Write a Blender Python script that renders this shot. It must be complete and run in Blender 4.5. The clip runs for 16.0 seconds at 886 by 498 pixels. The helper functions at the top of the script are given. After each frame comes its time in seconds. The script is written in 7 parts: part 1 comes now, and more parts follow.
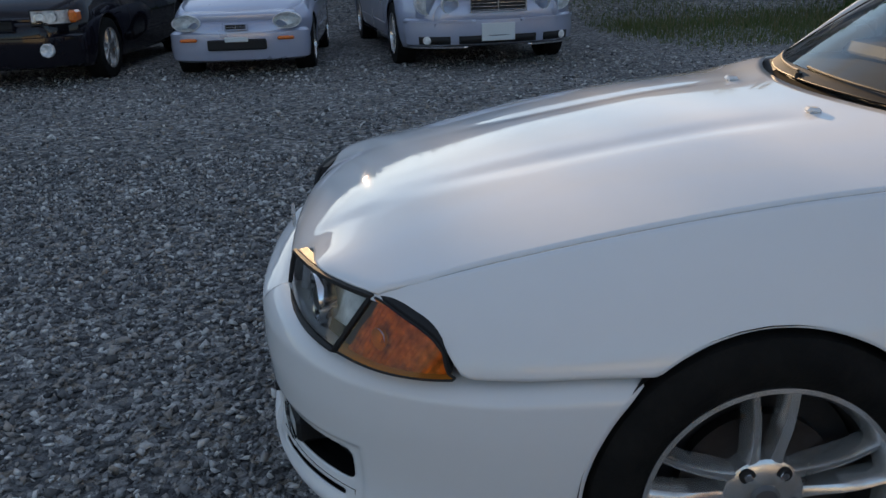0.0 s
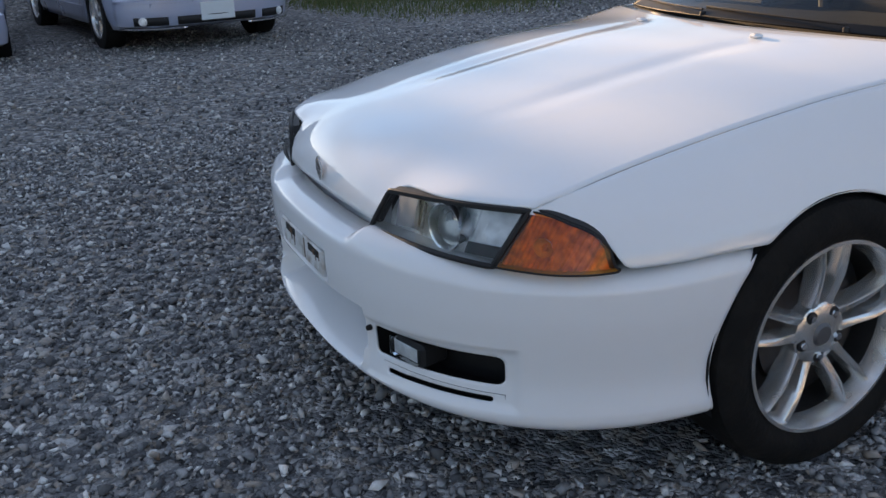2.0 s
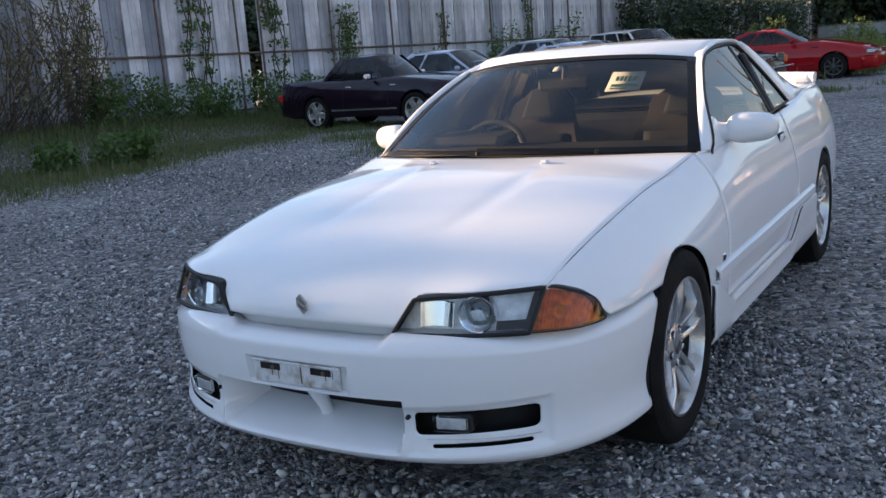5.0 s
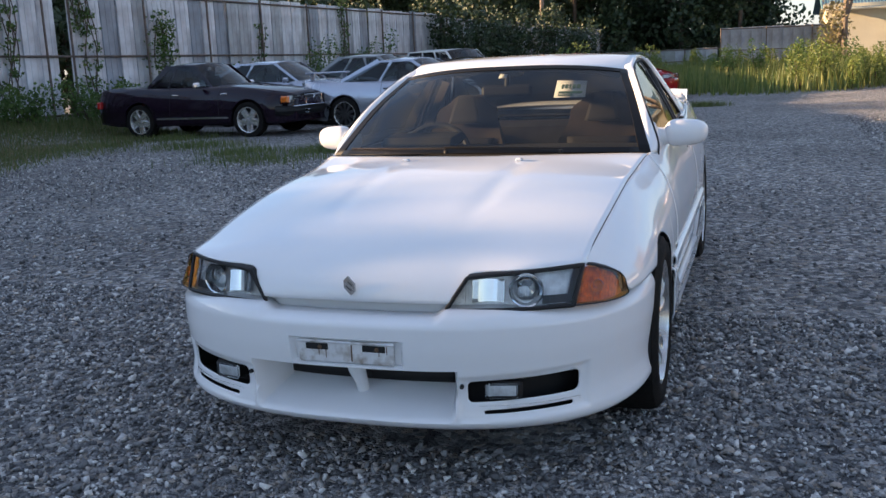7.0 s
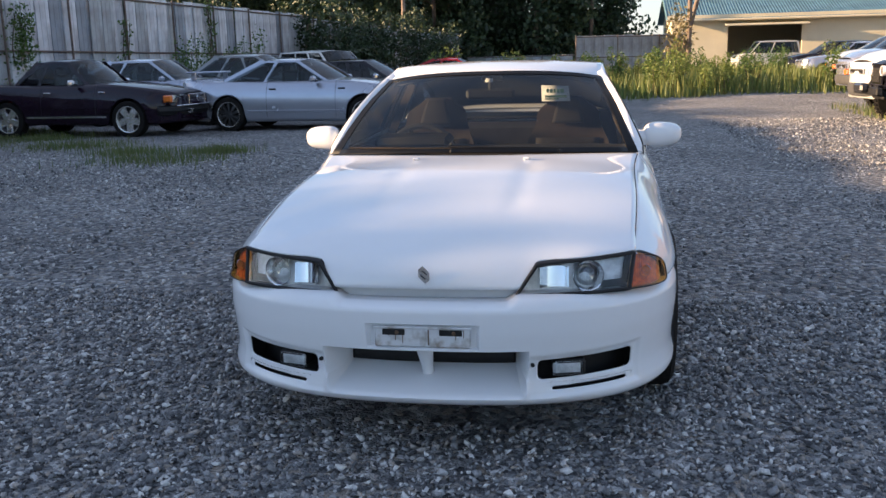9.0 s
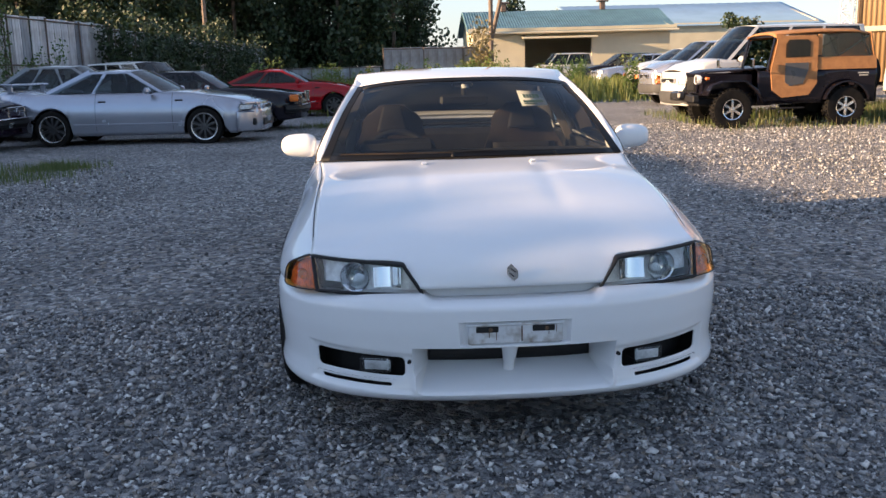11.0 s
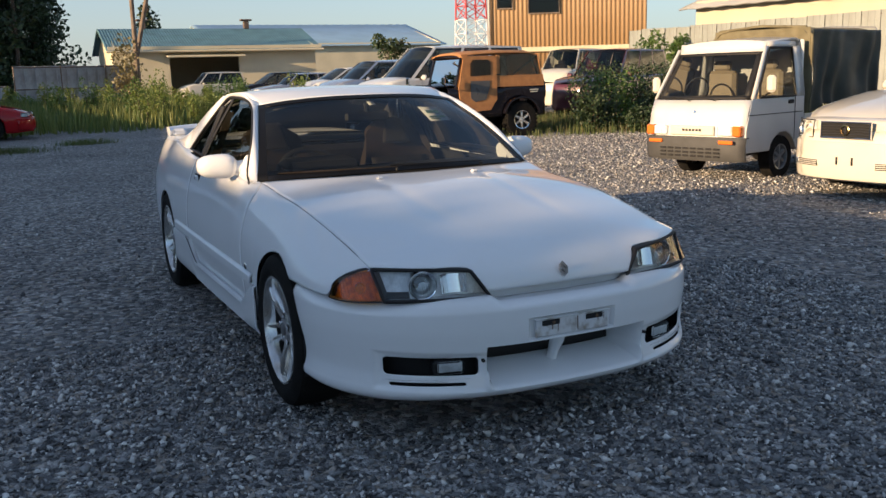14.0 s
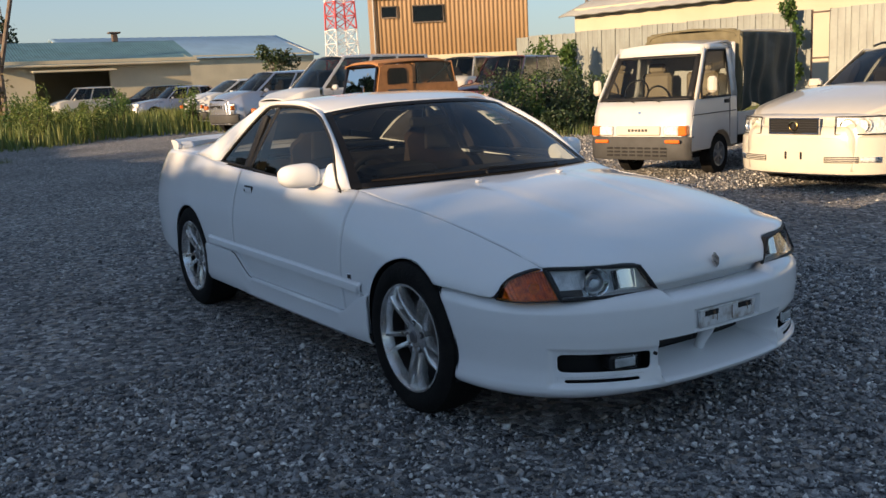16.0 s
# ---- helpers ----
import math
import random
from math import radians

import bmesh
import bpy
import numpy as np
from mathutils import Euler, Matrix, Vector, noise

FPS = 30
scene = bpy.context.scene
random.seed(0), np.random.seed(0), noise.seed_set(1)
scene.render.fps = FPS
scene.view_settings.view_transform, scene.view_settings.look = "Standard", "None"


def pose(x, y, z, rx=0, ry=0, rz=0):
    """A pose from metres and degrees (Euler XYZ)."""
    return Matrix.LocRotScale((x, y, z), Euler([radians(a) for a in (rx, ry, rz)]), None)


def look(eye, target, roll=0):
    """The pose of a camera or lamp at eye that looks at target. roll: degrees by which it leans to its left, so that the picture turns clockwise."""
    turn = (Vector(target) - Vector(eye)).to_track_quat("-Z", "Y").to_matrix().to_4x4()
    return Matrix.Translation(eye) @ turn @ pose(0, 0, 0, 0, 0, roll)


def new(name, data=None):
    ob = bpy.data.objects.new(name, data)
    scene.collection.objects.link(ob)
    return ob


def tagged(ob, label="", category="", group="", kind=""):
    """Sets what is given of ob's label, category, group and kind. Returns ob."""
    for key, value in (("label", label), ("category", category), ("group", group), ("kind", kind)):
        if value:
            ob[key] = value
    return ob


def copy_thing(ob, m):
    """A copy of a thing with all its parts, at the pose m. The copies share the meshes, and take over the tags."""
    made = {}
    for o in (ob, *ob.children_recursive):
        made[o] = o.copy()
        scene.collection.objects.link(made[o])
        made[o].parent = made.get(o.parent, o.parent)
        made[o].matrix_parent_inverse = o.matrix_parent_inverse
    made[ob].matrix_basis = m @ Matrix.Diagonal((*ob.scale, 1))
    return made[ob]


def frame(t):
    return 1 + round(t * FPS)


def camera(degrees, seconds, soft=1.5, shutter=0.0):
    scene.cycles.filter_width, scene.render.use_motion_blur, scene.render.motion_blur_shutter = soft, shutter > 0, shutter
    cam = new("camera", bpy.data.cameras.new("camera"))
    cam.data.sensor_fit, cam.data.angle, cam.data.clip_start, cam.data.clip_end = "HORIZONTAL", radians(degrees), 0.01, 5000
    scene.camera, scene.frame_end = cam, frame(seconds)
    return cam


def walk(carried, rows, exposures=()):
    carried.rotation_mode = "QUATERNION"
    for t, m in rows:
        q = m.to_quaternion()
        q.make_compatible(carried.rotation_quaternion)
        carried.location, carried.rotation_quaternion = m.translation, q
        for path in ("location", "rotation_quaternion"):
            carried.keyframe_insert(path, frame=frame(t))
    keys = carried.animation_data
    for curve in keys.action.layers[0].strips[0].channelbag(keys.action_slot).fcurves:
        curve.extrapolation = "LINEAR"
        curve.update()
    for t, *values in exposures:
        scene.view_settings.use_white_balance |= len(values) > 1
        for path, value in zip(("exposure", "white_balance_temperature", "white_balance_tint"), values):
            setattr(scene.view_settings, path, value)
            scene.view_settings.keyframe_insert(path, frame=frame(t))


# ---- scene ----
cam = camera(51.8, 16.0)
PATH = [
    (0, (-0.579, -2.038, 1.189), (-0.486, -0.145, 0.551), -1.9),
    (0.5, (-0.778, -1.975, 1.17), (-0.481, -0.11, 0.51), -1.9),
    (1, (-0.973, -1.953, 1.174), (-0.499, -0.121, 0.526), -0.9),
    (1.5, (-1.207, -2.031, 1.191), (-0.54, -0.262, 0.538), -2.0),
    (2, (-1.446, -2.002, 1.159), (-0.65, -0.304, 0.465), -1.9),
    (2.5, (-1.659, -1.909, 1.188), (-0.771, -0.263, 0.48), -2.5),
    (3, (-1.872, -1.915, 1.199), (-0.836, -0.333, 0.547), -3.0),
    (3.5, (-2.076, -1.896, 1.208), (-0.874, -0.424, 0.583), -2.8),
    (4, (-2.239, -1.738, 1.2), (-0.894, -0.376, 0.618), -3.0),
    (4.5, (-2.446, -1.67, 1.198), (-0.912, -0.481, 0.716), -3.9),
    (5, (-2.649, -1.607, 1.222), (-0.988, -0.569, 0.816), -4.6),
    (5.2, (-2.71, -1.547, 1.212), (-1.026, -0.541, 0.817), -4.2),
    (7.3, (-3.152, -0.996, 1.215), (-1.284, -0.402, 0.814), -2.1),
    (7.5, (-3.159, -0.932, 1.225), (-1.283, -0.366, 0.825), -1.7),
    (8, (-3.213, -0.805, 1.224), (-1.307, -0.342, 0.834), -0.8),
    (8.5, (-3.372, -0.657, 1.255), (-1.448, -0.284, 0.859), -1.2),
    (8.7, (-3.424, -0.606, 1.248), (-1.498, -0.247, 0.848), -1.3),
    (10.8, (-3.624, 0.249, 1.234), (-1.664, 0.21, 0.838), -1.6),
    (11, (-3.591, 0.356, 1.237), (-1.632, 0.257, 0.847), -1.5),
    (11.5, (-3.605, 0.597, 1.244), (-1.652, 0.341, 0.896), -0.6),
    (12, (-3.694, 0.845, 1.267), (-1.751, 0.511, 0.93), -0.9),
    (12.5, (-3.628, 1.071, 1.239), (-1.703, 0.681, 0.858), -1.8),
    (13, (-3.515, 1.277, 1.249), (-1.613, 0.799, 0.861), -1.7),
    (13.5, (-3.489, 1.534, 1.26), (-1.626, 0.909, 0.89), -1.3),
    (14, (-3.428, 1.702, 1.268), (-1.654, 0.856, 0.896), -1.7),
    (14.5, (-3.274, 1.905, 1.274), (-1.563, 0.938, 0.9), -1.6),
    (15, (-3.185, 2.152, 1.269), (-1.527, 1.097, 0.899), -1.7),
    (15.5, (-3.112, 2.398, 1.28), (-1.477, 1.31, 0.904), -2.8),
    (16, (-2.94, 2.568, 1.28), (-1.301, 1.481, 0.917), -2.9),
]
EXPO = [(0, 1.75, 6200, 5), (0.8, 2.05, 6200, 6), (1.6, 2.3, 6300, 8), (2.4, 2.22, 6200, 10), (3.2, 2.22, 5950, 10), (5, 2.45, 6000, 10), (11, 2.35, 5950, 10), (12.5, 1.92, 5900, 9), (13.5, 1.8, 5800, 6), (14.5, 1.6, 5750, 4), (16, 1.52, 5750, 4)]
walk(cam, [(t, look(eye, target, roll)) for t, eye, target, roll in PATH], EXPO)

# ---------------------------------------------------------------- light
SUN_AZ = math.atan2(0.985, -0.17)      # towards the row of cars across the lot
SUN_EL = radians(11.5)
sun_dir = Vector((math.cos(SUN_AZ) * math.cos(SUN_EL), math.sin(SUN_AZ) * math.cos(SUN_EL), math.sin(SUN_EL)))
world = bpy.data.worlds.new("sky")
scene.world = world
world.use_nodes = True
wn, wl = world.node_tree.nodes, world.node_tree.links
sky = wn.new("ShaderNodeTexSky")
sky.sky_type = "NISHITA"
sky.sun_disc = False
sky.sun_elevation = SUN_EL
sky.sun_rotation = math.pi / 2 - SUN_AZ
sky.air_density, sky.dust_density, sky.ozone_density = 1.0, 0.4, 2.8
wn["Background"].inputs["Strength"].default_value = 0.068
# thin evening cloud over the whole sky
wtc, wmap, cloud = wn.new("ShaderNodeTexCoord"), wn.new("ShaderNodeMapping"), wn.new("ShaderNodeTexNoise")
wmap.inputs["Scale"].default_value = (1.6, 1.6, 7.0)
cloud.inputs["Scale"].default_value, cloud.inputs["Detail"].default_value, cloud.inputs["Roughness"].default_value = 2.2, 7, 0.55
wl.new(wtc.outputs["Generated"], wmap.inputs["Vector"])
wl.new(wmap.outputs["Vector"], cloud.inputs["Vector"])
wr = wn.new("ShaderNodeMapRange")
wr.inputs["From Min"].default_value, wr.inputs["From Max"].default_value = 0.42, 0.72
wr.inputs["To Min"].default_value, wr.inputs["To Max"].default_value = 0.20, 0.68
wl.new(cloud.outputs["Fac"], wr.inputs["Value"])
wmix = wn.new("ShaderNodeMix")
wmix.data_type = "RGBA"
wmix.inputs["B"].default_value = (2.6, 2.35, 2.2, 1)
# pale haze low over the land
wsep, whz, wmax = wn.new("ShaderNodeSeparateXYZ"), wn.new("ShaderNodeMapRange"), wn.new("ShaderNodeMath")
wl.new(wtc.outputs["Generated"], wsep.inputs["Vector"])
whz.inputs["From Min"].default_value, whz.inputs["From Max"].default_value = 0.02, 0.30
whz.inputs["To Min"].default_value, whz.inputs["To Max"].default_value = 0.72, 0.10
wl.new(wsep.outputs["Z"], whz.inputs["Value"])
wmax.operation = "MAXIMUM"
wl.new(wr.outputs["Result"], wmax.inputs[0])
wl.new(whz.outputs["Result"], wmax.inputs[1])
wl.new(wmax.outputs["Value"], wmix.inputs["Factor"])
wl.new(sky.outputs["Color"], wmix.inputs["A"])
wl.new(wmix.outputs["Result"], wn["Background"].inputs["Color"])
sun = new("sun", bpy.data.lights.new("sun", "SUN"))
sun.data.energy, sun.data.angle, sun.data.color = 3.3, radians(0.6), (1.0, 0.64, 0.34)
sun.matrix_world = look(sun_dir * 60, (0, 0, 0))


# ---------------------------------------------------------------- helpers for shapes
def curve(*pts):
    """A smooth curve without overshoot through (x, y) points, as a function on arrays."""
    xs, ys = np.array([p[0] for p in pts], float), np.array([p[1] for p in pts], float)
    h, d = np.diff(xs), np.diff(ys) / np.diff(xs)
    m = np.zeros(len(xs))
    for i in range(1, len(xs) - 1):
        if d[i - 1] * d[i] > 0:
            w1, w2 = 2 * h[i] + h[i - 1], h[i] + 2 * h[i - 1]
            m[i] = (w1 + w2) / (w1 / d[i - 1] + w2 / d[i])
    m[0], m[-1] = d[0], d[-1]

    def f(x):
        x = np.clip(np.asarray(x, float), xs[0], xs[-1])
        i = np.clip(np.searchsorted(xs, x, side="right") - 1, 0, len(xs) - 2)
        t = (x - xs[i]) / h[i]
        return ((2 * t**3 - 3 * t**2 + 1) * ys[i] + (t**3 - 2 * t**2 + t) * h[i] * m[i]
                + (-2 * t**3 + 3 * t**2) * ys[i + 1] + (t**3 - t**2) * h[i] * m[i + 1])
    return f


def smooth(a, b, x):
    t = np.clip((x - a) / (b - a), 0, 1)
    return t * t * (3 - 2 * t)


class Geo:
    """Collects vertices and faces of one mesh."""

    def __init__(self):
        self.v, self.f = [], []

    def add(self, verts, faces):
        n = len(self.v)
        self.v += [tuple(map(float, p)) for p in verts]
        self.f += [tuple(n + i for i in f) for f in faces]
        return self

    def grid(self, P, keep=None, flip=False, loop=False):
        """P: rows x columns x 3. keep: rows-1 x columns-1 mask. loop: columns close."""
        r, c = P.shape[:2]
        faces = []
        for i in range(r - 1):
            for j in range(c if loop else c - 1):
                if keep is not None and not keep[i, j % (c - 1)]:
                    continue
                k = (j + 1) % c
                q = (i * c + j, i * c + k, (i + 1) * c + k, (i + 1) * c + j)
                faces.append(q[::-1] if flip else q)
        return self.add(P.reshape(-1, 3), faces)

    def box(self, c, s, bevel=0.0, m=None):
        """A box of size s round c with chamfered edges."""
        hx, hy, hz = s[0] / 2, s[1] / 2, s[2] / 2
        b = min(bevel, hx * .9, hy * .9, hz * .9)
        bm = bmesh.new()
        for sx in (-1, 1):
            for sy in (-1, 1):
                for sz in (-1, 1):
                    pts = [(hx, hy, hz)] if b <= 0 else [(hx, hy - b, hz - b), (hx - b, hy, hz - b), (hx - b, hy - b, hz)]
                    for p in pts:
                        q = Vector((sx * p[0], sy * p[1], sz * p[2]))
                        if m is not None:
                            q = m @ q
                        bm.verts.new(q + Vector(c))
        bmesh.ops.convex_hull(bm, input=bm.verts[:])
        bmesh.ops.dissolve_limit(bm, angle_limit=0.02, verts=bm.verts[:], edges=bm.edges[:])
        bm.verts.index_update()
        self.add([v.co for v in bm.verts], [[v.index for v in f.verts] for f in bm.faces])
        bm.free()
        return self

    def lathe(self, prof, m=None, n=32):
        """Turns (radius, height) points round z, then lays them by m."""
        a = np.linspace(0, 2 * math.pi, n, endpoint=False)
        P = np.array([[(r * math.cos(t), r * math.sin(t), h) for t in a] for r, h in prof])
        if m is not None:
            R = np.array(m.to_3x3())
            P = P @ R.T + np.array(m.translation)
        return self.grid(P, loop=True)

    def tube(self, pts, r, n=6, cap=True):
        """A round bar along points; r one radius or one for each point."""
        pts = [Vector(p) for p in pts]
        rs = r if hasattr(r, "__len__") else [r] * len(pts)
        ref, rows = None, []
        for i, p in enumerate(pts):
            d = (pts[min(i + 1, len(pts) - 1)] - pts[max(i - 1, 0)]).normalized()
            if ref is None:
                ref = d.orthogonal().normalized()
            ref = (ref - d * ref.dot(d)).normalized()
            o = d.cross(ref)
            rows.append([p + (ref * math.cos(t) + o * math.sin(t)) * rs[i] for t in np.linspace(0, 2 * math.pi, n, endpoint=False)])
        n0 = len(self.v)
        self.grid(np.array([[tuple(q) for q in row] for row in rows]), loop=True)
        if cap:
            self.f.append(tuple(n0 + i for i in range(n))[::-1])
            self.f.append(tuple(n0 + (len(pts) - 1) * n + i for i in range(n)))
        return self

    def prism(self, outline, depth, m=None):
        """A flat outline of (x, y) drawn out by depth along z, laid by m."""
        n = len(outline)
        vs = [Vector((x, y, z)) for z in (0, depth) for x, y in outline]
        if m is not None:
            vs = [m @ v for v in vs]
        faces = [tuple(range(n))[::-1], tuple(range(n, 2 * n))] + [(i, (i + 1) % n, n + (i + 1) % n, n + i) for i in range(n)]
        return self.add(vs, faces)

    def mesh(self, name, angle=35):
        me = bpy.data.meshes.new(name)
        me.from_pydata(self.v, [], self.f)
        bm = bmesh.new()
        bm.from_mesh(me)
        bmesh.ops.recalc_face_normals(bm, faces=bm.faces[:])
        for f in bm.faces:
            f.smooth = True
        lim = radians(angle)
        for e in bm.edges:
            if len(e.link_faces) == 2 and e.calc_face_angle(0) > lim:
                e.smooth = False
        bm.to_mesh(me)
        bm.free()
        return me


def thing(name, label, category, m=None, group="", kind=""):
    ob = tagged(new(name), label, category, group, kind)
    ob.empty_display_size = 0.1
    if m is not None:
        ob.matrix_world = m
    return ob


def part(name, geo, material, parent=None, label="", thick=0.0, angle=35, offset=-1.0, bevel=0.0):
    """Links a Geo (or mesh) as one mesh object under a thing or a part."""
    me = geo.mesh(name, angle) if isinstance(geo, Geo) else geo
    if not me.materials:
        me.materials.append(material)
    ob = new(name, me)
    if parent is not None:
        ob.parent = parent
    if label:
        ob["label"] = label
    if thick:
        md = ob.modifiers.new("solid", "SOLIDIFY")
        md.thickness, md.offset = thick, offset
    if bevel:
        md = ob.modifiers.new("bevel", "BEVEL")
        md.width, md.segments, md.limit_method, md.angle_limit = bevel, 2, "ANGLE", radians(40)
    return ob


# ---------------------------------------------------------------- materials
def mat(name, color, rough=0.5, metal=0.0, vary=0.08, scale=6.0, fine=80.0, bump=0.0, coat=0.0, rvary=0.1, color2=None, ramp=(0.35, 0.7), island=0.0, spec=0.5):
    """A painted, plastic or mineral surface: colour and gloss vary at two scales, with fine relief."""
    m = bpy.data.materials.new(name)
    m.use_nodes = True
    n, l = m.node_tree.nodes, m.node_tree.links
    b = n["Principled BSDF"]
    b.inputs["Roughness"].default_value, b.inputs["Metallic"].default_value = rough, metal
    b.inputs["Specular IOR Level"].default_value = spec
    b.inputs["Coat Weight"].default_value, b.inputs["Coat Roughness"].default_value = coat, 0.04
    tc = n.new("ShaderNodeTexCoord")
    big, small = n.new("ShaderNodeTexNoise"), n.new("ShaderNodeTexNoise")
    big.inputs["Scale"].default_value, small.inputs["Scale"].default_value = scale, fine
    big.inputs["Detail"].default_value, small.inputs["Detail"].default_value = 5, 3
    for t in (big, small):
        l.new(tc.outputs["Object"], t.inputs["Vector"])
    mix = n.new("ShaderNodeMix")
    mix.data_type = "RGBA"
    c2 = color2 or tuple(c * (1 - 2.2 * vary) for c in color)
    mix.inputs["A"].default_value, mix.inputs["B"].default_value = (*color, 1), (*c2, 1)
    mr = n.new("ShaderNodeMapRange")
    mr.inputs["From Min"].default_value, mr.inputs["From Max"].default_value = ramp
    l.new(big.outputs["Fac"], mr.inputs["Value"])
    l.new(mr.outputs["Result"], mix.inputs["Factor"])
    out = mix.outputs["Result"]
    hsv = n.new("ShaderNodeHueSaturation")
    mv = n.new("ShaderNodeMapRange")
    mv.inputs["To Min"].default_value, mv.inputs["To Max"].default_value = 1 - vary, 1 + vary
    l.new(small.outputs["Fac"], mv.inputs["Value"])
    l.new(mv.outputs["Result"], hsv.inputs["Value"])
    l.new(out, hsv.inputs["Color"])
    out = hsv.outputs["Color"]
    if island:
        geo, h2, mi = n.new("ShaderNodeNewGeometry"), n.new("ShaderNodeHueSaturation"), n.new("ShaderNodeMapRange")
        mi.inputs["To Min"].default_value, mi.inputs["To Max"].default_value = 1 - island, 1 + island
        l.new(geo.outputs["Random Per Island"], mi.inputs["Value"])
        l.new(mi.outputs["Result"], h2.inputs["Value"])
        l.new(out, h2.inputs["Color"])
        out = h2.outputs["Color"]
    l.new(out, b.inputs["Base Color"])
    if rvary:
        rr = n.new("ShaderNodeMapRange")
        rr.inputs["To Min"].default_value, rr.inputs["To Max"].default_value = max(rough - rvary, 0.02), min(rough + rvary, 1)
        l.new(big.outputs["Fac"], rr.inputs["Value"])
        l.new(rr.outputs["Result"], b.inputs["Roughness"])
    if bump:
        bp = n.new("ShaderNodeBump")
        bp.inputs["Strength"].default_value, bp.inputs["Distance"].default_value = bump, 0.02
        l.new(small.outputs["Fac"], bp.inputs["Height"])
        l.new(bp.outputs["Normal"], b.inputs["Normal"])
    return m


def glass(name, tint, ior=1.5):
    """A thin pane: tinted see-through and a clear mirror on top."""
    m = bpy.data.materials.new(name)
    m.use_nodes = True
    n, l = m.node_tree.nodes, m.node_tree.links
    n.remove(n["Principled BSDF"])
    tr, gl, fr, mx = n.new("ShaderNodeBsdfTransparent"), n.new("ShaderNodeBsdfGlossy"), n.new("ShaderNodeFresnel"), n.new("ShaderNodeMixShader")
    tr.inputs["Color"].default_value = (*tint, 1)
    gl.inputs["Roughness"].default_value = 0.015
    fr.inputs["IOR"].default_value = ior
    l.new(fr.outputs["Fac"], mx.inputs["Fac"])
    l.new(tr.outputs["BSDF"], mx.inputs[1])
    l.new(gl.outputs["BSDF"], mx.inputs[2])
    l.new(mx.outputs["Shader"], n["Material Output"].inputs["Surface"])
    return m


WHITE = mat("white_car_paint", (0.73, 0.74, 0.755), 0.5, coat=1.0, spec=.0, vary=0.012, scale=1.5, fine=25, rvary=0.05)
DARK = mat("black_plastic", (0.012, 0.012, 0.013), 0.6, vary=0.15, bump=0.05, spec=.35)
RUBBER = mat("tyre_rubber", (0.008, 0.008, 0.008), 0.85, vary=0.25, scale=14, bump=0.2, color2=(0.015, 0.014, 0.013), spec=.12)
ALLOY = mat("silver_alloy", (0.66, 0.67, 0.68), 0.24, metal=0.75, coat=.6, vary=0.06, scale=20, color2=(0.42, 0.39, 0.35))
CHROME = mat("chrome", (0.75, 0.75, 0.76), 0.10, metal=1.0, vary=0.02, rvary=0.04)
GLASS = glass("car_glass", (0.42, 0.46, 0.46), 1.45)
LENS = glass("lamp_glass", (0.93, 0.95, 0.96))


def gz(x, y):
    """Height of the lot: level round the coupe, a little higher behind it, with a low bank along the fence."""
    x, y = np.asarray(x, float), np.asarray(y, float)
    return 0.03 * smooth(2.0, 14.0, x) + 0.45 * smooth(11.0, 13.8, y) * (1 - .75 * smooth(8, 16, x))


def site(x, y):
    """From the sketch plan to the lot: distances and bearings corrected round the spot in front of the coupe."""
    x, y = np.asarray(x, float) + 3.3, np.asarray(y, float) - .6
    bearing, r = np.degrees(np.arctan2(y, x)), np.hypot(x, y)
    w = 1 - smooth(30, 80, bearing)
    k, a = 1 - (.07 + .07 * smooth(18, 45, r)) * w, np.radians(bearing - 1.3 * w)
    return -3.3 + r * k * np.cos(a), .6 + r * k * np.sin(a)


def fence_y(x):
    """Line of the tall fence."""
    return float(np.interp(x, [-22, 14.85, 34.2], [14.5, 14.19, 11.45]))


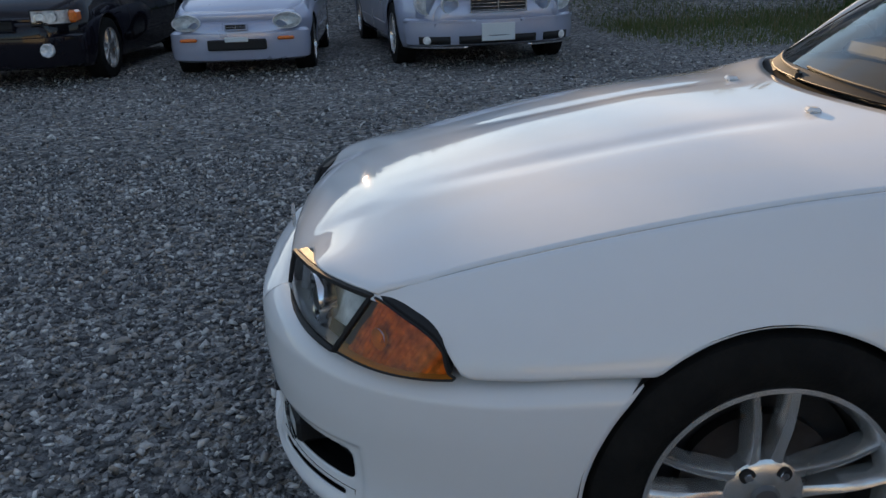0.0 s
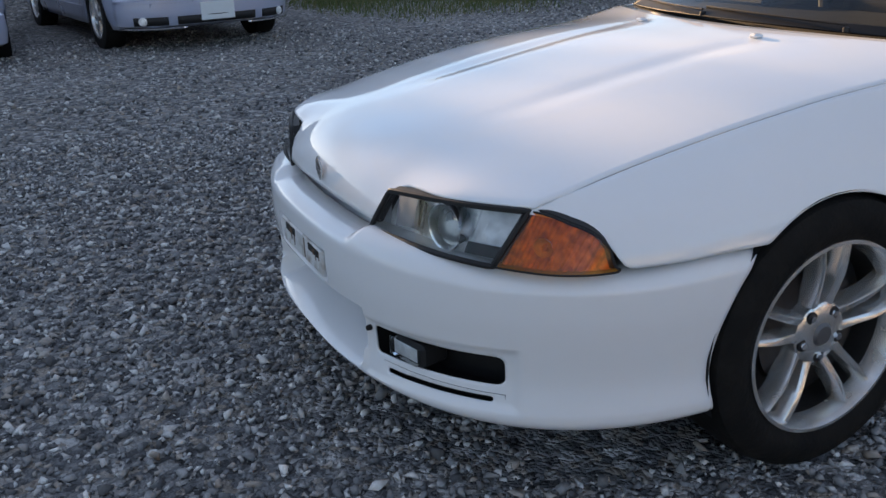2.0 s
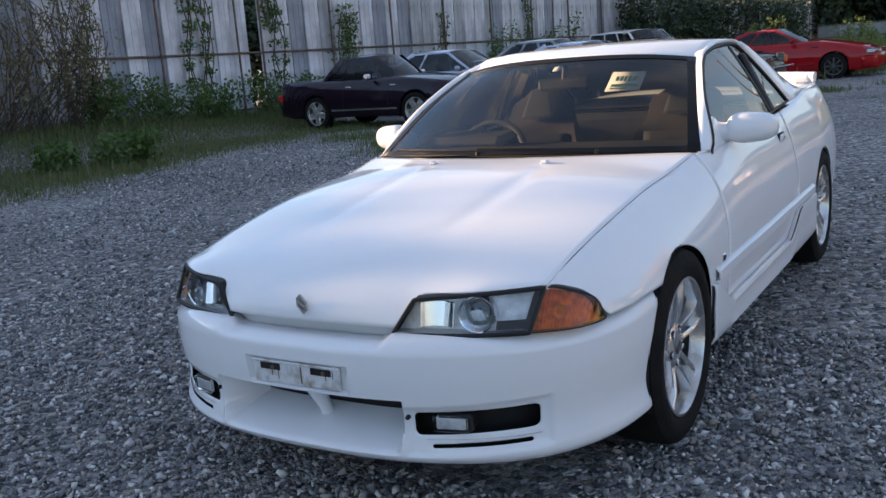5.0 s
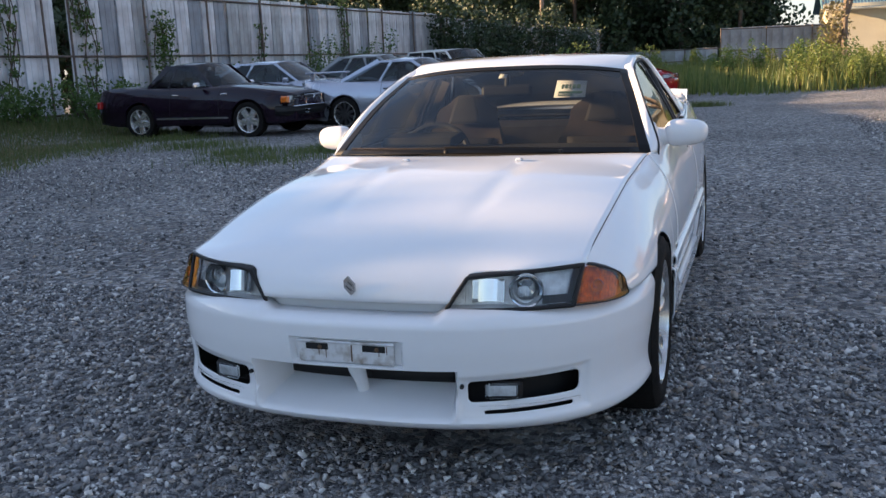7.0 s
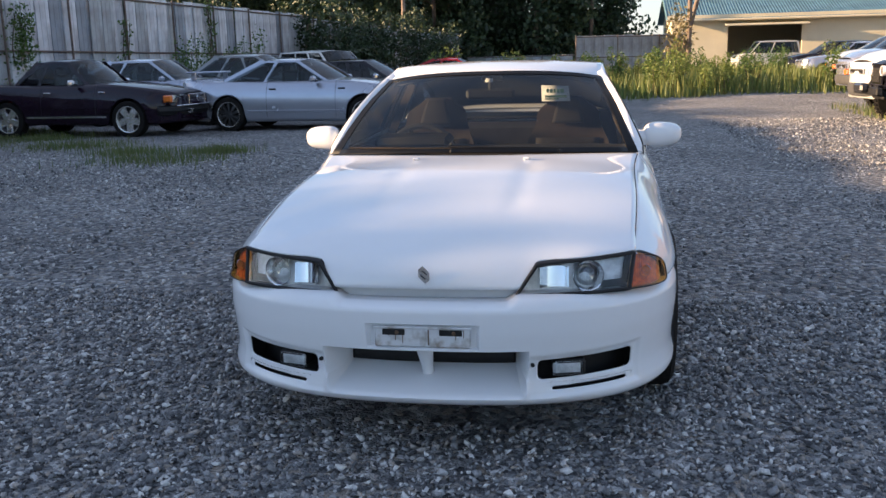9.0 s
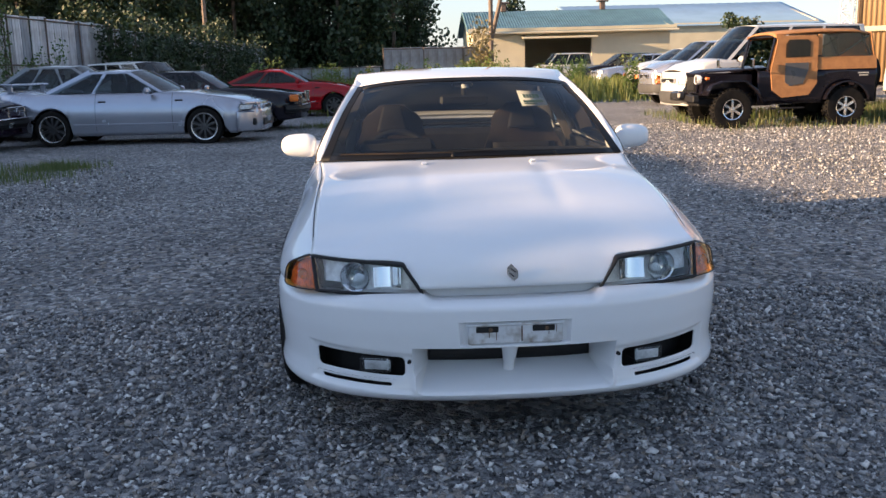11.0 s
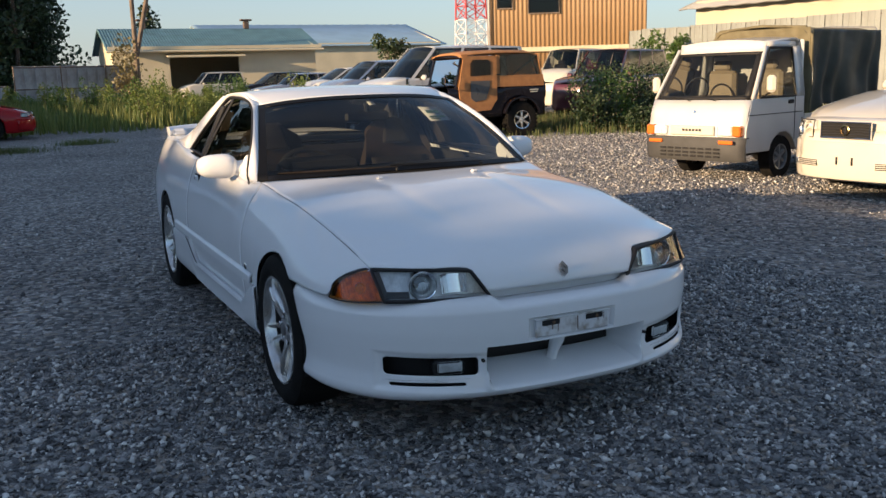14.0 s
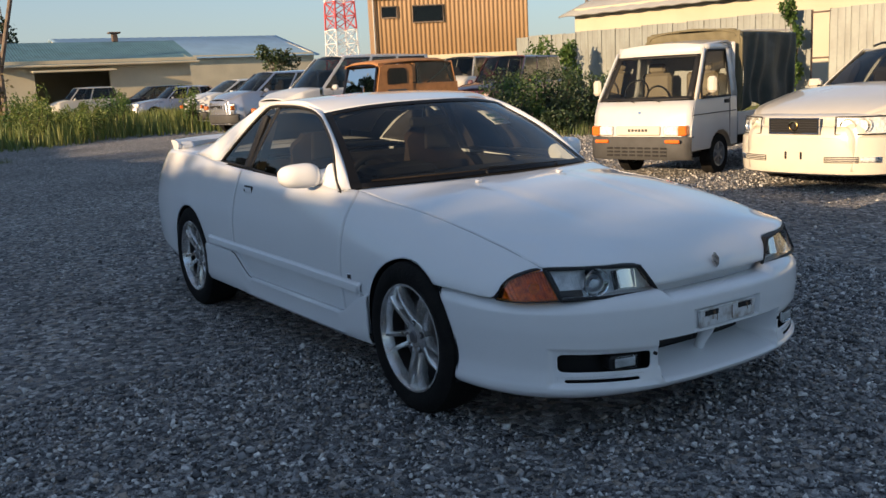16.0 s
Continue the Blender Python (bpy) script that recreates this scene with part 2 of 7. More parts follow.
def gravel(name, stones=True):
    """Crushed stone: pieces told apart by cells of two sizes, each with its own grey, in relief."""
    m = bpy.data.materials.new(name)
    m.use_nodes = True
    n, l = m.node_tree.nodes, m.node_tree.links
    b = n["Principled BSDF"]
    b.inputs["Roughness"].default_value = 0.9
    tc = n.new("ShaderNodeTexCoord")
    warp = n.new("ShaderNodeTexNoise")
    warp.inputs["Scale"].default_value = 30
    add = n.new("ShaderNodeMixRGB")
    add.blend_type, add.inputs["Fac"].default_value = "ADD", 0.025
    l.new(tc.outputs["Object"], warp.inputs["Vector"])
    l.new(tc.outputs["Object"], add.inputs["Color1"])
    l.new(warp.outputs["Color"], add.inputs["Color2"])
    vor = []
    for sc in (34, 75):
        v = n.new("ShaderNodeTexVoronoi")
        v.inputs["Scale"].default_value = sc
        l.new(add.outputs["Color"], v.inputs["Vector"])
        vor.append(v)
    sep = n.new("ShaderNodeSeparateColor")
    l.new(vor[0].outputs["Color"], sep.inputs["Color"])
    ramp = n.new("ShaderNodeValToRGB")
    r = ramp.color_ramp
    r.elements[0].position, r.elements[0].color = 0.0, (0.055, 0.056, 0.060, 1)
    r.elements[1].position, r.elements[1].color = 1.0, (0.55, 0.54, 0.53, 1)
    for p, c in ((.35, (.17, .172, .178)), (.62, (.29, .288, .285)), (.80, (.30, .262, .22)), (.9, (.44, .435, .43))):
        r.elements.new(p).color = (*c, 1)
    l.new(sep.outputs["Red"], ramp.inputs["Fac"])
    big = n.new("ShaderNodeTexNoise")
    big.inputs["Scale"].default_value, big.inputs["Detail"].default_value = 0.45, 6
    l.new(tc.outputs["Object"], big.inputs["Vector"])
    mr = n.new("ShaderNodeMapRange")
    mr.inputs["From Min"].default_value, mr.inputs["From Max"].default_value = .3, .7
    mr.inputs["To Min"].default_value, mr.inputs["To Max"].default_value = .78, 1.22
    l.new(big.outputs["Fac"], mr.inputs["Value"])
    hs = n.new("ShaderNodeHueSaturation")
    l.new(mr.outputs["Result"], hs.inputs["Value"])
    l.new(ramp.outputs["Color"], hs.inputs["Color"])
    l.new(hs.outputs["Color"], b.inputs["Base Color"])
    inv = n.new("ShaderNodeMath")
    inv.operation = "ADD"
    l.new(vor[0].outputs["Distance"], inv.inputs[0])
    l.new(vor[1].outputs["Distance"], inv.inputs[1])
    bp = n.new("ShaderNodeBump")
    bp.invert = True
    bp.inputs["Strength"].default_value, bp.inputs["Distance"].default_value = 1.0, 0.022
    l.new(inv.outputs["Value"], bp.inputs["Height"])
    l.new(bp.outputs["Normal"], b.inputs["Normal"])
    return m


GRAVEL = gravel("grey_gravel")
xs = np.concatenate([np.linspace(-400, -9, 12), np.arange(-8, 30, .4), np.linspace(31, 60, 30), np.linspace(65, 400, 14)])
ys = np.concatenate([np.linspace(-400, -27, 12), np.arange(-26, 30, .4), np.linspace(35, 400, 14)])
X, Y = np.meshgrid(xs, ys)
rg = np.random.default_rng(11)
Zg = gz(X, Y) + .012 * np.sin(X * 1.1 + 2 * np.sin(Y * .7)) * np.sin(Y * .9 + X * .3) * smooth(5, 8, np.abs(X) + np.abs(Y))
tagged(part("ground", Geo().grid(np.stack([X, Y, Zg], -1)), GRAVEL), "grey crushed gravel lot", "ground", kind="structure")


def scatter_mesh(name, tv, tf, pos, mats3, material, smooth_faces=False):
    """One mesh of many copies of small template shapes (tv: verts, tf: triangles) at pos with 3x3 matrices."""
    nv, nf, k = len(tv), len(tf), len(pos)
    V = np.einsum("kij,vj->kvi", mats3, tv) + pos[:, None, :]
    F = (tf[None] + (np.arange(k) * nv)[:, None, None]).reshape(-1, 3)
    me = bpy.data.meshes.new(name)
    me.vertices.add(k * nv)
    me.vertices.foreach_set("co", V.reshape(-1).astype(np.float32))
    me.loops.add(len(F) * 3)
    me.loops.foreach_set("vertex_index", F.reshape(-1).astype(np.int32))
    me.polygons.add(len(F))
    me.polygons.foreach_set("loop_start", np.arange(0, len(F) * 3, 3, dtype=np.int32))
    if smooth_faces:
        me.polygons.foreach_set("use_smooth", np.ones(len(F), dtype=bool))
    me.update(calc_edges=True)
    me.materials.append(material)
    return me


def rotations(rg, k):
    q = rg.normal(size=(k, 4))
    q /= np.linalg.norm(q, axis=1)[:, None]
    w, x, y, z = q.T
    return np.stack([1 - 2 * (y * y + z * z), 2 * (x * y - z * w), 2 * (x * z + y * w), 2 * (x * y + z * w), 1 - 2 * (x * x + z * z), 2 * (y * z - x * w),
                     2 * (x * z - y * w), 2 * (y * z + x * w), 1 - 2 * (x * x + y * y)], -1).reshape(k, 3, 3)


def stone_template(rg, n):
    bm = bmesh.new()
    p = rg.normal(size=(n, 3))
    p /= np.linalg.norm(p, axis=1)[:, None]
    for q in p * rg.uniform(.8, 1.1, (n, 1)) * [1, .82, .62]:
        bm.verts.new(q)
    bmesh.ops.convex_hull(bm, input=bm.verts[:])
    bmesh.ops.delete(bm, geom=[v for v in bm.verts if not v.link_faces], context="VERTS")
    bmesh.ops.triangulate(bm, faces=bm.faces[:])
    bm.verts.index_update()
    out = np.array([v.co[:] for v in bm.verts]), np.array([[v.index for v in f.verts] for f in bm.faces])
    bm.free()
    return out


def stone_mat(name):
    m = bpy.data.materials.new(name)
    m.use_nodes = True
    n, l = m.node_tree.nodes, m.node_tree.links
    b = n["Principled BSDF"]
    b.inputs["Roughness"].default_value = 0.85
    geo, ramp = n.new("ShaderNodeNewGeometry"), n.new("ShaderNodeValToRGB")
    r = ramp.color_ramp
    r.elements[0].position, r.elements[0].color = 0, (.065, .066, .070, 1)
    r.elements[1].position, r.elements[1].color = 1, (.70, .69, .67, 1)
    for p, c in ((.3, (.17, .172, .178)), (.6, (.31, .31, .312)), (.74, (.31, .27, .23)), (.84, (.46, .46, .46)), (.95, (.60, .59, .57))):
        r.elements.new(p).color = (*c, 1)
    l.new(geo.outputs["Random Per Island"], ramp.inputs["Fac"])
    no, tc, hs, mr = n.new("ShaderNodeTexNoise"), n.new("ShaderNodeTexCoord"), n.new("ShaderNodeHueSaturation"), n.new("ShaderNodeMapRange")
    no.inputs["Scale"].default_value = 140
    mr.inputs["To Min"].default_value, mr.inputs["To Max"].default_value = .7, 1.3
    l.new(tc.outputs["Object"], no.inputs["Vector"])
    l.new(no.outputs["Fac"], mr.inputs["Value"])
    l.new(mr.outputs["Result"], hs.inputs["Value"])
    l.new(ramp.outputs["Color"], hs.inputs["Color"])
    l.new(hs.outputs["Color"], b.inputs["Base Color"])
    return m


STONES = stone_mat("crushed_stone")
for k in range(5):
    tv, tf = stone_template(rg, 7)
    near = 14000
    px = np.concatenate([rg.uniform(-3.6, 1.2, near), rg.uniform(-6, 6, 3500)])
    py = np.concatenate([rg.uniform(-2.7, 3.4, near), rg.uniform(-7, 8, 3500)])
    sz = np.concatenate([rg.lognormal(math.log(.0115), .36, near), rg.lognormal(math.log(.0145), .35, 3500)]).clip(.004, .03)
    fx = np.concatenate([rg.uniform(3.2, 14.5, 5600), rg.uniform(-6, 9, 3200)])
    fy = np.concatenate([rg.uniform(-10.5, -2.5, 5600), rg.uniform(3, 8.6, 3200)])
    px, py, sz = np.concatenate([px, fx]), np.concatenate([py, fy]), np.concatenate([sz, rg.lognormal(math.log(.0165), .35, 8800).clip(.006, .034)])
    ok = ~((px > -.55) & (np.abs(py) < .62) & (px < 3.4))
    px, py, sz = px[ok], py[ok], sz[ok]
    pos = np.stack([px, py, gz(px, py) + sz * .35], -1)
    R = rotations(rg, len(px)) * sz[:, None, None]
    R[:, 2, :] *= .8
    tagged(new("loose_gravel", scatter_mesh("loose_gravel", tv, tf, pos, R, STONES, True)), "loose grey crushed stones on the lot", "gravel", kind="stuff")

# ---------------------------------------------------------------- the white coupe
# x runs back from the front axle, y to the car's right-hand side.
coupe = thing("white_coupe", "white two-door sports coupe parked on gravel", "car")
AX, ARCH, HUBZ = 2.615, 0.312, 0.302

top_z = curve((-.64, .641), (-.40, .699), (-.16, .744), (.29, .806), (.57, .853), (.70, .850), (1.2, .846), (1.81, .864), (2.4, .890), (2.75, .915), (3.2, .922), (3.45, .905), (3.56, .87))
top_y = curve((-.64, .637), (-.40, .652), (-.16, .662), (.29, .670), (.57, .696), (.72, .720), (1.2, .728), (1.81, .728), (2.4, .712), (2.75, .69), (3.2, .665), (3.56, .60))
mid_y = curve((-.64, .695), (-.5, .748), (-.35, .784), (-.2, .799), (0, .806), (.5, .806), (1.2, .810), (2.0, .812), (2.6, .812), (3.0, .797), (3.4, .75), (3.56, .67))
MID = 0.52


def side_y(x, z):
    """Half width of the body at x and height z."""
    ym, yt, zt = mid_y(x), top_y(x), top_z(x)
    up = np.clip((z - MID) / np.maximum(zt - MID, .02), 0, 1)
    return ym - (ym - yt) * up**2.1 - 0.30 * np.clip(MID - z, 0, 1)**2


def side_panel(s, x0, x1, zlow, n=60, rows=26, zhigh=None, lift=0.0):
    """A body side panel from x0 to x1, between zlow(x) and the top edge."""
    t = np.linspace(0, 1, n)
    xs = x0 + (x1 - x0) * t
    zh = (zhigh or top_z)(xs)
    zl = np.minimum(zlow(xs), zh - .001)
    w = np.linspace(0, 1, rows)[:, None]
    z = zh + (zl - zh) * w
    x = np.broadcast_to(xs, z.shape)
    y = side_y(x, z) + lift
    return np.stack([x, s * y, z], -1)


def arch_low(xc, low_front, low_back):
    def f(x):
        d = np.abs(x - xc)
        base = np.where(x < xc, low_front(x), low_back(x))
        arc = HUBZ + np.sqrt(np.clip(ARCH**2 - d**2, 0, None))
        return np.where(d < ARCH, np.maximum(arc, base), base)
    return f


nose_low = curve((-.64, .640), (-.568, .620), (-.537, .608), (-.518, .584), (-.492, .543), (-.478, .538), (-.38, .541), (-.27, .546), (0, .548))
skirt_low = lambda x: 0 * x + .25
DOOR0, DOOR1 = .525, 1.865

# plan of the nose above the bumper
nose_x = lambda y: -.50 - .312 * np.sqrt(np.clip(1 - (np.abs(y) / .745)**3, 0, 1))
nose_lean = lambda y: .57 * (np.abs(y) / .637)**2


def nose(y, z, out=0.0):
    """A point of the upper front face; out: metres proud of it."""
    y, z = np.asarray(y, float), np.asarray(z, float)
    e = 1e-3
    x = nose_x(y) + nose_lean(y) * (z - .53)
    dx = (nose_x(y + e) - nose_x(y - e)) / (2 * e)
    nx, ny = -1 / np.sqrt(1 + dx**2), dx / np.sqrt(1 + dx**2)
    return np.stack([x + out * nx, y + out * ny, z + 0 * x], -1)


# bonnet
bon_c = curve((-.75, .668), (-.55, .716), (-.16, .787), (.1, .827), (.3, .858), (.45, .879), (.62, .89))
lamp_top = curve((.28, .604), (.345, .629), (.50, .638), (.637, .641), (.70, .619), (.722, .603), (.736, .580), (.745, .538))


def bonnet_z(x, y):
    ay = np.abs(y)
    c, e, w = bon_c(x), top_z(x), top_y(x)
    z = c - (c - e) * np.clip(ay / w, 0, 1.2)**2.5
    crease = np.exp(-((ay - (.235 + .03 * (x + .5))) / .042)**2) * smooth(-.62, -.2, x) * (1 - smooth(.12, .34, x))
    return z - .004 * crease


def bonnet():
    cols, rows = 81, 64
    v = np.linspace(-1, 1, cols)
    P = np.zeros((rows, cols, 3))
    for j, vv in enumerate(v):
        y0 = vv * .643
        a = abs(y0)
        ze = max(.556, min(float(lamp_top(max(a, .3))), .540 + (a - .282) * 1.5) + .007)
        wl = float(smooth(.18, .52, a))
        zb = .556 + (float(lamp_top(max(a, .3))) + .007 - .556) * wl
        E = np.array([float(nose_x(y0)) + float(nose_lean(y0)) * (zb - .53) - .004, zb])
        xq = -.50
        Q = np.array([xq, float(bonnet_z(xq, y0))])
        sl = (float(bonnet_z(xq + .05, y0)) - Q[1]) / .05
        up = Q[1] - zb
        B = [E, E + np.array([float(nose_lean(y0)) - .10 * (1 - a / .64) + .9 * wl, 1]) * up * (.55 - .15 * wl), Q - (Q[0] - E[0]) * .60 * np.array([1, sl]), Q]
        bez = lambda t: (1 - t)**3 * B[0] + 3 * (1 - t)**2 * t * B[1] + 3 * (1 - t) * t * t * B[2] + t**3 * B[3]
        lo, hi = -.35, .7                          # where the skin meets the lamp's edge
        for _ in range(30):
            t0 = (lo + hi) / 2
            lo, hi = (t0, hi) if bez(t0)[1] < ze else (lo, t0)
        yr = vv * .672
        xr = .352 + .20 * (yr / .672)**2
        n1 = 24
        for i in range(rows):
            if i < n1:
                p = bez(t0 + (1 - t0) * i / (n1 - 1))
                P[i, j] = (p[0], y0, p[1])
            else:
                t = (i - n1 + 1) / (rows - n1)
                x = xq + (xr - xq) * t
                y = vv * (float(top_y(x)) - .0045)
                P[i, j] = (x, y, float(bonnet_z(x, y)))
    return Geo().grid(P)


part("bonnet", bonnet(), WHITE, coupe, "white bonnet with two faint creases", thick=.006)

for s in (-1, 1):
    x = np.linspace(-.62, .54, 40)
    # black strip laid in the bonnet gap stands in for its shade
    part("bonnet_seal", Geo().tube(np.stack([x, s * (top_y(x) - .0022), top_z(x) - .0035], -1), .0034, 6), DARK, coupe)
    xs_low = arch_low(0, nose_low, skirt_low)
    P = side_panel(s, -.632, DOOR0 - .003, xs_low, n=110)
    part("front_wing", Geo().grid(P), WHITE, coupe, thick=.002)
    door = part("door", Geo().grid(side_panel(s, DOOR0 + .003, DOOR1 - .003, skirt_low, n=50)), WHITE, coupe, thick=.01)
    P = side_panel(s, DOOR1 + .003, 3.56, arch_low(AX, skirt_low, lambda x: .25 + .06 * smooth(2.9, 3.5, x)), n=110)
    part("rear_wing", Geo().grid(P), WHITE, coupe, thick=.006)
    # rubbing strip along the lower door
    t = np.linspace(.345, 2.27, 60)
    zz = .447 + .010 * (t - .35) / 1.9
    sec = [(-.024, .0), (-.022, .015), (.008, .013), (.022, .0)]
    P = np.array([[(x, s * (float(side_y(x, z + dz)) + o), z + dz) for x, z in zip(t, zz)] for dz, o in sec])
    part("rubbing_strip", Geo().grid(P), WHITE, coupe, thick=.004)
    # skirt: flares out under the doors and climbs to the strip at both ends
    t = np.linspace(.296, 2.31, 120)
    rise = 1 - smooth(.30, .56, t) + smooth(1.62, 1.82, t)
    zt = .318 + .108 * rise
    rows = []
    for f, o in ((0, .002), (.03, .020), (.12, .026), (.35, .024), (.6, .030), (.8, .034), (.93, .024), (1, -.02)):
        z = zt + (.198 - zt) * f
        y = side_y(t, z) + o * (1 - .35 * rise * (1 - f))
        rows.append(np.stack([t, s * y, z], -1))
    part("side_skirt", Geo().grid(np.array(rows)), WHITE, coupe, "white flared side skirt", thick=.006)
    gap = [(x, s * (float(side_y(x, z)) + .022), z) for x, z in ((1.845, .428), (1.80, .420), (1.74, .385), (1.68, .345), (1.635, .322), (1.60, .316))]
    part("skirt_gap", Geo().tube(gap, .0028, 5), DARK, coupe)
    # wheel wells
    for xc in (0, AX):
        a = np.linspace(-.35, math.pi + .35, 28)
        P = np.array([[(xc + (ARCH + .004) * math.cos(t), s * y, HUBZ + (ARCH + .004) * math.sin(t)) for t in a] for y in (.790, .70, .45)])
        part("wheel_well", Geo().grid(P).grid(np.array([P[2], np.broadcast_to([xc, s * .45, HUBZ], P[2].shape)])), DARK, coupe, "black wheel arch liner")

# bumper
def bumper():
    prof = curve((.180, -.085), (.195, -.038), (.210, -.014), (.225, -.004), (.240, -.003), (.255, -.006), (.30, -.012), (.38, -.005), (.44, 0), (.495, -.001), (.52, -.010), (.536, -.026), (.545, -.052), (.548, -.085))
    zs = np.unique(np.round(np.concatenate([np.linspace(.180, .548, 66), [.376, .380, .383, .3855, .4565, .459]]), 4))
    zs = zs[np.concatenate([[True], np.diff(zs) > .0018])]
    n = 151
    ss = np.linspace(-1, 1, 2 * n - 1)
    R = len(zs)
    Y2, Z2, P = np.zeros((R, len(ss))), np.zeros((R, len(ss))), np.zeros((R, len(ss), 3))
    for i, z in enumerate(zs):
        xe = -math.sqrt(max((ARCH - .004)**2 - (z - HUBZ)**2, 0))
        if z > .53:
            xe = -.212
        tt = (xe + .20) / -.685
        ae = math.acos(max(tt, 0.001)**1.28)
        a = np.abs(ss) * ae
        y = .797 * np.sin(a)**.77 * np.sign(ss)
        x = -.20 - .685 * np.cos(a)**.78
        dx, dy = np.gradient(x), np.gradient(y)
        L = np.hypot(dx, dy)
        nx, ny = -dy / L, dx / L
        flip = np.where(nx * (x + .2) + ny * y < 0, -1, 1)
        nx, ny = nx * flip, ny * flip
        d = float(prof(z)) + 0 * y
        ay = np.abs(y)
        # front scoop
        side = 1 - smooth(.303, .320, ay + .12 * np.clip(.30 - z, 0, 1))
        if z < .378:
            d = d - .172 * np.clip((z - .229) / .058, 0, 1)**1.05 * side
        # number plate recess
        if .384 < z < .458:
            d = d - .016 * (1 - smooth(.1655, .1685, ay))
        # shallow ledge round the fog lamp
        lip = np.maximum(np.abs(ay - .492) - .172, np.abs(z - .300 - .05 * (ay - .5)) - .066)
        d = d - .008 * (1 - smooth(-.012, .004, lip))
        zlow = -.020 * (1 - smooth(.255, .30, ay)) * smooth(.50, .545, z) - .004 * smooth(.35, .75, ay) * (1 - smooth(.20, .36, z)) - .015 * smooth(.45, .70, ay) * (1 - smooth(-.50, -.28, x)) * smooth(.48, .54, z)
        P[i] = np.stack([x + d * nx, y + d * ny, z + zlow], -1)
        Y2[i], Z2[i] = y, z
    # openings: fog lamp bay and thin slot, with edges drawn on to the outline
    def sdf(y, z, cy, cz, hy, hz, r):
        qy, qz = np.abs(np.abs(y) - cy) - hy + r, np.abs(z - cz) - hz + r
        return np.hypot(np.maximum(qy, 0), np.maximum(qz, 0)) + np.minimum(np.maximum(qy, qz), 0) - r
    def shape(y, z):
        w = z - .03 * (np.abs(y) - .5)
        return np.minimum(sdf(y, w, .497, .318, .146, .031, .015), sdf(y, w, .510, .258, .116, .0055, .005))
    f = shape(Y2, Z2)
    fc = (f[:-1, :-1] + f[1:, :-1] + f[:-1, 1:] + f[1:, 1:]) / 4
    keep = fc > 0
    gone = np.zeros(f.shape, bool)
    kept = np.zeros(f.shape, bool)
    for a in (0, 1):
        for b in (0, 1):
            gone[a:R - 1 + a, b:f.shape[1] - 1 + b] |= ~keep
            kept[a:R - 1 + a, b:f.shape[1] - 1 + b] |= keep
    edge = gone & kept
    e = 1e-4
    gy = (shape(Y2 + e, Z2) - shape(Y2 - e, Z2)) / (2 * e)
    gzz = (shape(Y2, Z2 + e) - shape(Y2, Z2 - e)) / (2 * e)
    dy, dz = np.where(edge, -f * gy, 0), np.where(edge, -f * gzz, 0)
    slope = np.gradient(P[..., 0], axis=1) / np.where(np.abs(np.gradient(P[..., 1], axis=1)) < 1e-6, 1e-6, np.gradient(P[..., 1], axis=1))
    P[..., 0] += np.clip(slope, -2, 2) * dy
    P[..., 1] += dy
    P[..., 2] += dz
    return Geo().grid(P, keep=keep), prof


geo, bump_prof = bumper()
bump = part("front_bumper", geo, WHITE, coupe, "white front bumper with scoop and lip", thick=.004)

# dark structure behind the skins
g = Geo().box((-.12, 0, .42), (.90, 1.16, .30), .03).box((1.4, 0, .24), (3.9, 1.40, .12), .03).box((3.1, 0, .45), (.8, 1.2, .40), .05)
part("underbody", g, DARK, coupe, "black underbody and engine bay")

def bump_at(y, z, dep=0.0):
    """A point dep metres behind the bumper's outline, for y of either side."""
    y, z = np.asarray(y, float), np.asarray(z, float)
    a = np.arcsin(np.clip(np.abs(y) / .797, 0, 1)**(1 / .77))
    x = -.20 - .685 * np.cos(a)**.78
    return np.stack([x + dep * np.cos(a * .6) + 0 * z, y - np.sign(y) * dep * np.sin(a * .6) + 0 * z, z + 0 * x], -1)


def bump_strip(s, y0, y1, z0, z1, dep, n=30, rows=5):
    yy, zz = np.meshgrid(s * np.linspace(y0, y1, n), np.linspace(z0, z1, rows))
    return bump_at(yy, zz, dep)


def bump_liner(s, y0, y1, z0, z1, d0, d1):
    """Back and four walls of a bay sunk behind the bumper."""
    g = Geo().grid(bump_strip(s, y0, y1, z0, z1, d1))
    for z in (z0, z1):
        g.grid(np.stack([bump_strip(s, y0, y1, z, z, d)[0] for d in (d0, d1)]))
    for y in (y0, y1):
        g.grid(np.stack([bump_strip(s, y, y, z0, z1, d, 2)[:, 0] for d in (d0, d1)]))
    return g


# white panel set back under the bonnet's front edge
yy, zz = np.meshgrid(np.linspace(-.30, .30, 40), np.linspace(.47, .60, 8))
part("nose_panel", Geo().grid(nose(yy, zz, -.030)), WHITE, coupe, thick=.004)

# headlamps and turn signals
lamp_low = curve((.28, .538), (.40, .540), (.55, .541), (.64, .540), (.70, .537), (.745, .535))
slant = lambda y: .540 + (y - .282) * 1.5
lamp_hi = lambda y: np.minimum(lamp_top(y), slant(y))


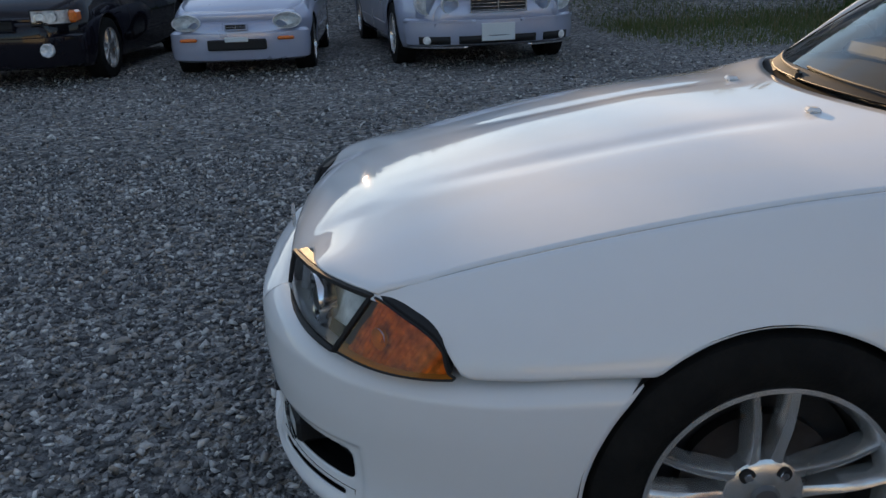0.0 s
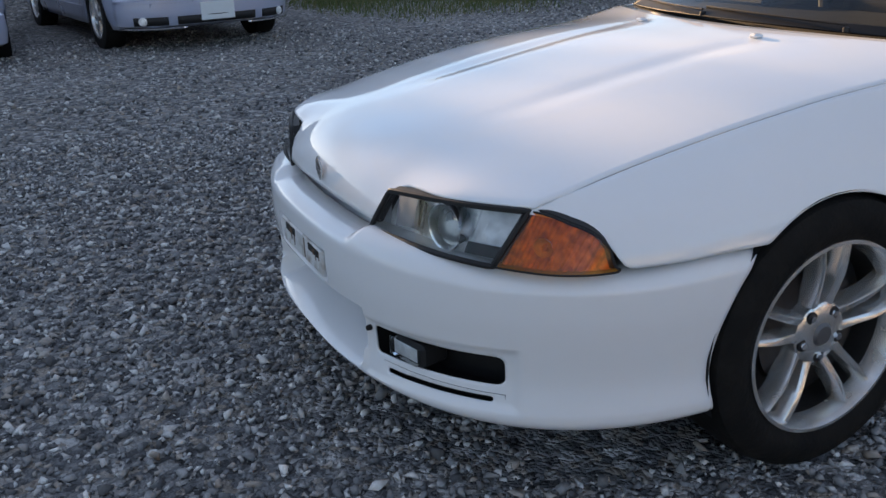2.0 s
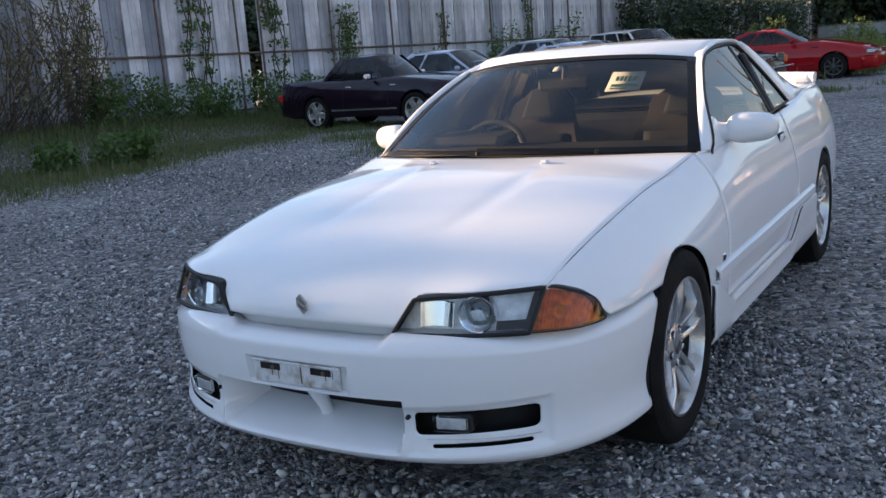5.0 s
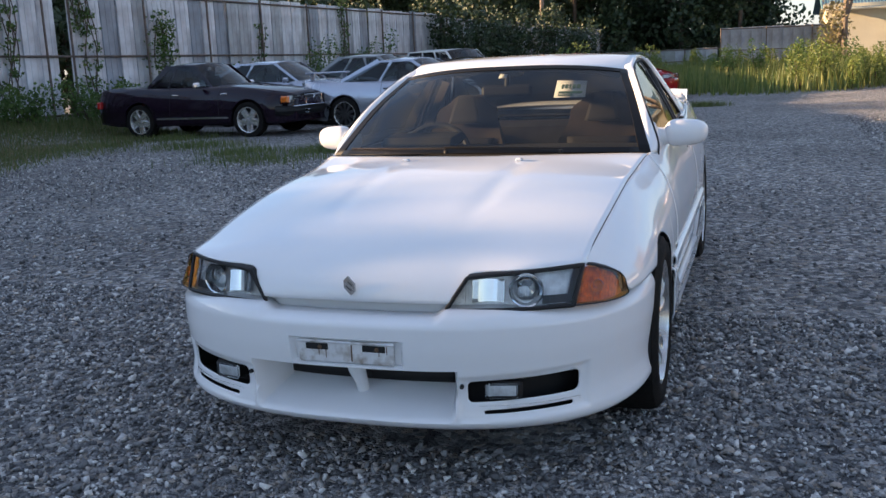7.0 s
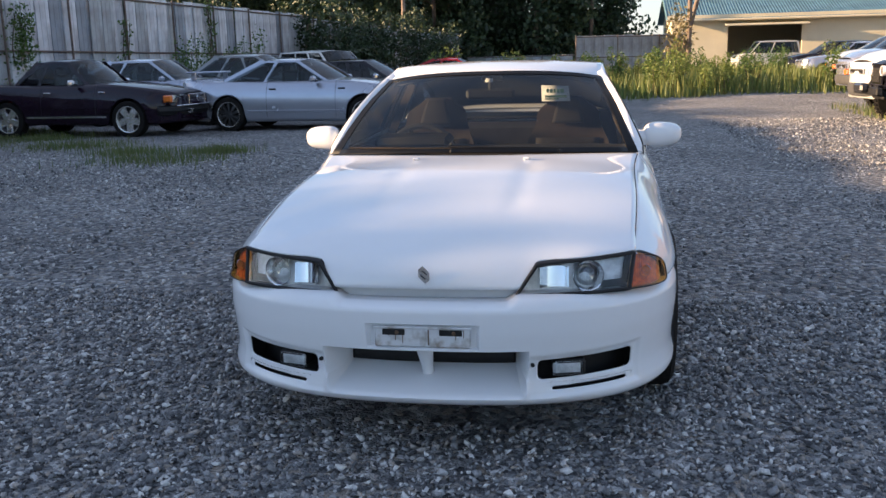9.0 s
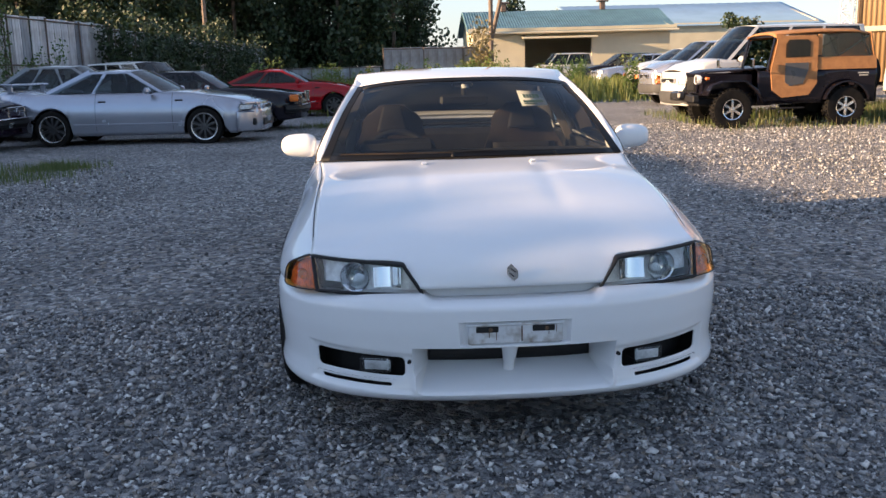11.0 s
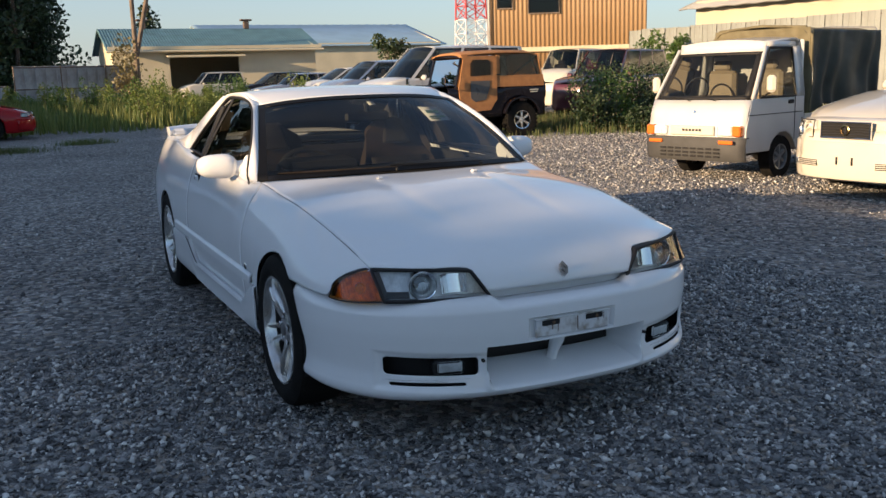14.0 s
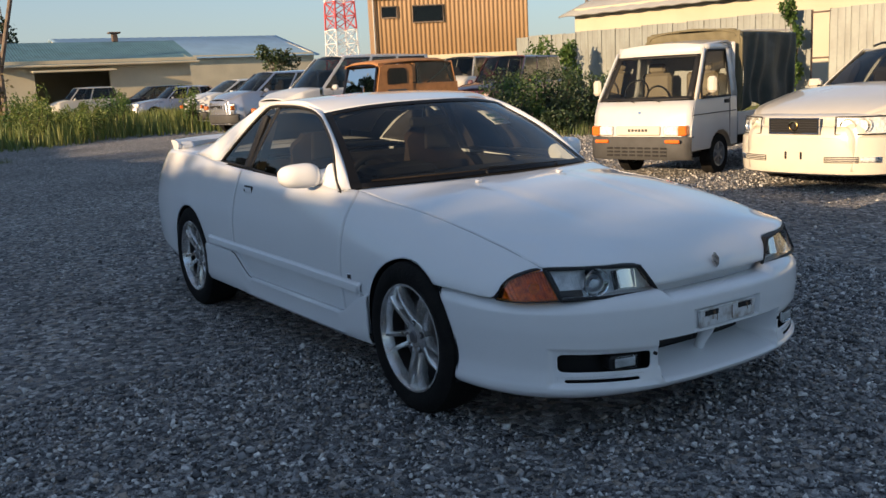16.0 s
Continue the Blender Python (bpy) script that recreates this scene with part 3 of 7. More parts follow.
def lamp_patch(s, y0, y1, out, n=40, rows=14, rib=0.0, inset=0.0):
    u = np.linspace(0, 1, n)
    y = y0 + (y1 - y0) * (u if y1 < .70 else np.sin(u * math.pi / 2))
    w = np.linspace(0, 1, rows)[:, None]
    yy = y + .016 * (w - .5) * np.exp(-((y - .630) / .05)**2)
    lo, hi = lamp_low(yy) + inset, lamp_hi(yy) - inset
    z = lo + (np.maximum(hi, lo + .0005) - lo) * w
    o = out + rib * np.abs(np.sin(yy * 420)) + 0 * z
    P = nose(yy, z, o)
    P[..., 1] *= s
    return P


FLUTE = mat("fluted_reflector", (0.86, 0.87, 0.88), 0.30, metal=0.15, vary=0.18, scale=30, rvary=0.06)
BOWL = mat("polished_reflector", (0.80, 0.81, 0.83), 0.07, metal=1.0, vary=0.02)
AMBER_IN = mat("amber_reflector", (0.80, 0.62, 0.34), 0.22, metal=.3, vary=0.3, scale=60, fine=400)
AMB_LENS = glass("amber_lens", (1.0, 0.42, 0.045))
for s in (-1, 1):
    lamp = part("headlamp", Geo().grid(lamp_patch(s, .284, .619, -.034, rib=.0015, n=120)), FLUTE, coupe, "clear headlamp with projector and black rim")
    for yc, zc, r in ((.498, .588, .045),):
        c = nose(yc, zc, -.006)
        n = (nose(yc, zc, 0.0) - nose(yc, zc, -.01)) / .01
        m = Matrix.Translation((c[0], s * c[1], c[2])) @ (Vector((n[0], s * n[1], 0)) * .8 + Vector((-.25, 0, 0))).to_track_quat("Z", "Y").to_matrix().to_4x4()
        part("reflector_bowl", Geo().lathe([(.001, -.045), (r * .5, -.040), (r * .8, -.025), (r, 0), (r * 1.08, .002), (r * 1.08, -.03)], m, 32), BOWL, lamp)
        part("projector_lens", Geo().lathe([(.0005, .006), (r * .35, .003), (r * .62, -.005), (r * .78, -.016), (r * .80, -.034)], m, 32), LENS, lamp)
        part("projector_core", Geo().lathe([(.0005, -.03), (r * .55, -.024), (r * .68, -.03)], m, 24), BOWL, lamp)
    # main-beam reflector with upright flutes, and the black floor under both
    yy, zz = np.meshgrid(np.linspace(.352, .440, 15), np.linspace(.556, .618, 6))
    P = nose(yy, zz, -.030 + .016 * ((yy - .396) / .044)**2 + .0012 * (np.arange(15) % 2))
    P[..., 1] *= s
    part("main_reflector", Geo().grid(P), BOWL, lamp, "bright fluted reflector")
    yy, zz = np.meshgrid(np.linspace(.545, .622, 8), np.linspace(.544, .566, 4))
    P = nose(yy, zz, -.026)
    P[..., 1] *= s
    part("shroud", Geo().grid(P), DARK, lamp, "black inner shroud")
    part("bezel", Geo().grid(lamp_patch(s, .616, .632, -.026, n=12, inset=.002)), DARK, lamp, "black outer bezel")
    P = lamp_patch(s, .284, .628, .002, n=50)
    o = part("lens", Geo().grid(P), LENS, lamp)
    o.visible_shadow = False
    ring = [P[0, j] for j in range(0, 50, 2)] + [P[i, -1] for i in range(0, 14, 3)] + [P[-1, j] for j in range(49, -1, -1)] + [P[0, 0]]
    part("rim", Geo().tube(ring, .0062, 6), DARK, lamp, "black rubber rim")
    # black seal between lamp and bonnet
    y = np.linspace(.290, .744, 70)
    Q = np.array([nose(y, lamp_hi(y) + dz, dn) for dz, dn in ((-.006, -.02), (-.003, -.004), (.003, -.004), (.006, -.02))])
    Q[..., 1] *= s
    part("seal", Geo().grid(Q), DARK, lamp)
    sig = part("turn_signal", Geo().grid(lamp_patch(s, .634, .7445, -.022, n=80, rib=.004)), AMBER_IN, coupe, "amber turn signal")
    o = part("amber_lens", Geo().grid(lamp_patch(s, .634, .7447, .002, n=40)), AMB_LENS, sig)
    o.visible_shadow = False
    Q = lamp_patch(s, .634, .7447, .002, n=40)
    ring = [Q[0, j] for j in range(40)] + [Q[i, -1] for i in range(14)] + [Q[-1, j] for j in range(39, -1, -1)]
    part("rim", Geo().tube(ring, .0022, 6), DARK, sig, "black rubber rim")
    # fog lamp bay
    fog = part("fog_lamp_bay", bump_liner(s, .338, .660, .258, .372, .020, .095), DARK, coupe, "black fog lamp bay")
    q = bump_at(s * .452, .314, .052)
    m = pose(float(q[0]), float(q[1]), float(q[2]), 0, 0, -s * 14)
    lampf = part("fog_lamp", Geo().box((0, 0, 0), (.07, .098, .05), .008, m.to_3x3()), DARK, coupe, "clear rectangular fog lamp")
    lampf.location = m.translation
    part("fog_reflector", Geo().box((-.030, 0, 0), (.014, .086, .040), .006, m.to_3x3()), FLUTE, lampf)
    o = part("fog_lens", Geo().box((-.040, 0, 0), (.010, .092, .044), .006, m.to_3x3()), LENS, lampf)
    o.visible_shadow = False
    # tow hole beside the bay, bulb bowl behind the amber lens
    q = bump_at(s * .335, .332, .012)
    part("tow_hole", Geo().lathe([(.0005, .004), (.006, .004), (.0065, -.006)], Matrix.Translation(Vector([float(k) for k in q])) @ pose(0, 0, 0, 0, -90, s * -12), 14), DARK, coupe)
    c = nose(.676, .580, -.004)
    part("bulb_bowl", Geo().lathe([(.0005, -.018), (.010, -.013), (.017, -.004), (.019, .001)], Matrix.Translation((float(c[0]), s * float(c[1]), float(c[2]))) @ pose(0, 0, 0, 0, -90, s * -35), 20), FLUTE, sig)
    # slot under the bay
    part("lower_slot", bump_liner(s, .380, .640, .238, .272, .016, .05), DARK, coupe)
    # dark slot at the top of the scoop
    part("grille_slot", Geo().grid(bump_strip(s, .0, .296, .290, .376, .166)), DARK, coupe, thick=.01)

part("scoop_post", Geo().tube([(-.80, .008, .382), (-.79, .008, .345), (-.765, .008, .300), (-.75, .008, .262)], [.030, .026, .020, .020], 12), WHITE, coupe)

# number plate mount with rust runs
PLATE = mat("dirty_white_plate", (0.60, 0.61, 0.62), 0.5, vary=0.12, scale=28, color2=(0.26, 0.22, 0.18), ramp=(.46, .72))
RUST = mat("rust_stain", (0.14, 0.085, 0.05), 0.8, vary=0.3, scale=80)
mount = part("plate_mount", Geo().box((-.873, 0, .420), (.012, .296, .062), .004), PLATE, coupe, "white plate mount with rust runs")
for y in (-.088, .088):
    part("mount_slot", Geo().box((-.8795, y, .437), (.004, .070, .019), .002), DARK, mount)
    part("bolt", Geo().lathe([(.0005, .004), (.006, .003), (.007, 0)], pose(-.881, y - .01, .436, 0, -90, 0), 8), RUST, mount)
part("trim_bar", Geo().box((-.878, 0, .4515), (.010, .304, .008), .003), PLATE, mount)
rng = random.Random(4)
for y in (-.128, -.104, -.078, -.02, .06, .082, .104):
    L = rng.uniform(.015, .052)
    part("rust_run", Geo().box((-.8796, y, .446 - L / 2), (.0016, rng.uniform(.002, .0045), L), .0005), RUST, mount)

# bonnet badge, washer jets, side badges
m = pose(-.818, 0, .603, 90, 0, -90)
part("badge", Geo().prism([(-.017, -.006), (.004, -.028), (.017, -.016), (.017, .006), (-.004, .028), (-.017, .016)], .006, m), ALLOY, coupe, "small chrome bonnet badge")
part("badge_slot", Geo().prism([(-.010, -.003), (.005, -.015), (.005, -.011), (-.010, .001)], .0068, m), DARK, coupe)
part("badge_slot", Geo().prism([(-.005, .011), (.010, -.001), (.010, .003), (-.005, .015)], .0068, m), DARK, coupe)
for y in (-.232, .232):
    part("washer_jet", Geo().box((.274, y, float(bonnet_z(.274, y)) + .005), (.03, .026, .012), .005), WHITE, coupe)
for s in (-1, 1):
    yb = float(side_y(.445, .482))
    part("wing_badge", Geo().box((.445, s * (yb + .001), .482), (.036, .006, .026), .004), CHROME, coupe, "small dark and chrome badge")
    part("badge_face", Geo().box((.445, s * (yb + .0035), .482), (.026, .004, .016), .003), DARK, coupe)

# wheels
TYRE_R, RIM_R = .304, .213


# near-black colour holds the shade between the spokes
BARREL = mat("shaded_barrel", (.022, .020, .019), .6, metal=.2, vary=.2, scale=20)


def wheel(s, xc, name):
    m = Matrix.Translation((xc, s * .705, HUBZ)) @ pose(0, 0, 0, -90 * s, 0, 0)
    w = part(name, Geo().lathe([(RIM_R - .006, -.095), (RIM_R + .03, -.104), (TYRE_R - .03, -.103), (TYRE_R - .008, -.086), (TYRE_R, -.06), (TYRE_R + .002, 0), (TYRE_R, .06),
                                (TYRE_R - .008, .086), (TYRE_R - .03, .101), (TYRE_R - .055, .104), (RIM_R + .02, .100), (RIM_R - .002, .090)], m, 72), RUBBER, coupe, "black tyre on silver twin-spoke alloy wheel")
    g = Geo().lathe([(RIM_R + .001, .088), (RIM_R + .002, .096), (RIM_R - .006, .097), (RIM_R - .013, .085), (RIM_R - .02, .05)], m, 72)
    part("rim", g, ALLOY, w)
    part("barrel", Geo().lathe([(RIM_R - .02, .05), (RIM_R - .03, -.06), (RIM_R - .004, -.09)], m, 72), BARREL, w, "inner barrel coloured dark for shade")
    g = Geo()
    R = np.array(m.to_3x3())
    for k in range(5):
        th = 2 * math.pi * k / 5 + math.pi / 2
        cx, cy, tx, ty = math.cos(th), math.sin(th), -math.sin(th), math.cos(th)
        for d in (-1, 1):
            rows = []
            for f in np.linspace(0, 1, 12):
                r = .030 + (RIM_R - .010 - .030) * f
                off = d * (.0140 + .0190 * f)
                wd = .0112 + .004 * (1 - f)**2 - .001 * f
                q = max(0, 1 - f / .36)**2
                h = .062 + .026 * smooth(0, .75, f) - .004 * f
                x, y = r * cx + off * tx, r * cy + off * ty
                rows.append([(x + tx * wd * a * d, y + ty * wd * a * d, h + b) for a, b in ((-1.0, -.045), (-.7, -.006), (-.2, -.002), (.55 + .7 * q, -.004 * q), (.85 + 1.0 * q, -.006 - .01 * q), (1.15 + 1.1 * q, -.045))])
            g.grid(np.array(rows) @ R.T + np.array(m.translation))
    part("spokes", g, ALLOY, w, "silver twin spokes", angle=50)
    part("hub", Geo().lathe([(.0005, .072), (.03, .071), (.060, .067), (.069, .062), (.074, .03)], m, 40), ALLOY, w)
    part("hub_cap", Geo().lathe([(.0005, .078), (.020, .077), (.0265, .071)], m, 24), mat("grey_cap", (.12, .12, .125), .4, metal=.4), w, "dark centre cap")
    for k in range(5):
        th = 2 * math.pi * k / 5 + math.pi / 2 + math.pi / 5
        c = m @ Vector((.052 * math.cos(th), .052 * math.sin(th), .0625))
        part("nut_hole", Geo().lathe([(.0005, .0065), (.0135, .0065), (.0140, .003)], Matrix.Translation(c) @ m.to_3x3().to_4x4(), 16), DARK, w)
        part("wheel_nut", Geo().lathe([(.0005, .012), (.007, .012), (.009, .006), (.009, 0)], Matrix.Translation(c) @ m.to_3x3().to_4x4(), 6), CHROME, w)
    # disc colour also darkened for the shade behind the spokes
    part("brake_disc", Geo().lathe([(.05, .03), (.135, .03), (.136, .008), (.05, .008)], m, 48), mat("brake_disc", (.030, .024, .022), .5, metal=.4, vary=.2, scale=25), w)
    part("wheel_back", Geo().lathe([(.02, .0), (RIM_R - .03, .0)], m, 48), DARK, w)


for s in (-1, 1):
    wheel(s, 0, "front_wheel")
    wheel(s, AX, "rear_wheel")

LINING = mat("grey_pillar_lining", (.045, .042, .042), .8, vary=.1)
# windscreen, roof, glass house
roof_c = curve((1.0, 1.212), (1.17, 1.240), (1.35, 1.262), (1.55, 1.272), (1.8, 1.266), (2.06, 1.240))
roof_z = lambda x, y: roof_c(x) - .062 * (np.abs(y) / .55)**2.4


def ws_low(u):
    y = u * .686
    return np.stack([.375 + .215 * (u**2), y, .874 - .022 * u**2], -1)


def ws_top(u):
    y = u * .525
    x = 1.05 + .125 * u**2
    return np.stack([x, y, roof_z(x, y)], -1)


def screen(u0, u1, t0, t1, lift=0.0, nu=31, nt=14):
    u = np.linspace(u0, u1, nu)
    a, b = ws_low(u), ws_top(u)
    t = np.linspace(t0, t1, nt)[:, None, None]
    P = a + (b - a) * t
    P[..., 2] += lift + .018 * np.sin(np.linspace(t0, t1, nt) * math.pi)[:, None]
    return P


FRIT = mat("black_screen_edge", (.005, .005, .006), .5, vary=.1, spec=.2)
o = part("windscreen", Geo().grid(screen(-.985, .985, .01, .99)), GLASS, coupe, "clear curved windscreen")
o.visible_shadow = False
for u0, u1, t0, t1 in ((-1.012, -.950, 0, 1), (.950, 1.012, 0, 1), (-.950, .950, .950, 1.0), (-.950, .950, 0, .045)):
    part("screen_border", Geo().grid(screen(u0, u1, t0, t1, .003)), FRIT, coupe, "black windscreen border", thick=.004)

# cowl under the wipers
u = np.linspace(-1, 1, 31)
a = ws_low(u)
P = np.array([a + [-.035, 0, -.012], a + [-.02, 0, -.02], a + [.02, 0, -.012]])
part("cowl", Geo().grid(P), DARK, coupe, thick=.01)

rows = 20
u = np.linspace(-1, 1, 41)
P = np.zeros((rows, 41, 3))
for i in range(rows):
    t = i / (rows - 1)
    f = ws_top(u)
    f[:, 1] = u * (.525 + .03 * min(1, t * 3))
    x = f[:, 0] + .004 + t * ((2.055 - .10 * u**2) - f[:, 0])
    y = u * (.525 + .018 * min(1, t * 2.5) - .012 * t)
    P[i] = np.stack([x, y, roof_z(x, y) + .036 * smooth(0, .35, t) * np.abs(u)**2.4], -1)
part("roof", Geo().grid(P), WHITE, coupe, thick=.015)

for s in (-1, 1):
    # door handle
    yh = float(side_y(1.675, .762))
    h = part("door_handle", Geo().box((1.675, s * (yh - .002), .762), (.105, .014, .046), .006), WHITE, coupe, "white flush door handle")
    part("handle_recess", Geo().box((1.675, s * (yh - .004), .762), (.113, .014, .054), .006), DARK, h)
    part("handle_flap", Geo().box((1.665, s * (yh + .005), .768), (.07, .008, .024), .003), WHITE, h)
    part("keyhole", Geo().lathe([(.0005, .004), (.007, .003), (.008, 0)], pose(1.718, s * (yh + .004), .764, -90 * s, 0, 0), 12), DARK, h)

# rear: window, deck, tail, spoiler
u = np.linspace(-1, 1, 25)
t = np.linspace(0, 1, 10)[:, None]
X = 2.03 - .05 * u**2 + t * (2.72 - 2.03 + .03 * u**2)
Yq = u * (.505 + .113 * t)
Z = roof_z(2.03, Yq) - .004 + t * (.932 - 1.236 + .05 * u**2) + .012 * np.sin(t * math.pi)
o = part("rear_window", Geo().grid(np.stack([X, Yq, Z], -1)), GLASS, coupe)
o.visible_shadow = False
x = np.linspace(2.70, 3.57, 24)[:, None]
yy = u * (top_y(x) - .004)
P = np.stack([x + 0 * yy, yy, top_z(x) + .022 * (1 - u**2) * (1 - .6 * smooth(3.3, 3.57, x))], -1)
part("boot_lid", Geo().grid(P), WHITE, coupe, thick=.008)
zz = np.linspace(.90, .22, 20)[:, None]
yy = u * (np.minimum(side_y(3.56, np.minimum(zz, .868)), .665) - .0)
P = np.stack([3.56 + .065 * (1 - u**2) + .03 * smooth(.62, .50, zz) * (1 - u**4) + 0 * yy, yy, np.where(zz > .868, .868 + (zz - .868) * (1 - u**2), zz) + 0 * yy], -1)
part("rear_bumper", Geo().grid(P), WHITE, coupe, thick=.008)
for s in (-1, 1):
    part("tail_lamp", Geo().box((3.615, s * .45, .70), (.05, .30, .12), .03), mat("red_lens", (.35, .01, .01), .15, coat=1), coupe, "red round tail lamp panel")
P = []
for uu in np.linspace(-1, 1, 33):
    y = uu * .665
    sw = abs(uu)**3
    x0 = 3.28 - .17 * sw
    c, h = .15 - .01 * sw, .975 - .012 * sw
    P.append([(x0 + c * fx, y, h + .026 * fz - .05 * sw * (fz < 0)) for fx, fz in ((0, 0), (.25, .8), (.6, 1.05), (1, .9), (1, .5), (.6, -.5), (.2, -.6))])
g = Geo().grid(np.array(P), loop=True)
g.f += [tuple(range(len(g.v) - 7, len(g.v))), tuple(range(7))[::-1]]
sp = part("spoiler", g, WHITE, coupe, "white boot spoiler")
for s in (-1, 1):
    part("spoiler_foot", Geo().box((3.19, s * .60, .945), (.14, .10, .06), .02), WHITE, sp)

# wipers
for x0, y0, x1, y1 in ((.40, .10, .55, .60), (.375, -.36, .385, .12)):
    pts = []
    for f in np.linspace(0, 1, 12):
        y = y0 + (y1 - y0) * f
        w = ws_low(y / .686)
        pts.append((w[0] + .012 + .03 * f, y, w[2] + .014 + .006 * f))
    # the driver's wiper is dark; its bronze colour paints in a grazing glint
    wip = part("wiper", Geo().tube([(p[0] - .006, p[1], p[2] + .006) for p in pts], .0032, 6), mat("wiper_bronze_glint", (.07, .05, .03), .35, metal=.5, vary=.2) if y0 > 0 else DARK, coupe, "dark windscreen wiper coloured bronze for low sun" if y0 > 0 else "black windscreen wiper")
    part("blade", Geo().tube([(p[0] + .006, p[1], p[2] - .004) for p in pts], .003, 5), DARK, wip)
    part("pivot", Geo().lathe([(.0005, .014), (.008, .012), (.010, 0)], pose(pts[0][0] - .005, y0, pts[0][2] - .012), 12), DARK, wip)

# cabin
SEAT = mat("brown_grey_velour", (0.030, 0.018, 0.012), 0.95, vary=0.15, scale=12, fine=220, bump=0.15, color2=(0.020, 0.015, 0.013))
SEATD = mat("dark_velour", (0.022, 0.019, 0.018), 0.95, vary=0.15, scale=12, fine=220, bump=0.15)
TRIM = mat("grey_cabin_plastic", (0.014, 0.014, 0.015), 0.7, vary=0.12, fine=160, bump=0.1)
cab = Geo().box((1.5, 0, .30), (2.2, 1.36, .03), .01)
for s in (-1, 1):
    cab.box((1.56, s * .675, .56), (1.6, .03, .58), .01)
part("cabin_tub", cab, TRIM, coupe, "dark cabin lining")
P = []
for x, z in ((.42, .852), (.55, .868), (.70, .872), (.86, .855), (.90, .80), (.86, .70), (.84, .50)):
    P.append([(x + .05 * abs(uu)**2, uu * .655, z - .012 * abs(uu)**3) for uu in np.linspace(-1, 1, 25)])
part("dashboard", Geo().grid(np.array(P)), TRIM, coupe, "dark plastic dashboard", thick=.01)
part("instrument_hood", Geo().box((.80, .34, .885), (.20, .36, .05), .022), TRIM, coupe)
m = pose(.96, .34, .775, 0, -65, 0)
R_w = .17
st = part("steering_wheel", Geo().tube([m @ Vector((R_w * math.cos(a), R_w * math.sin(a), 0)) for a in np.linspace(0, 2 * math.pi, 33)], .015, 8, cap=False), TRIM, coupe, "black steering wheel")
g = Geo().lathe([(.0005, -.02), (.05, -.02), (.055, -.04)], m, 20)
for a in (0.4, math.pi - .4, math.pi * 1.5):
    g.tube([m @ Vector((.03 * math.cos(a), .03 * math.sin(a), -.028)), m @ Vector((R_w * math.cos(a), R_w * math.sin(a), 0))], .013, 6)
part("wheel_spokes", g, TRIM, st)


def bucket(yc):
    """A front seat: cushion, bolstered back, tall integral head section."""
    rows = []
    for f in np.linspace(0, 1, 20):
        z = .45 + f * .61
        w = .245 - .045 * smooth(.45, .70, f) - .03 * smooth(.62, .80, f) - .095 * smooth(.82, 1.0, f)**1.6
        x = 1.42 + f * .235
        row = []
        for v in np.linspace(-1, 1, 13):
            bol = .055 * abs(v)**3 * (1 - smooth(.6, .75, f))
            row.append((x - bol - .012 * math.cos(v * 1.5), yc + v * w, z - .015 * abs(v)**3))
        back = [(x + .085 - .03 * f, yc + v * w * .92, z) for v in np.linspace(1, -1, 9)]
        rows.append(row + back)
    g = Geo().grid(np.array(rows), loop=True)
    n = len(rows[0])
    g.f.append(tuple(range(len(g.v) - n, len(g.v))))
    seat = part("front_seat", g, SEAT, coupe, "brown and black bucket seat")
    # lighter facing panels
    for lo, hi, wd in ((.06, .58, .17), (.70, .94, .085)):
        P = []
        for f in np.linspace(lo, hi, 10):
            z, x = .45 + f * .64, 1.42 + f * .235
            wf = wd * (1 - (.45 if lo > .5 else 0) * (f - lo) / (hi - lo))
            P.append([(x - .022 - .006 * math.cos(v * 1.5), yc + v * wf, z) for v in np.linspace(-1, 1, 9)])
        part("seat_facing", Geo().grid(np.array(P)), SEATD, seat, "dark velour facing", thick=.012)
    part("seat_cushion", Geo().box((1.22, yc, .44), (.50, .48, .14), .05), SEATD, seat)


bucket(.36)
bucket(-.36)
part("rear_bench", Geo().box((2.12, 0, .62), (.18, 1.10, .52), .06, pose(0, 0, 0, 0, 22, 0).to_3x3()), SEATD, coupe, "dark rear bench seat")
part("parcel_shelf", Geo().box((2.44, 0, .895), (.46, 1.06, .02), .008), TRIM, coupe)
for s in (-1, 1):
    part("belt_pillar", Geo().box((1.86, s * .625, 1.02), (.06, .03, .34), .01, pose(0, 0, 0, s * 24, 0, 0).to_3x3()), TRIM, coupe)
    part("seat_belt", Geo().box((1.80, s * .60, .98), (.008, .045, .36), .002, pose(0, 0, 0, s * 22, 8, 0).to_3x3()), mat("belt_webbing", (.16, .13, .10), .9, vary=.1), coupe)
mir = part("rear_view_mirror", Geo().box((1.04, .0, 1.105), (.03, .24, .062), .014), DARK, coupe, "black interior mirror")
part("mirror_stem", Geo().tube([(1.04, 0, 1.125), (1.06, 0, 1.19)], .012, 8), DARK, mir)
part("dome_lamp", Geo().box((1.14, 0, 1.187), (.08, .10, .025), .008), mat("cream_plastic", (.5, .47, .42), .5), coupe)
part("headlining", Geo().grid(np.array([[(x, yv, float(roof_z(x, yv)) - .028) for yv in np.linspace(-.50, .50, 15)] for x in np.linspace(1.12, 2.02, 10)])), mat("headlining_cloth", (.11, .105, .10), .95, vary=.06), coupe, thick=.008)

# price sheet behind the glass
def on_screen(u, t, lift=-.012):
    p = screen(u, u, t, t, lift, 2, 2)[0, 0]
    return Vector(p)


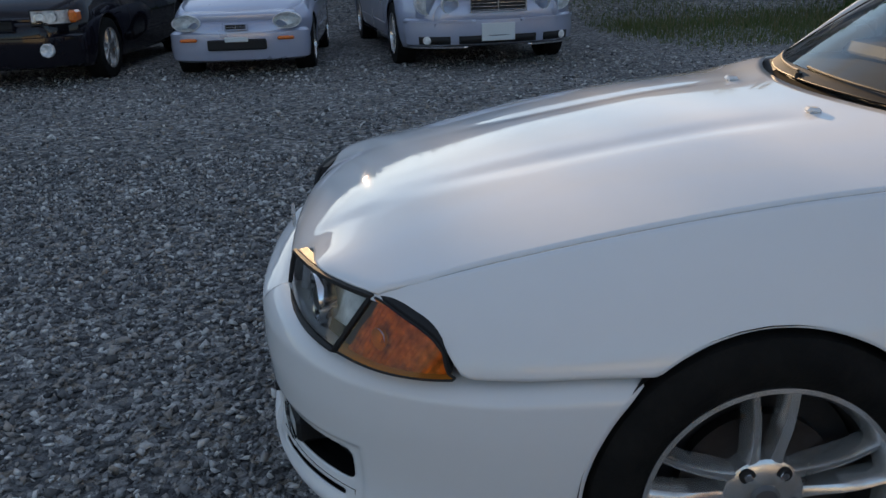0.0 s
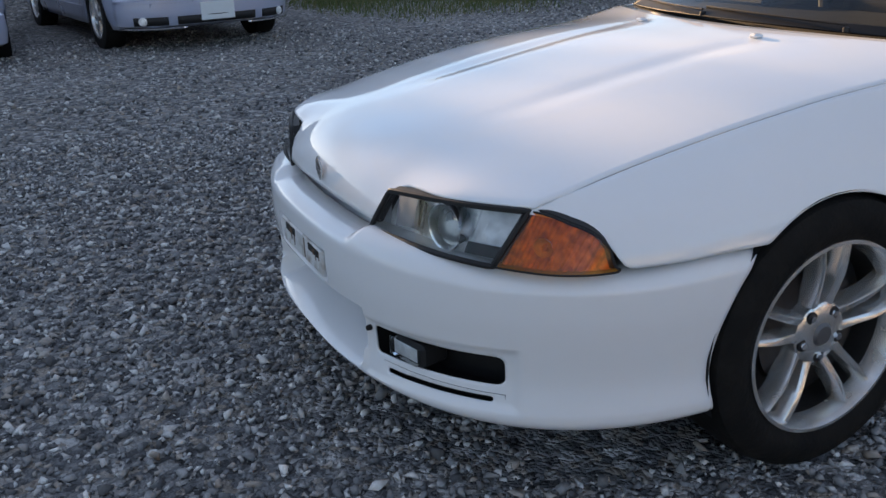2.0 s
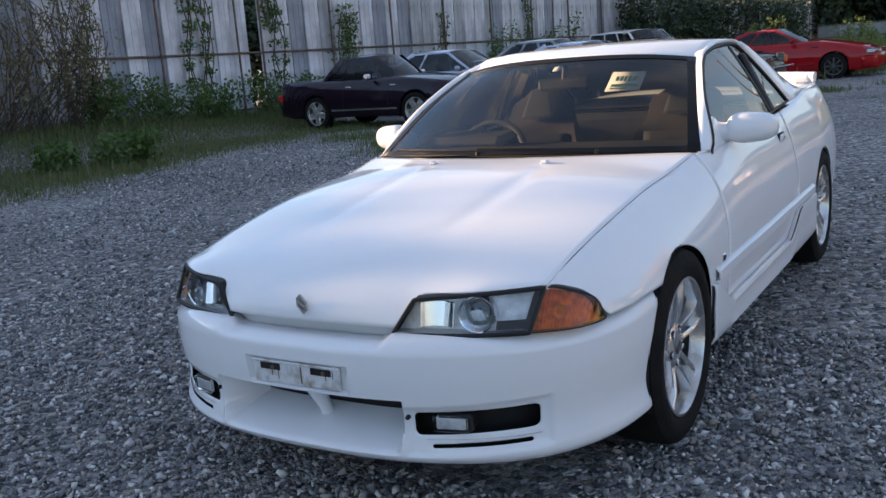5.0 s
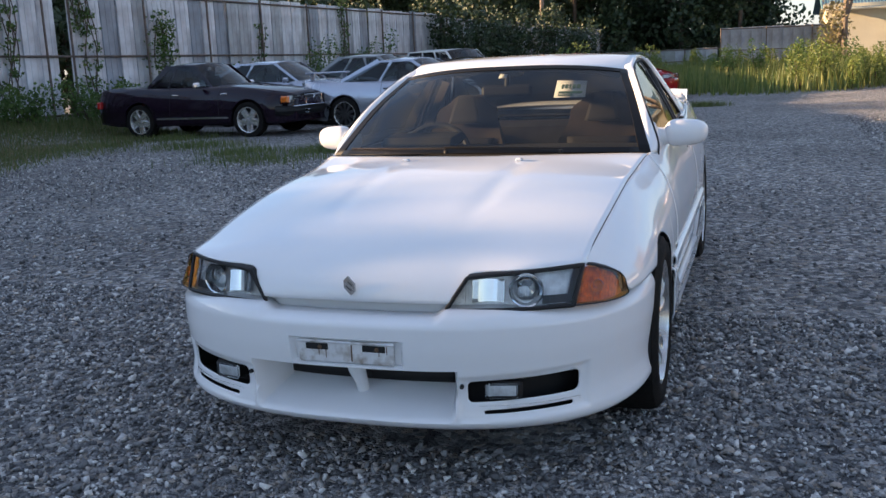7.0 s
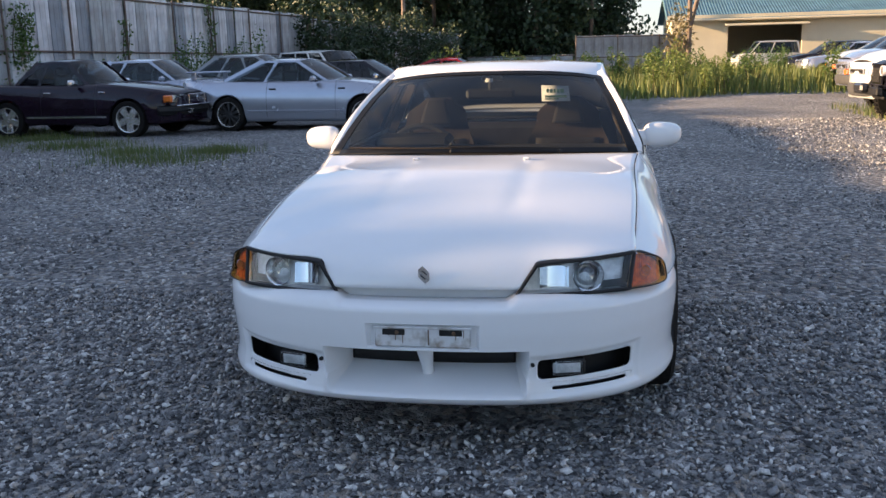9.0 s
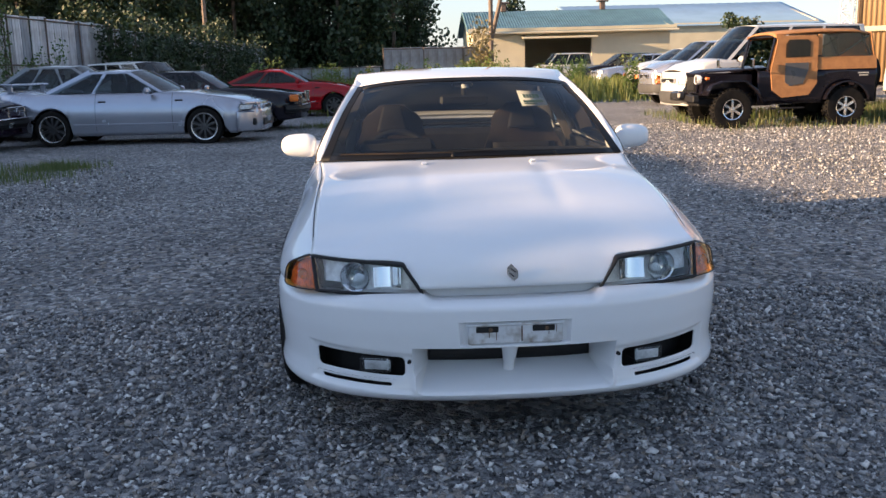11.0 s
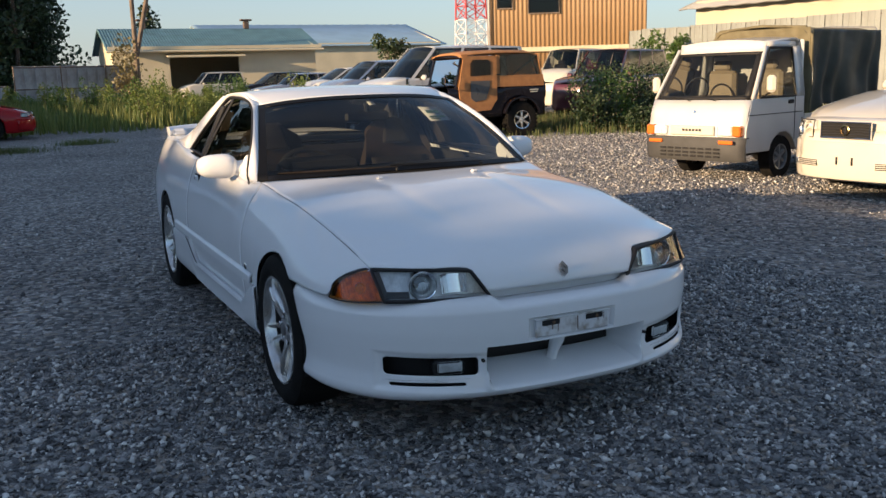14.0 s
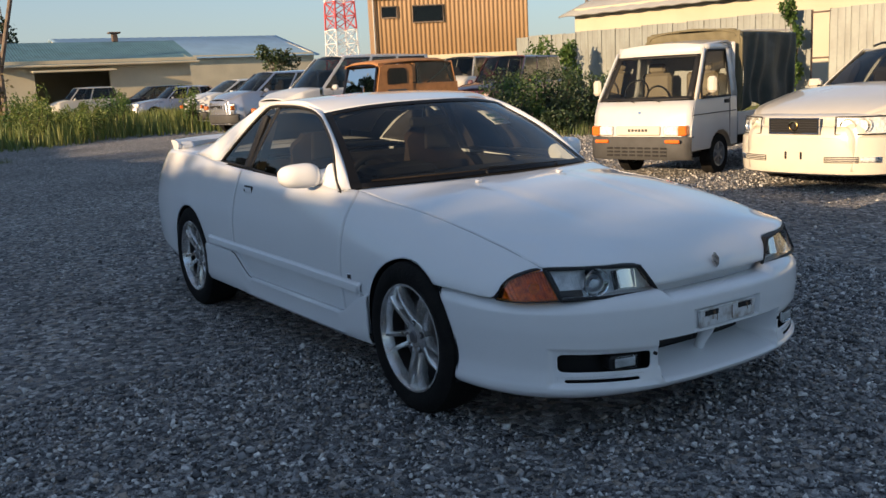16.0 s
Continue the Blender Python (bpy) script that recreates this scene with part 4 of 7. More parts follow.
a, b, c, d = on_screen(-.445, .60), on_screen(-.665, .60), on_screen(-.685, .82), on_screen(-.455, .82)
PAPER = mat("white_paper", (.78, .78, .76), .8, vary=.03)
sheet = tagged(part("price_sheet", Geo().add([a, b, c, d], [(0, 1, 2, 3)]), PAPER, None, thick=.001), "white printed sheet taped inside the windscreen", "paper sheet")
ex, ez, o0 = (b - a), (d - a), a
nrm = ex.cross(ez).normalized()
INK = mat("green_ink", (.10, .22, .17), .7)
for k, (x0, x1, z0, z1) in enumerate([(.18, .27, .52, .74), (.30, .40, .52, .74), (.43, .50, .52, .74), (.54, .64, .52, .74), (.67, .80, .52, .74), (.12, .88, .22, .34), (.12, .60, .10, .16)]):
    q = [o0 + ex * x + ez * z for x, z in ((x0, z0), (x1, z0), (x1, z1), (x0, z1))]
    part("print_bar", Geo().add([p + nrm * .0012 for p in q] + [p - nrm * .0022 for p in q], [(0, 1, 2, 3), (7, 6, 5, 4), (0, 4, 5, 1), (1, 5, 6, 2), (2, 6, 7, 3), (3, 7, 4, 0)]), INK, sheet)

q = [on_screen(uu, tt, -.008) for uu, tt in ((.03, .86), (-.035, .86), (-.035, .92), (.03, .92))]
sticker = tagged(part("sticker", Geo().add(q, [(0, 1, 2, 3)]), PAPER, None, thick=.001), "small white inspection sticker inside the windscreen", "sticker")


def shorten(things):
    """Takes 12.6 cm out of the cabin between the axles and lowers the roof a little; the wheels keep their shape."""
    for ob in things:
        for o in (ob, *ob.children_recursive):
            if o.type != "MESH":
                continue
            co = np.zeros(len(o.data.vertices) * 3, np.float32)
            o.data.vertices.foreach_get("co", co)
            x = co[0::3]
            z = co[2::3]
            co[2::3] = z - .022 * smooth(0, .45, x) * (1 - smooth(.62, 1.0, x)) * smooth(.70, .86, z) - .036 * smooth(.90, 1.20, z)
            co[0::3] = np.where(x < .5, x, np.where(x < 2.2, .5 + (x - .5) * .926, x - .1258))
            o.data.vertices.foreach_set("co", co)
            o.data.update()


shorten([coupe, sheet, sticker])

# side windows and pillars, in the car's true lengths
sill_z = curve((.60, .812), (.64, .816), (1.0, .836), (1.37, .849), (1.69, .866), (2.16, .884))
head_z = curve((.64, .818), (.72, .905), (.82, .997), (.95, 1.072), (1.10, 1.138), (1.235, 1.168), (1.46, 1.185), (1.66, 1.187), (1.77, 1.183), (1.815, 1.166), (2.16, .886))


def win_y(x, z):
    """Half width at the side windows, which lean in towards the roof."""
    return .712 - .176 * np.clip((z - .855) / .33, 0, 1.1)**1.15 - .018 * smooth(1.3, 2.0, x)


def side_glass(s, x0, x1, rake0, rake1, out=0.0, n=50, rows=16):
    """A pane between two raked edges, from the sill to the window head."""
    f = np.linspace(0, 1, n)
    w = np.linspace(0, 1, rows)[:, None]
    xb, xt = x0 + (x1 - x0) * f, x0 + rake0 + (x1 + rake1 - x0 - rake0) * f
    zb, zt = sill_z(xb), np.maximum(head_z(xt), sill_z(xt) + .001)
    x, z = xb + (xt - xb) * w, zb + (zt - zb) * w
    return np.stack([x, s * (win_y(x, z) + out), z], -1)


def head_line(s, xs, out=0.0, up=0.0):
    z = head_z(xs) + up
    return np.stack([xs, s * (win_y(xs, z) + out), z], -1)


def roof_side(s, xs):
    """The edge of the roof panel over the side windows."""
    xo = .5 + (xs - .5) / .926
    t = np.clip((xo - 1.179) / .776, 0, 1)
    y = .525 + .018 * np.minimum(1, t * 2.5) - .012 * t
    z = roof_z(xo, y) + .036 * smooth(0, .35, t)
    return np.stack([xs, s * (y - .004), z - .036 * smooth(.90, 1.20, z) - .001], -1)


def screen_side(s, t):
    P = np.stack([screen(s * 1.0, s * 1.0, tt, tt, 0, 2, 2)[0, 0] for tt in t])
    x, z = P[:, 0].copy(), P[:, 2].copy()
    P[:, 2] = z - .022 * smooth(0, .45, x) * (1 - smooth(.62, 1.0, x)) * smooth(.70, .86, z) - .036 * smooth(.90, 1.20, z)
    P[:, 0] = np.where(x < .5, x, .5 + (x - .5) * .926)
    return P


for s in (-1, 1):
    post0, post1, rake = 1.700, 1.728, -.075
    o = part("door_glass", Geo().grid(side_glass(s, .65, post0, 0, rake)), GLASS, coupe)
    o.visible_shadow = False
    o = part("quarter_glass", Geo().grid(side_glass(s, post1, 2.15, rake, 0)), GLASS, coupe)
    o.visible_shadow = False
    part("window_post", Geo().grid(side_glass(s, post0 - .004, post1 + .004, rake, rake, .003, n=4)), DARK, coupe, thick=.010)
    xs = np.concatenate([np.linspace(.64, 1.2, 22), np.linspace(1.22, 1.76, 12), np.linspace(1.77, 2.16, 16)])
    low = xs[::-1]
    ring = np.concatenate([head_line(s, xs, .003), np.stack([low, s * (win_y(low, sill_z(low)) + .003), sill_z(low)], -1)])
    part("window_seal", Geo().tube([tuple(p) for p in ring] + [tuple(ring[0])], .0072, 6), DARK, coupe, "black rubber window seal")
    # windscreen pillar, running down into the wing
    t = np.linspace(0, 1, 30)
    A = screen_side(s, t)
    xs = .632 + (1.160 - .632) * t
    B = head_line(s, np.maximum(xs, .642), .004, .004)
    M = (A + B) / 2 + np.array([-.003, s * .006, .006])
    P = np.array([A, .5 * (A + M) + [-.001, s * .002, .003], M, .5 * (M + B) + [0, s * .003, .002], B])
    part("screen_pillar", Geo().grid(P), WHITE, coupe, thick=.005)
    part("pillar_trim", Geo().grid(np.array([A, (A + B) / 2, B]) - [-.012, s * .014, .008]), LINING, coupe, thick=.004)
    foot = np.array([(.550, s * .692, .832), (.590, s * .706, .829), (.642, s * .718, .816)])
    top = np.array([P[0, 0], P[2, 0], P[4, 0]])
    part("pillar_foot", Geo().grid(np.array([top, .5 * (top + foot) + [0, s * .002, .001], foot])), WHITE, coupe, thick=.005)
    # roof rail over the side windows
    xs = np.linspace(1.135, 1.815, 40)
    A = roof_side(s, xs)
    B = head_line(s, xs, .004, .004)
    A[:, 2] = np.maximum(A[:, 2], B[:, 2] + .006 * smooth(1.13, 1.25, xs))
    M = (A + B) / 2 + np.array([0, s * .007, .006])
    part("roof_rail", Geo().grid(np.array([A - [0, s * .012, -.0005], A, .5 * (A + M) + [0, s * .002, .002], M, .5 * (M + B) + [0, s * .003, .001], B])), WHITE, coupe, thick=.006)
    # rear pillar, running on into the rear wing
    t = np.linspace(0, 1, 40)
    A = np.stack([1.838 + .772 * t, s * (.530 + .09 * t), 1.192 + .020 * np.sin(t * math.pi) - .269 * t], -1)
    f1 = np.clip(t / .72, 0, 1)
    B = head_line(s, 1.795 + .365 * f1, .005, .004)
    f2 = np.clip((t - .72) / .28, 0, 1)
    xo = 2.16 + .40 * f2
    tail = np.stack([xo, s * (top_y(xo + .126) - .010 + .0 * xo), top_z(xo + .126) + .001], -1)
    k = smooth(0, .25, f2)[:, None]
    B = np.where((t > .72)[:, None], (B * (1 - k) + tail * k) * [0, 1, 1] + tail * [1, 0, 0], B)
    M = (A + B) / 2 + np.array([0, s * .014, .010])
    P = np.array([A, .5 * (A + M) + [0, s * .004, .003], M, .5 * (M + B) + [0, s * .005, .002], B])
    part("rear_pillar", Geo().grid(P), WHITE, coupe, thick=.006)
    part("pillar_trim", Geo().grid(np.array([A, (A + B) / 2, B]) - [.0, s * .02, .012]), LINING, coupe, thick=.004)
    # strip of wing between the pillar's foot and the body side
    xo = np.linspace(2.05, 2.60, 14)
    side = np.stack([xo, s * side_y(xo + .126, top_z(xo + .126) - .004), top_z(xo + .126) - .004], -1)
    inner = np.stack([xo, s * (win_y(xo, sill_z(xo)) - .03 - .05 * smooth(2.2, 2.6, xo)), np.maximum(sill_z(np.minimum(xo, 2.16)), top_z(xo + .126)) - .001], -1)
    part("wing_shoulder", Geo().grid(np.array([side, (side + inner) / 2 + [0, 0, .003], inner])), WHITE, coupe, thick=.005)
    # mirror: a rounded shell on a short foot that rises from the sail panel
    th = np.linspace(0, 2 * math.pi, 32, endpoint=False)
    sg = lambda v, p: np.sign(v) * np.abs(v)**p
    rows = []
    for v in np.sin(np.linspace(-.5, .5, 26) * math.pi):
        r = max(1e-3, 1 - abs(v)**3.2)**(1 / 2.6)
        grow = 1 - .10 * v
        x = .070 * r * sg(np.cos(th), .8)
        z = .056 * r * grow * sg(np.sin(th), .8)
        rows.append(np.stack([.838 + x + .022 * (v + 1) - .010 * np.cos(th) * r, s * (.812 + .088 * v) + 0 * x, .886 + z], -1))
    mir = part("door_mirror", Geo().grid(np.array(rows), loop=True), WHITE, coupe, "white door mirror")
    part("mirror_glass", Geo().box((.912, s * .812, .886), (.006, .135, .078), .003), CHROME, mir)
    part("mirror_foot", Geo().tube([(.83, s * .690, .868), (.835, s * .720, .872), (.84, s * .765, .880)], [.046, .038, .034], 14), WHITE, mir)
    g = Geo()
    tri = [(.665, .826), (.86, .838), (.80, .930), (.775, .938)]
    vs = [(x, s * (float(win_y(x, z)) + o), z) for o in (-.004, .012) for x, z in tri]
    part("sail_panel", g.add(vs, [(3, 2, 1, 0), (4, 5, 6, 7), (0, 1, 5, 4), (1, 2, 6, 5), (2, 3, 7, 6), (3, 0, 4, 7)]), WHITE, mir, bevel=.004)

# ---------------------------------------------------------------- parked vehicles
SILVER = mat("silver_paint", (0.38, 0.40, 0.46), 0.25, metal=0.6, coat=1.0, vary=0.03, scale=2, fine=30)
LILAC = mat("silver_blue_paint", (0.42, 0.45, 0.58), 0.3, metal=0.3, coat=1.0, vary=0.03, scale=2, fine=30)
BLACKP = mat("black_paint", (0.010, 0.009, 0.014), 0.5, spec=.0, coat=.7, vary=0.08, scale=2, fine=30)
PLUM = mat("dark_plum_paint", (0.012, 0.006, 0.014), 0.5, coat=.7, spec=.0, vary=0.08, scale=2, fine=30)
REDP = mat("red_paint", (0.30, 0.006, 0.010), 0.5, spec=.0, coat=.8, vary=0.05, scale=2)
CREAM = mat("cream_white_paint", (0.62, 0.58, 0.49), 0.3, coat=0.8, vary=0.03, scale=2)
GREYP = mat("grey_paint", (0.20, 0.21, 0.22), 0.35, coat=0.8, vary=0.05, scale=2)
MAROON = mat("maroon_paint", (0.09, 0.02, 0.03), 0.35, coat=0.8, vary=0.05, scale=2)
VANW = mat("van_white_paint", (0.58, 0.58, 0.57), 0.35, coat=0.7, vary=0.04, scale=2)
BUMPG = mat("grey_bumper_plastic", (0.055, 0.055, 0.055), 0.7, vary=0.08, bump=0.05)
GUNM = mat("dark_alloy", (0.10, 0.10, 0.105), 0.35, metal=0.8, vary=0.08)
DGLASS = glass("tinted_glass", (0.28, 0.31, 0.31))
PLATEW = mat("blank_plate", (0.62, 0.66, 0.68), 0.5, vary=0.03)
REDL = mat("red_lamp_lens", (0.35, 0.01, 0.01), 0.15, coat=1.0)
ORANGE = mat("orange_lamp_lens", (0.70, 0.17, 0.02), 0.18, coat=1.0, vary=0.1, scale=40)
TAN = mat("tan_canvas", (0.40, 0.19, 0.07), 0.9, vary=0.12, scale=8, fine=250, bump=0.3, color2=(0.30, 0.14, 0.055))
OLIVE = mat("olive_canvas", (0.17, 0.15, 0.09), 0.9, vary=0.12, scale=8, fine=250, bump=0.3)
TARP = mat("dark_green_tarpaulin", (0.035, 0.042, 0.032), 0.6, vary=0.2, scale=5, fine=120, bump=0.2)


def at(x, y, hx, hy):
    """The pose of a vehicle whose front axle is over x, y and whose nose points along hx, hy."""
    return pose(x, y, float(gz(x, y)) - .012, 0, 0, math.degrees(math.atan2(-hy, -hx)))


def bg_wheel(car, x, y, r, w, rim_r, rim, spokes, ring=None, blocky=False, fat=1.0):
    s = 1 if y > 0 else -1
    m = Matrix.Translation((x, y - s * w / 2, r)) @ pose(0, 0, 0, -90 * s, 0, 0)
    prof = [(rim_r, -w / 2), (r * .97, -w / 2), (r, -w * .3), (r, w * .3), (r * .97, w * .47), (rim_r * 1.15, w / 2), (rim_r, w * .46)]
    t = part("tyre", Geo().lathe(prof, m, 36), RUBBER, car)
    if blocky:
        g = Geo()
        for k in range(30):
            a = 2 * math.pi * k / 30
            for z in (-w * .3, 0, w * .3):
                g.box(m @ Vector((r * math.cos(a), r * math.sin(a), z)), (.05, .05, .045), .006, m.to_3x3() @ pose(0, 0, 0, 0, 0, math.degrees(a)).to_3x3())
        part("tread", g, RUBBER, t)
    g = Geo().lathe([(rim_r * 1.01, w * .44), (rim_r * 1.01, w * .50), (rim_r * .93, w * .48), (rim_r * .88, w * .2), (rim_r * .86, -w * .3)], m, 36)
    part("rim", g, ring or rim, t)
    g = Geo().lathe([(.001, w * .44), (rim_r * .2, w * .42), (rim_r * .26, w * .3)], m, 16)
    for k in range(spokes):
        a = 2 * math.pi * k / spokes + math.pi / 2
        c, sn = math.cos(a), math.sin(a)
        wd = fat * rim_r * (.62 / spokes + .045)
        P = np.array([[(rr * c - o * sn, rr * sn + o * c, z) for o, z in ((-wd, zz - .03), (-wd * .7, zz), (wd * .7, zz), (wd, zz - .03))] for rr, zz in ((rim_r * .15, w * .40), (rim_r * .5, w * .42), (rim_r * .9, w * .38))])
        R = np.array(m.to_3x3())
        g.grid(P @ R.T + np.array(m.translation))
    part("spokes", g, rim, t)
    part("wheel_disc", Geo().lathe([(.01, 0), (rim_r * .88, 0)], m, 24), DARK, t)


def saloon(name, label, m, paint, fo, wb, ro, W, r, nose, cowl, belt, deck, roof, xb, xt, xr, xq, posts=(), low=.20, group="", style=None):
    """A car body from its main sizes; x runs back from the front axle. xb, xt: windscreen foot and head; xr, xq: rear window head and foot."""
    st = dict(rim=ALLOY, spokes=5, rim_r=r * .66, glass=DGLASS, chrome=False, doors=(), taper=.68, lower=None, cat="car", roofpaint=None, arch=1.12, bulge=1.0)
    st.update(style or {})
    car = thing(name, label, st["cat"], m, group)
    end = wb + ro
    tz = curve((-fo, nose), (-fo + .18, nose + .30 * (cowl - nose)), (xb * .5 - fo * .5, nose + .72 * (cowl - nose)), (xb, cowl), (xq, belt + .02), (max(xq + .05, end - .12), deck), (end, deck - .05)) if xq < end - .2 else \
        curve((-fo, nose), (-fo + .18, nose + .30 * (cowl - nose)), (xb * .5 - fo * .5, nose + .72 * (cowl - nose)), (xb, cowl), (end - .1, belt + .01), (end, belt))
    hw = curve((-fo, W * st["taper"]), (-fo + .12, W * (st["taper"] + .09)), (-fo + .42, W * .985), (.3, W), (wb, W), (end - .35, W * .97), (end, W * .84))
    mid = .50 * st["bulge"]

    def sy(x, z):
        t = tz(x)
        up = np.clip((z - mid) / np.maximum(t - mid, .03), 0, 1)
        return hw(x) * (1 - .13 * up**2.2 - .06 * np.clip((mid - z) / .35, 0, 1)**2)

    ra = r * st["arch"]
    def lowz(x):
        z = low + .05 * smooth(wb + .5, end, x) + .03 * (1 - smooth(-fo, -.5, x))
        for c in (0, wb):
            d = np.abs(x - c)
            z = np.where(d < ra, np.maximum(z, r + np.sqrt(np.clip(ra**2 - d**2, 0, None))), z)
        return z

    xs = np.unique(np.round(np.concatenate([np.linspace(-fo, end, 46), np.linspace(-ra, ra, 19), np.linspace(wb - ra, wb + ra, 19)]), 4))
    rows = np.linspace(0, 1, 12)[:, None]
    for s in (-1, 1):
        zt, zl = tz(xs), np.minimum(lowz(xs), tz(xs) - .02)
        z = zt + (zl - zt) * rows
        X = np.broadcast_to(xs, z.shape)
        part("body_side", Geo().grid(np.stack([X, s * sy(X, z), z], -1)), paint, car, thick=.01)
        for c in (0, wb):
            a = np.linspace(-.3, math.pi + .3, 16)
            P = np.array([[(c + (ra + .01) * math.cos(t), s * y, r + (ra + .01) * math.sin(t)) for t in a] for y in (W * .95, W * .6)])
            part("wheel_well", Geo().grid(P), DARK, car)
            bg_wheel(car, c, s * (W - .012), r, .20, st["rim_r"], st["rim"], st["spokes"], ring=st.get("ring"), fat=st.get("fat", 1.0))
    u = np.linspace(-1, 1, 17)
    def deck_part(nm, x0, x1, crown, n=16):
        x = np.linspace(x0, x1, n)[:, None]
        y = u * (sy(x, tz(x)) - .002)
        part(nm, Geo().grid(np.stack([x + 0 * y, y, tz(x) + crown * (1 - u**2)], -1)), paint, car, thick=.01)
    deck_part("bonnet", -fo + .01, xb + .12, .045)
    if xq < end - .2:
        deck_part("boot_lid", xq - .1, end, .03)
    # ends
    for nm, x0, d in (("front_panel", -fo, -1), ("rear_panel", end, 1)):
        rowsP = []
        for f in np.linspace(0, 1, 9):
            zt, zl = float(tz(x0)), float(lowz(np.array(x0)))
            z = zt + (zl - zt) * f
            bul = .07 * math.sin(math.pi * min(1, f * 1.15 + .1)) + .02
            rowsP.append([(x0 + d * bul * (1 - abs(v)**2.5), v * float(sy(x0, z)), z) for v in u])
        part(nm, Geo().grid(np.array(rowsP)), st["lower"] or paint, car, thick=.01)
    part("underbody", Geo().box(((end - fo) / 2, 0, low + .10), (end + fo - .35, W * 1.5, .16), .03), DARK, car)
    # glass house
    def arc(x, y, z, bow, drop):
        return np.stack([x + bow * u**2, u * y, z - drop * u**2], -1)
    yb, yr = W * .84, W * .69
    A, B = arc(xb, yb * .97, cowl + .005, .14, .02), arc(xt, yr * .97, roof - .012, .08, .045)
    t = np.linspace(0, 1, 7)[:, None, None]
    P = A + (B - A) * t
    P[..., 2] += .02 * np.sin(np.linspace(0, 1, 7) * math.pi)[:, None]
    o = part("windscreen", Geo().grid(P), st["glass"], car)
    o.visible_shadow = False
    zq = belt + .03 if xq < end - .2 else belt + .02
    C, D = arc(xr, yr * .97, roof - .015, -.06, .045), arc(xq, yb * .95, zq, -.05, .01)
    o = part("rear_window", Geo().grid(C + (D - C) * t), st["glass"], car)
    o.visible_shadow = False
    x = np.linspace(0, 1, 11)[:, None]
    X = (xt + .08 * u**2) * (1 - x) + (xr - .06 * u**2) * x
    Yv = u * yr * (.97 + .05 * np.sin(x * math.pi))
    Z = roof - .012 + .03 * np.sin(x * math.pi) * (1 - .3 * u**2) - .045 * np.abs(u)**2.2 + 0 * Yv
    part("roof", Geo().grid(np.stack([X, Yv, Z], -1)), st["roofpaint"] or paint, car, thick=.012)
    fl = np.array([xb + .14, tz(xb + .14), xt + .08, roof - .058])
    for s in (-1, 1):
        lo0, lo1 = xb + .16, xq - .05
        hi0, hi1 = xt + .10, xr - .08
        cuts = [0.0, *posts, 1.0]
        for k in range(len(cuts) - 1):
            a, b = cuts[k] + .012, cuts[k + 1] - .012
            q = []
            for f in np.linspace(0, 1, 5):
                q.append([((lo0 + (lo1 - lo0) * v) * (1 - f) + (hi0 + (hi1 - hi0) * v) * f, s * (yb * .985 * (1 - f) + (yr * 1.005) * f + .012 * math.sin(f * math.pi)),
                           (float(tz(lo0 + (lo1 - lo0) * v)) + .008) * (1 - f) + (roof - .055) * f) for v in np.linspace(a, b, 7)])
            o = part("side_window", Geo().grid(np.array(q)), st["glass"], car)
            o.visible_shadow = False
        # pillars
        def bar(p0, p1, w, nm):
            p0, p1 = Vector(p0), Vector(p1)
            d = (p1 - p0).normalized()
            side = d.cross(Vector((0, s, .35)).normalized()).normalized() * w
            out = Vector((0, s, .3)).normalized() * .012
            g = Geo().add([p0 - side, p0 + side, p1 + side, p1 - side, p0 - side + out, p0 + side + out, p1 + side + out, p1 - side + out],
                          [(0, 1, 2, 3), (7, 6, 5, 4), (0, 4, 5, 1), (1, 5, 6, 2), (2, 6, 7, 3), (3, 7, 4, 0)])
            part(nm, g, paint, car)
        bar((xb + .13, s * yb * .97, cowl - .02), (xt + .08, s * yr * .985, roof - .05), .03, "front_pillar")
        bar((xq - .04, s * yb * .965, zq - .02), (xr - .05, s * yr * .985, roof - .05), .06 if xq < end - .2 else .05, "rear_pillar")
        for v in posts:
            bar((lo0 + (lo1 - lo0) * v, s * yb * .985, belt - .01), (hi0 + (hi1 - hi0) * v, s * yr * 1.0, roof - .05), .028, "door_post")
        bar((hi0 - .03, s * yr * .995, roof - .055), (hi1 + .03, s * yr * .995, roof - .055), .018, "roof_rail")
        # mirror, handle, door gaps, strip
        mr = part("door_mirror", Geo().box((xb + .32, s * (W + .06), belt + .055), (.10, .17, .11), .035), CHROME if st["chrome"] else paint, car)
        part("mirror_arm", Geo().box((xb + .30, s * (W - .03), belt + .02), (.06, .09, .04), .012), DARK, mr)
        for xd in st["doors"]:
            part("door_gap", Geo().grid(np.array([[(xd + o, s * (float(sy(xd, z)) + .0015), z) for z in np.linspace(low + .08, float(tz(xd)), 10)] for o in (-.004, .004)])), DARK, car)
            part("door_handle", Geo().box((xd - .12, s * (float(sy(xd - .12, belt - .12)) + .004), belt - .12), (.14, .02, .03), .008), CHROME if st["chrome"] else DARK, car)
        z0 = .38
        xs2 = np.linspace(ra + .05, wb - ra - .05, 14)
        P = np.array([[(x, s * (float(sy(x, z0 + dz)) + o), z0 + dz) for x in xs2] for dz, o in ((-.02, 0), (-.015, .01), (.015, .01), (.02, 0))])
        part("side_strip", Geo().grid(P), CHROME if st["chrome"] else (st.get("strip") or paint), car)
    # dark cabin, seats
    part("cabin_floor", Geo().box(((xb + xq) / 2, 0, belt - .18), (xq - xb - .2, W * 1.55, .05), .01), DARK, car)
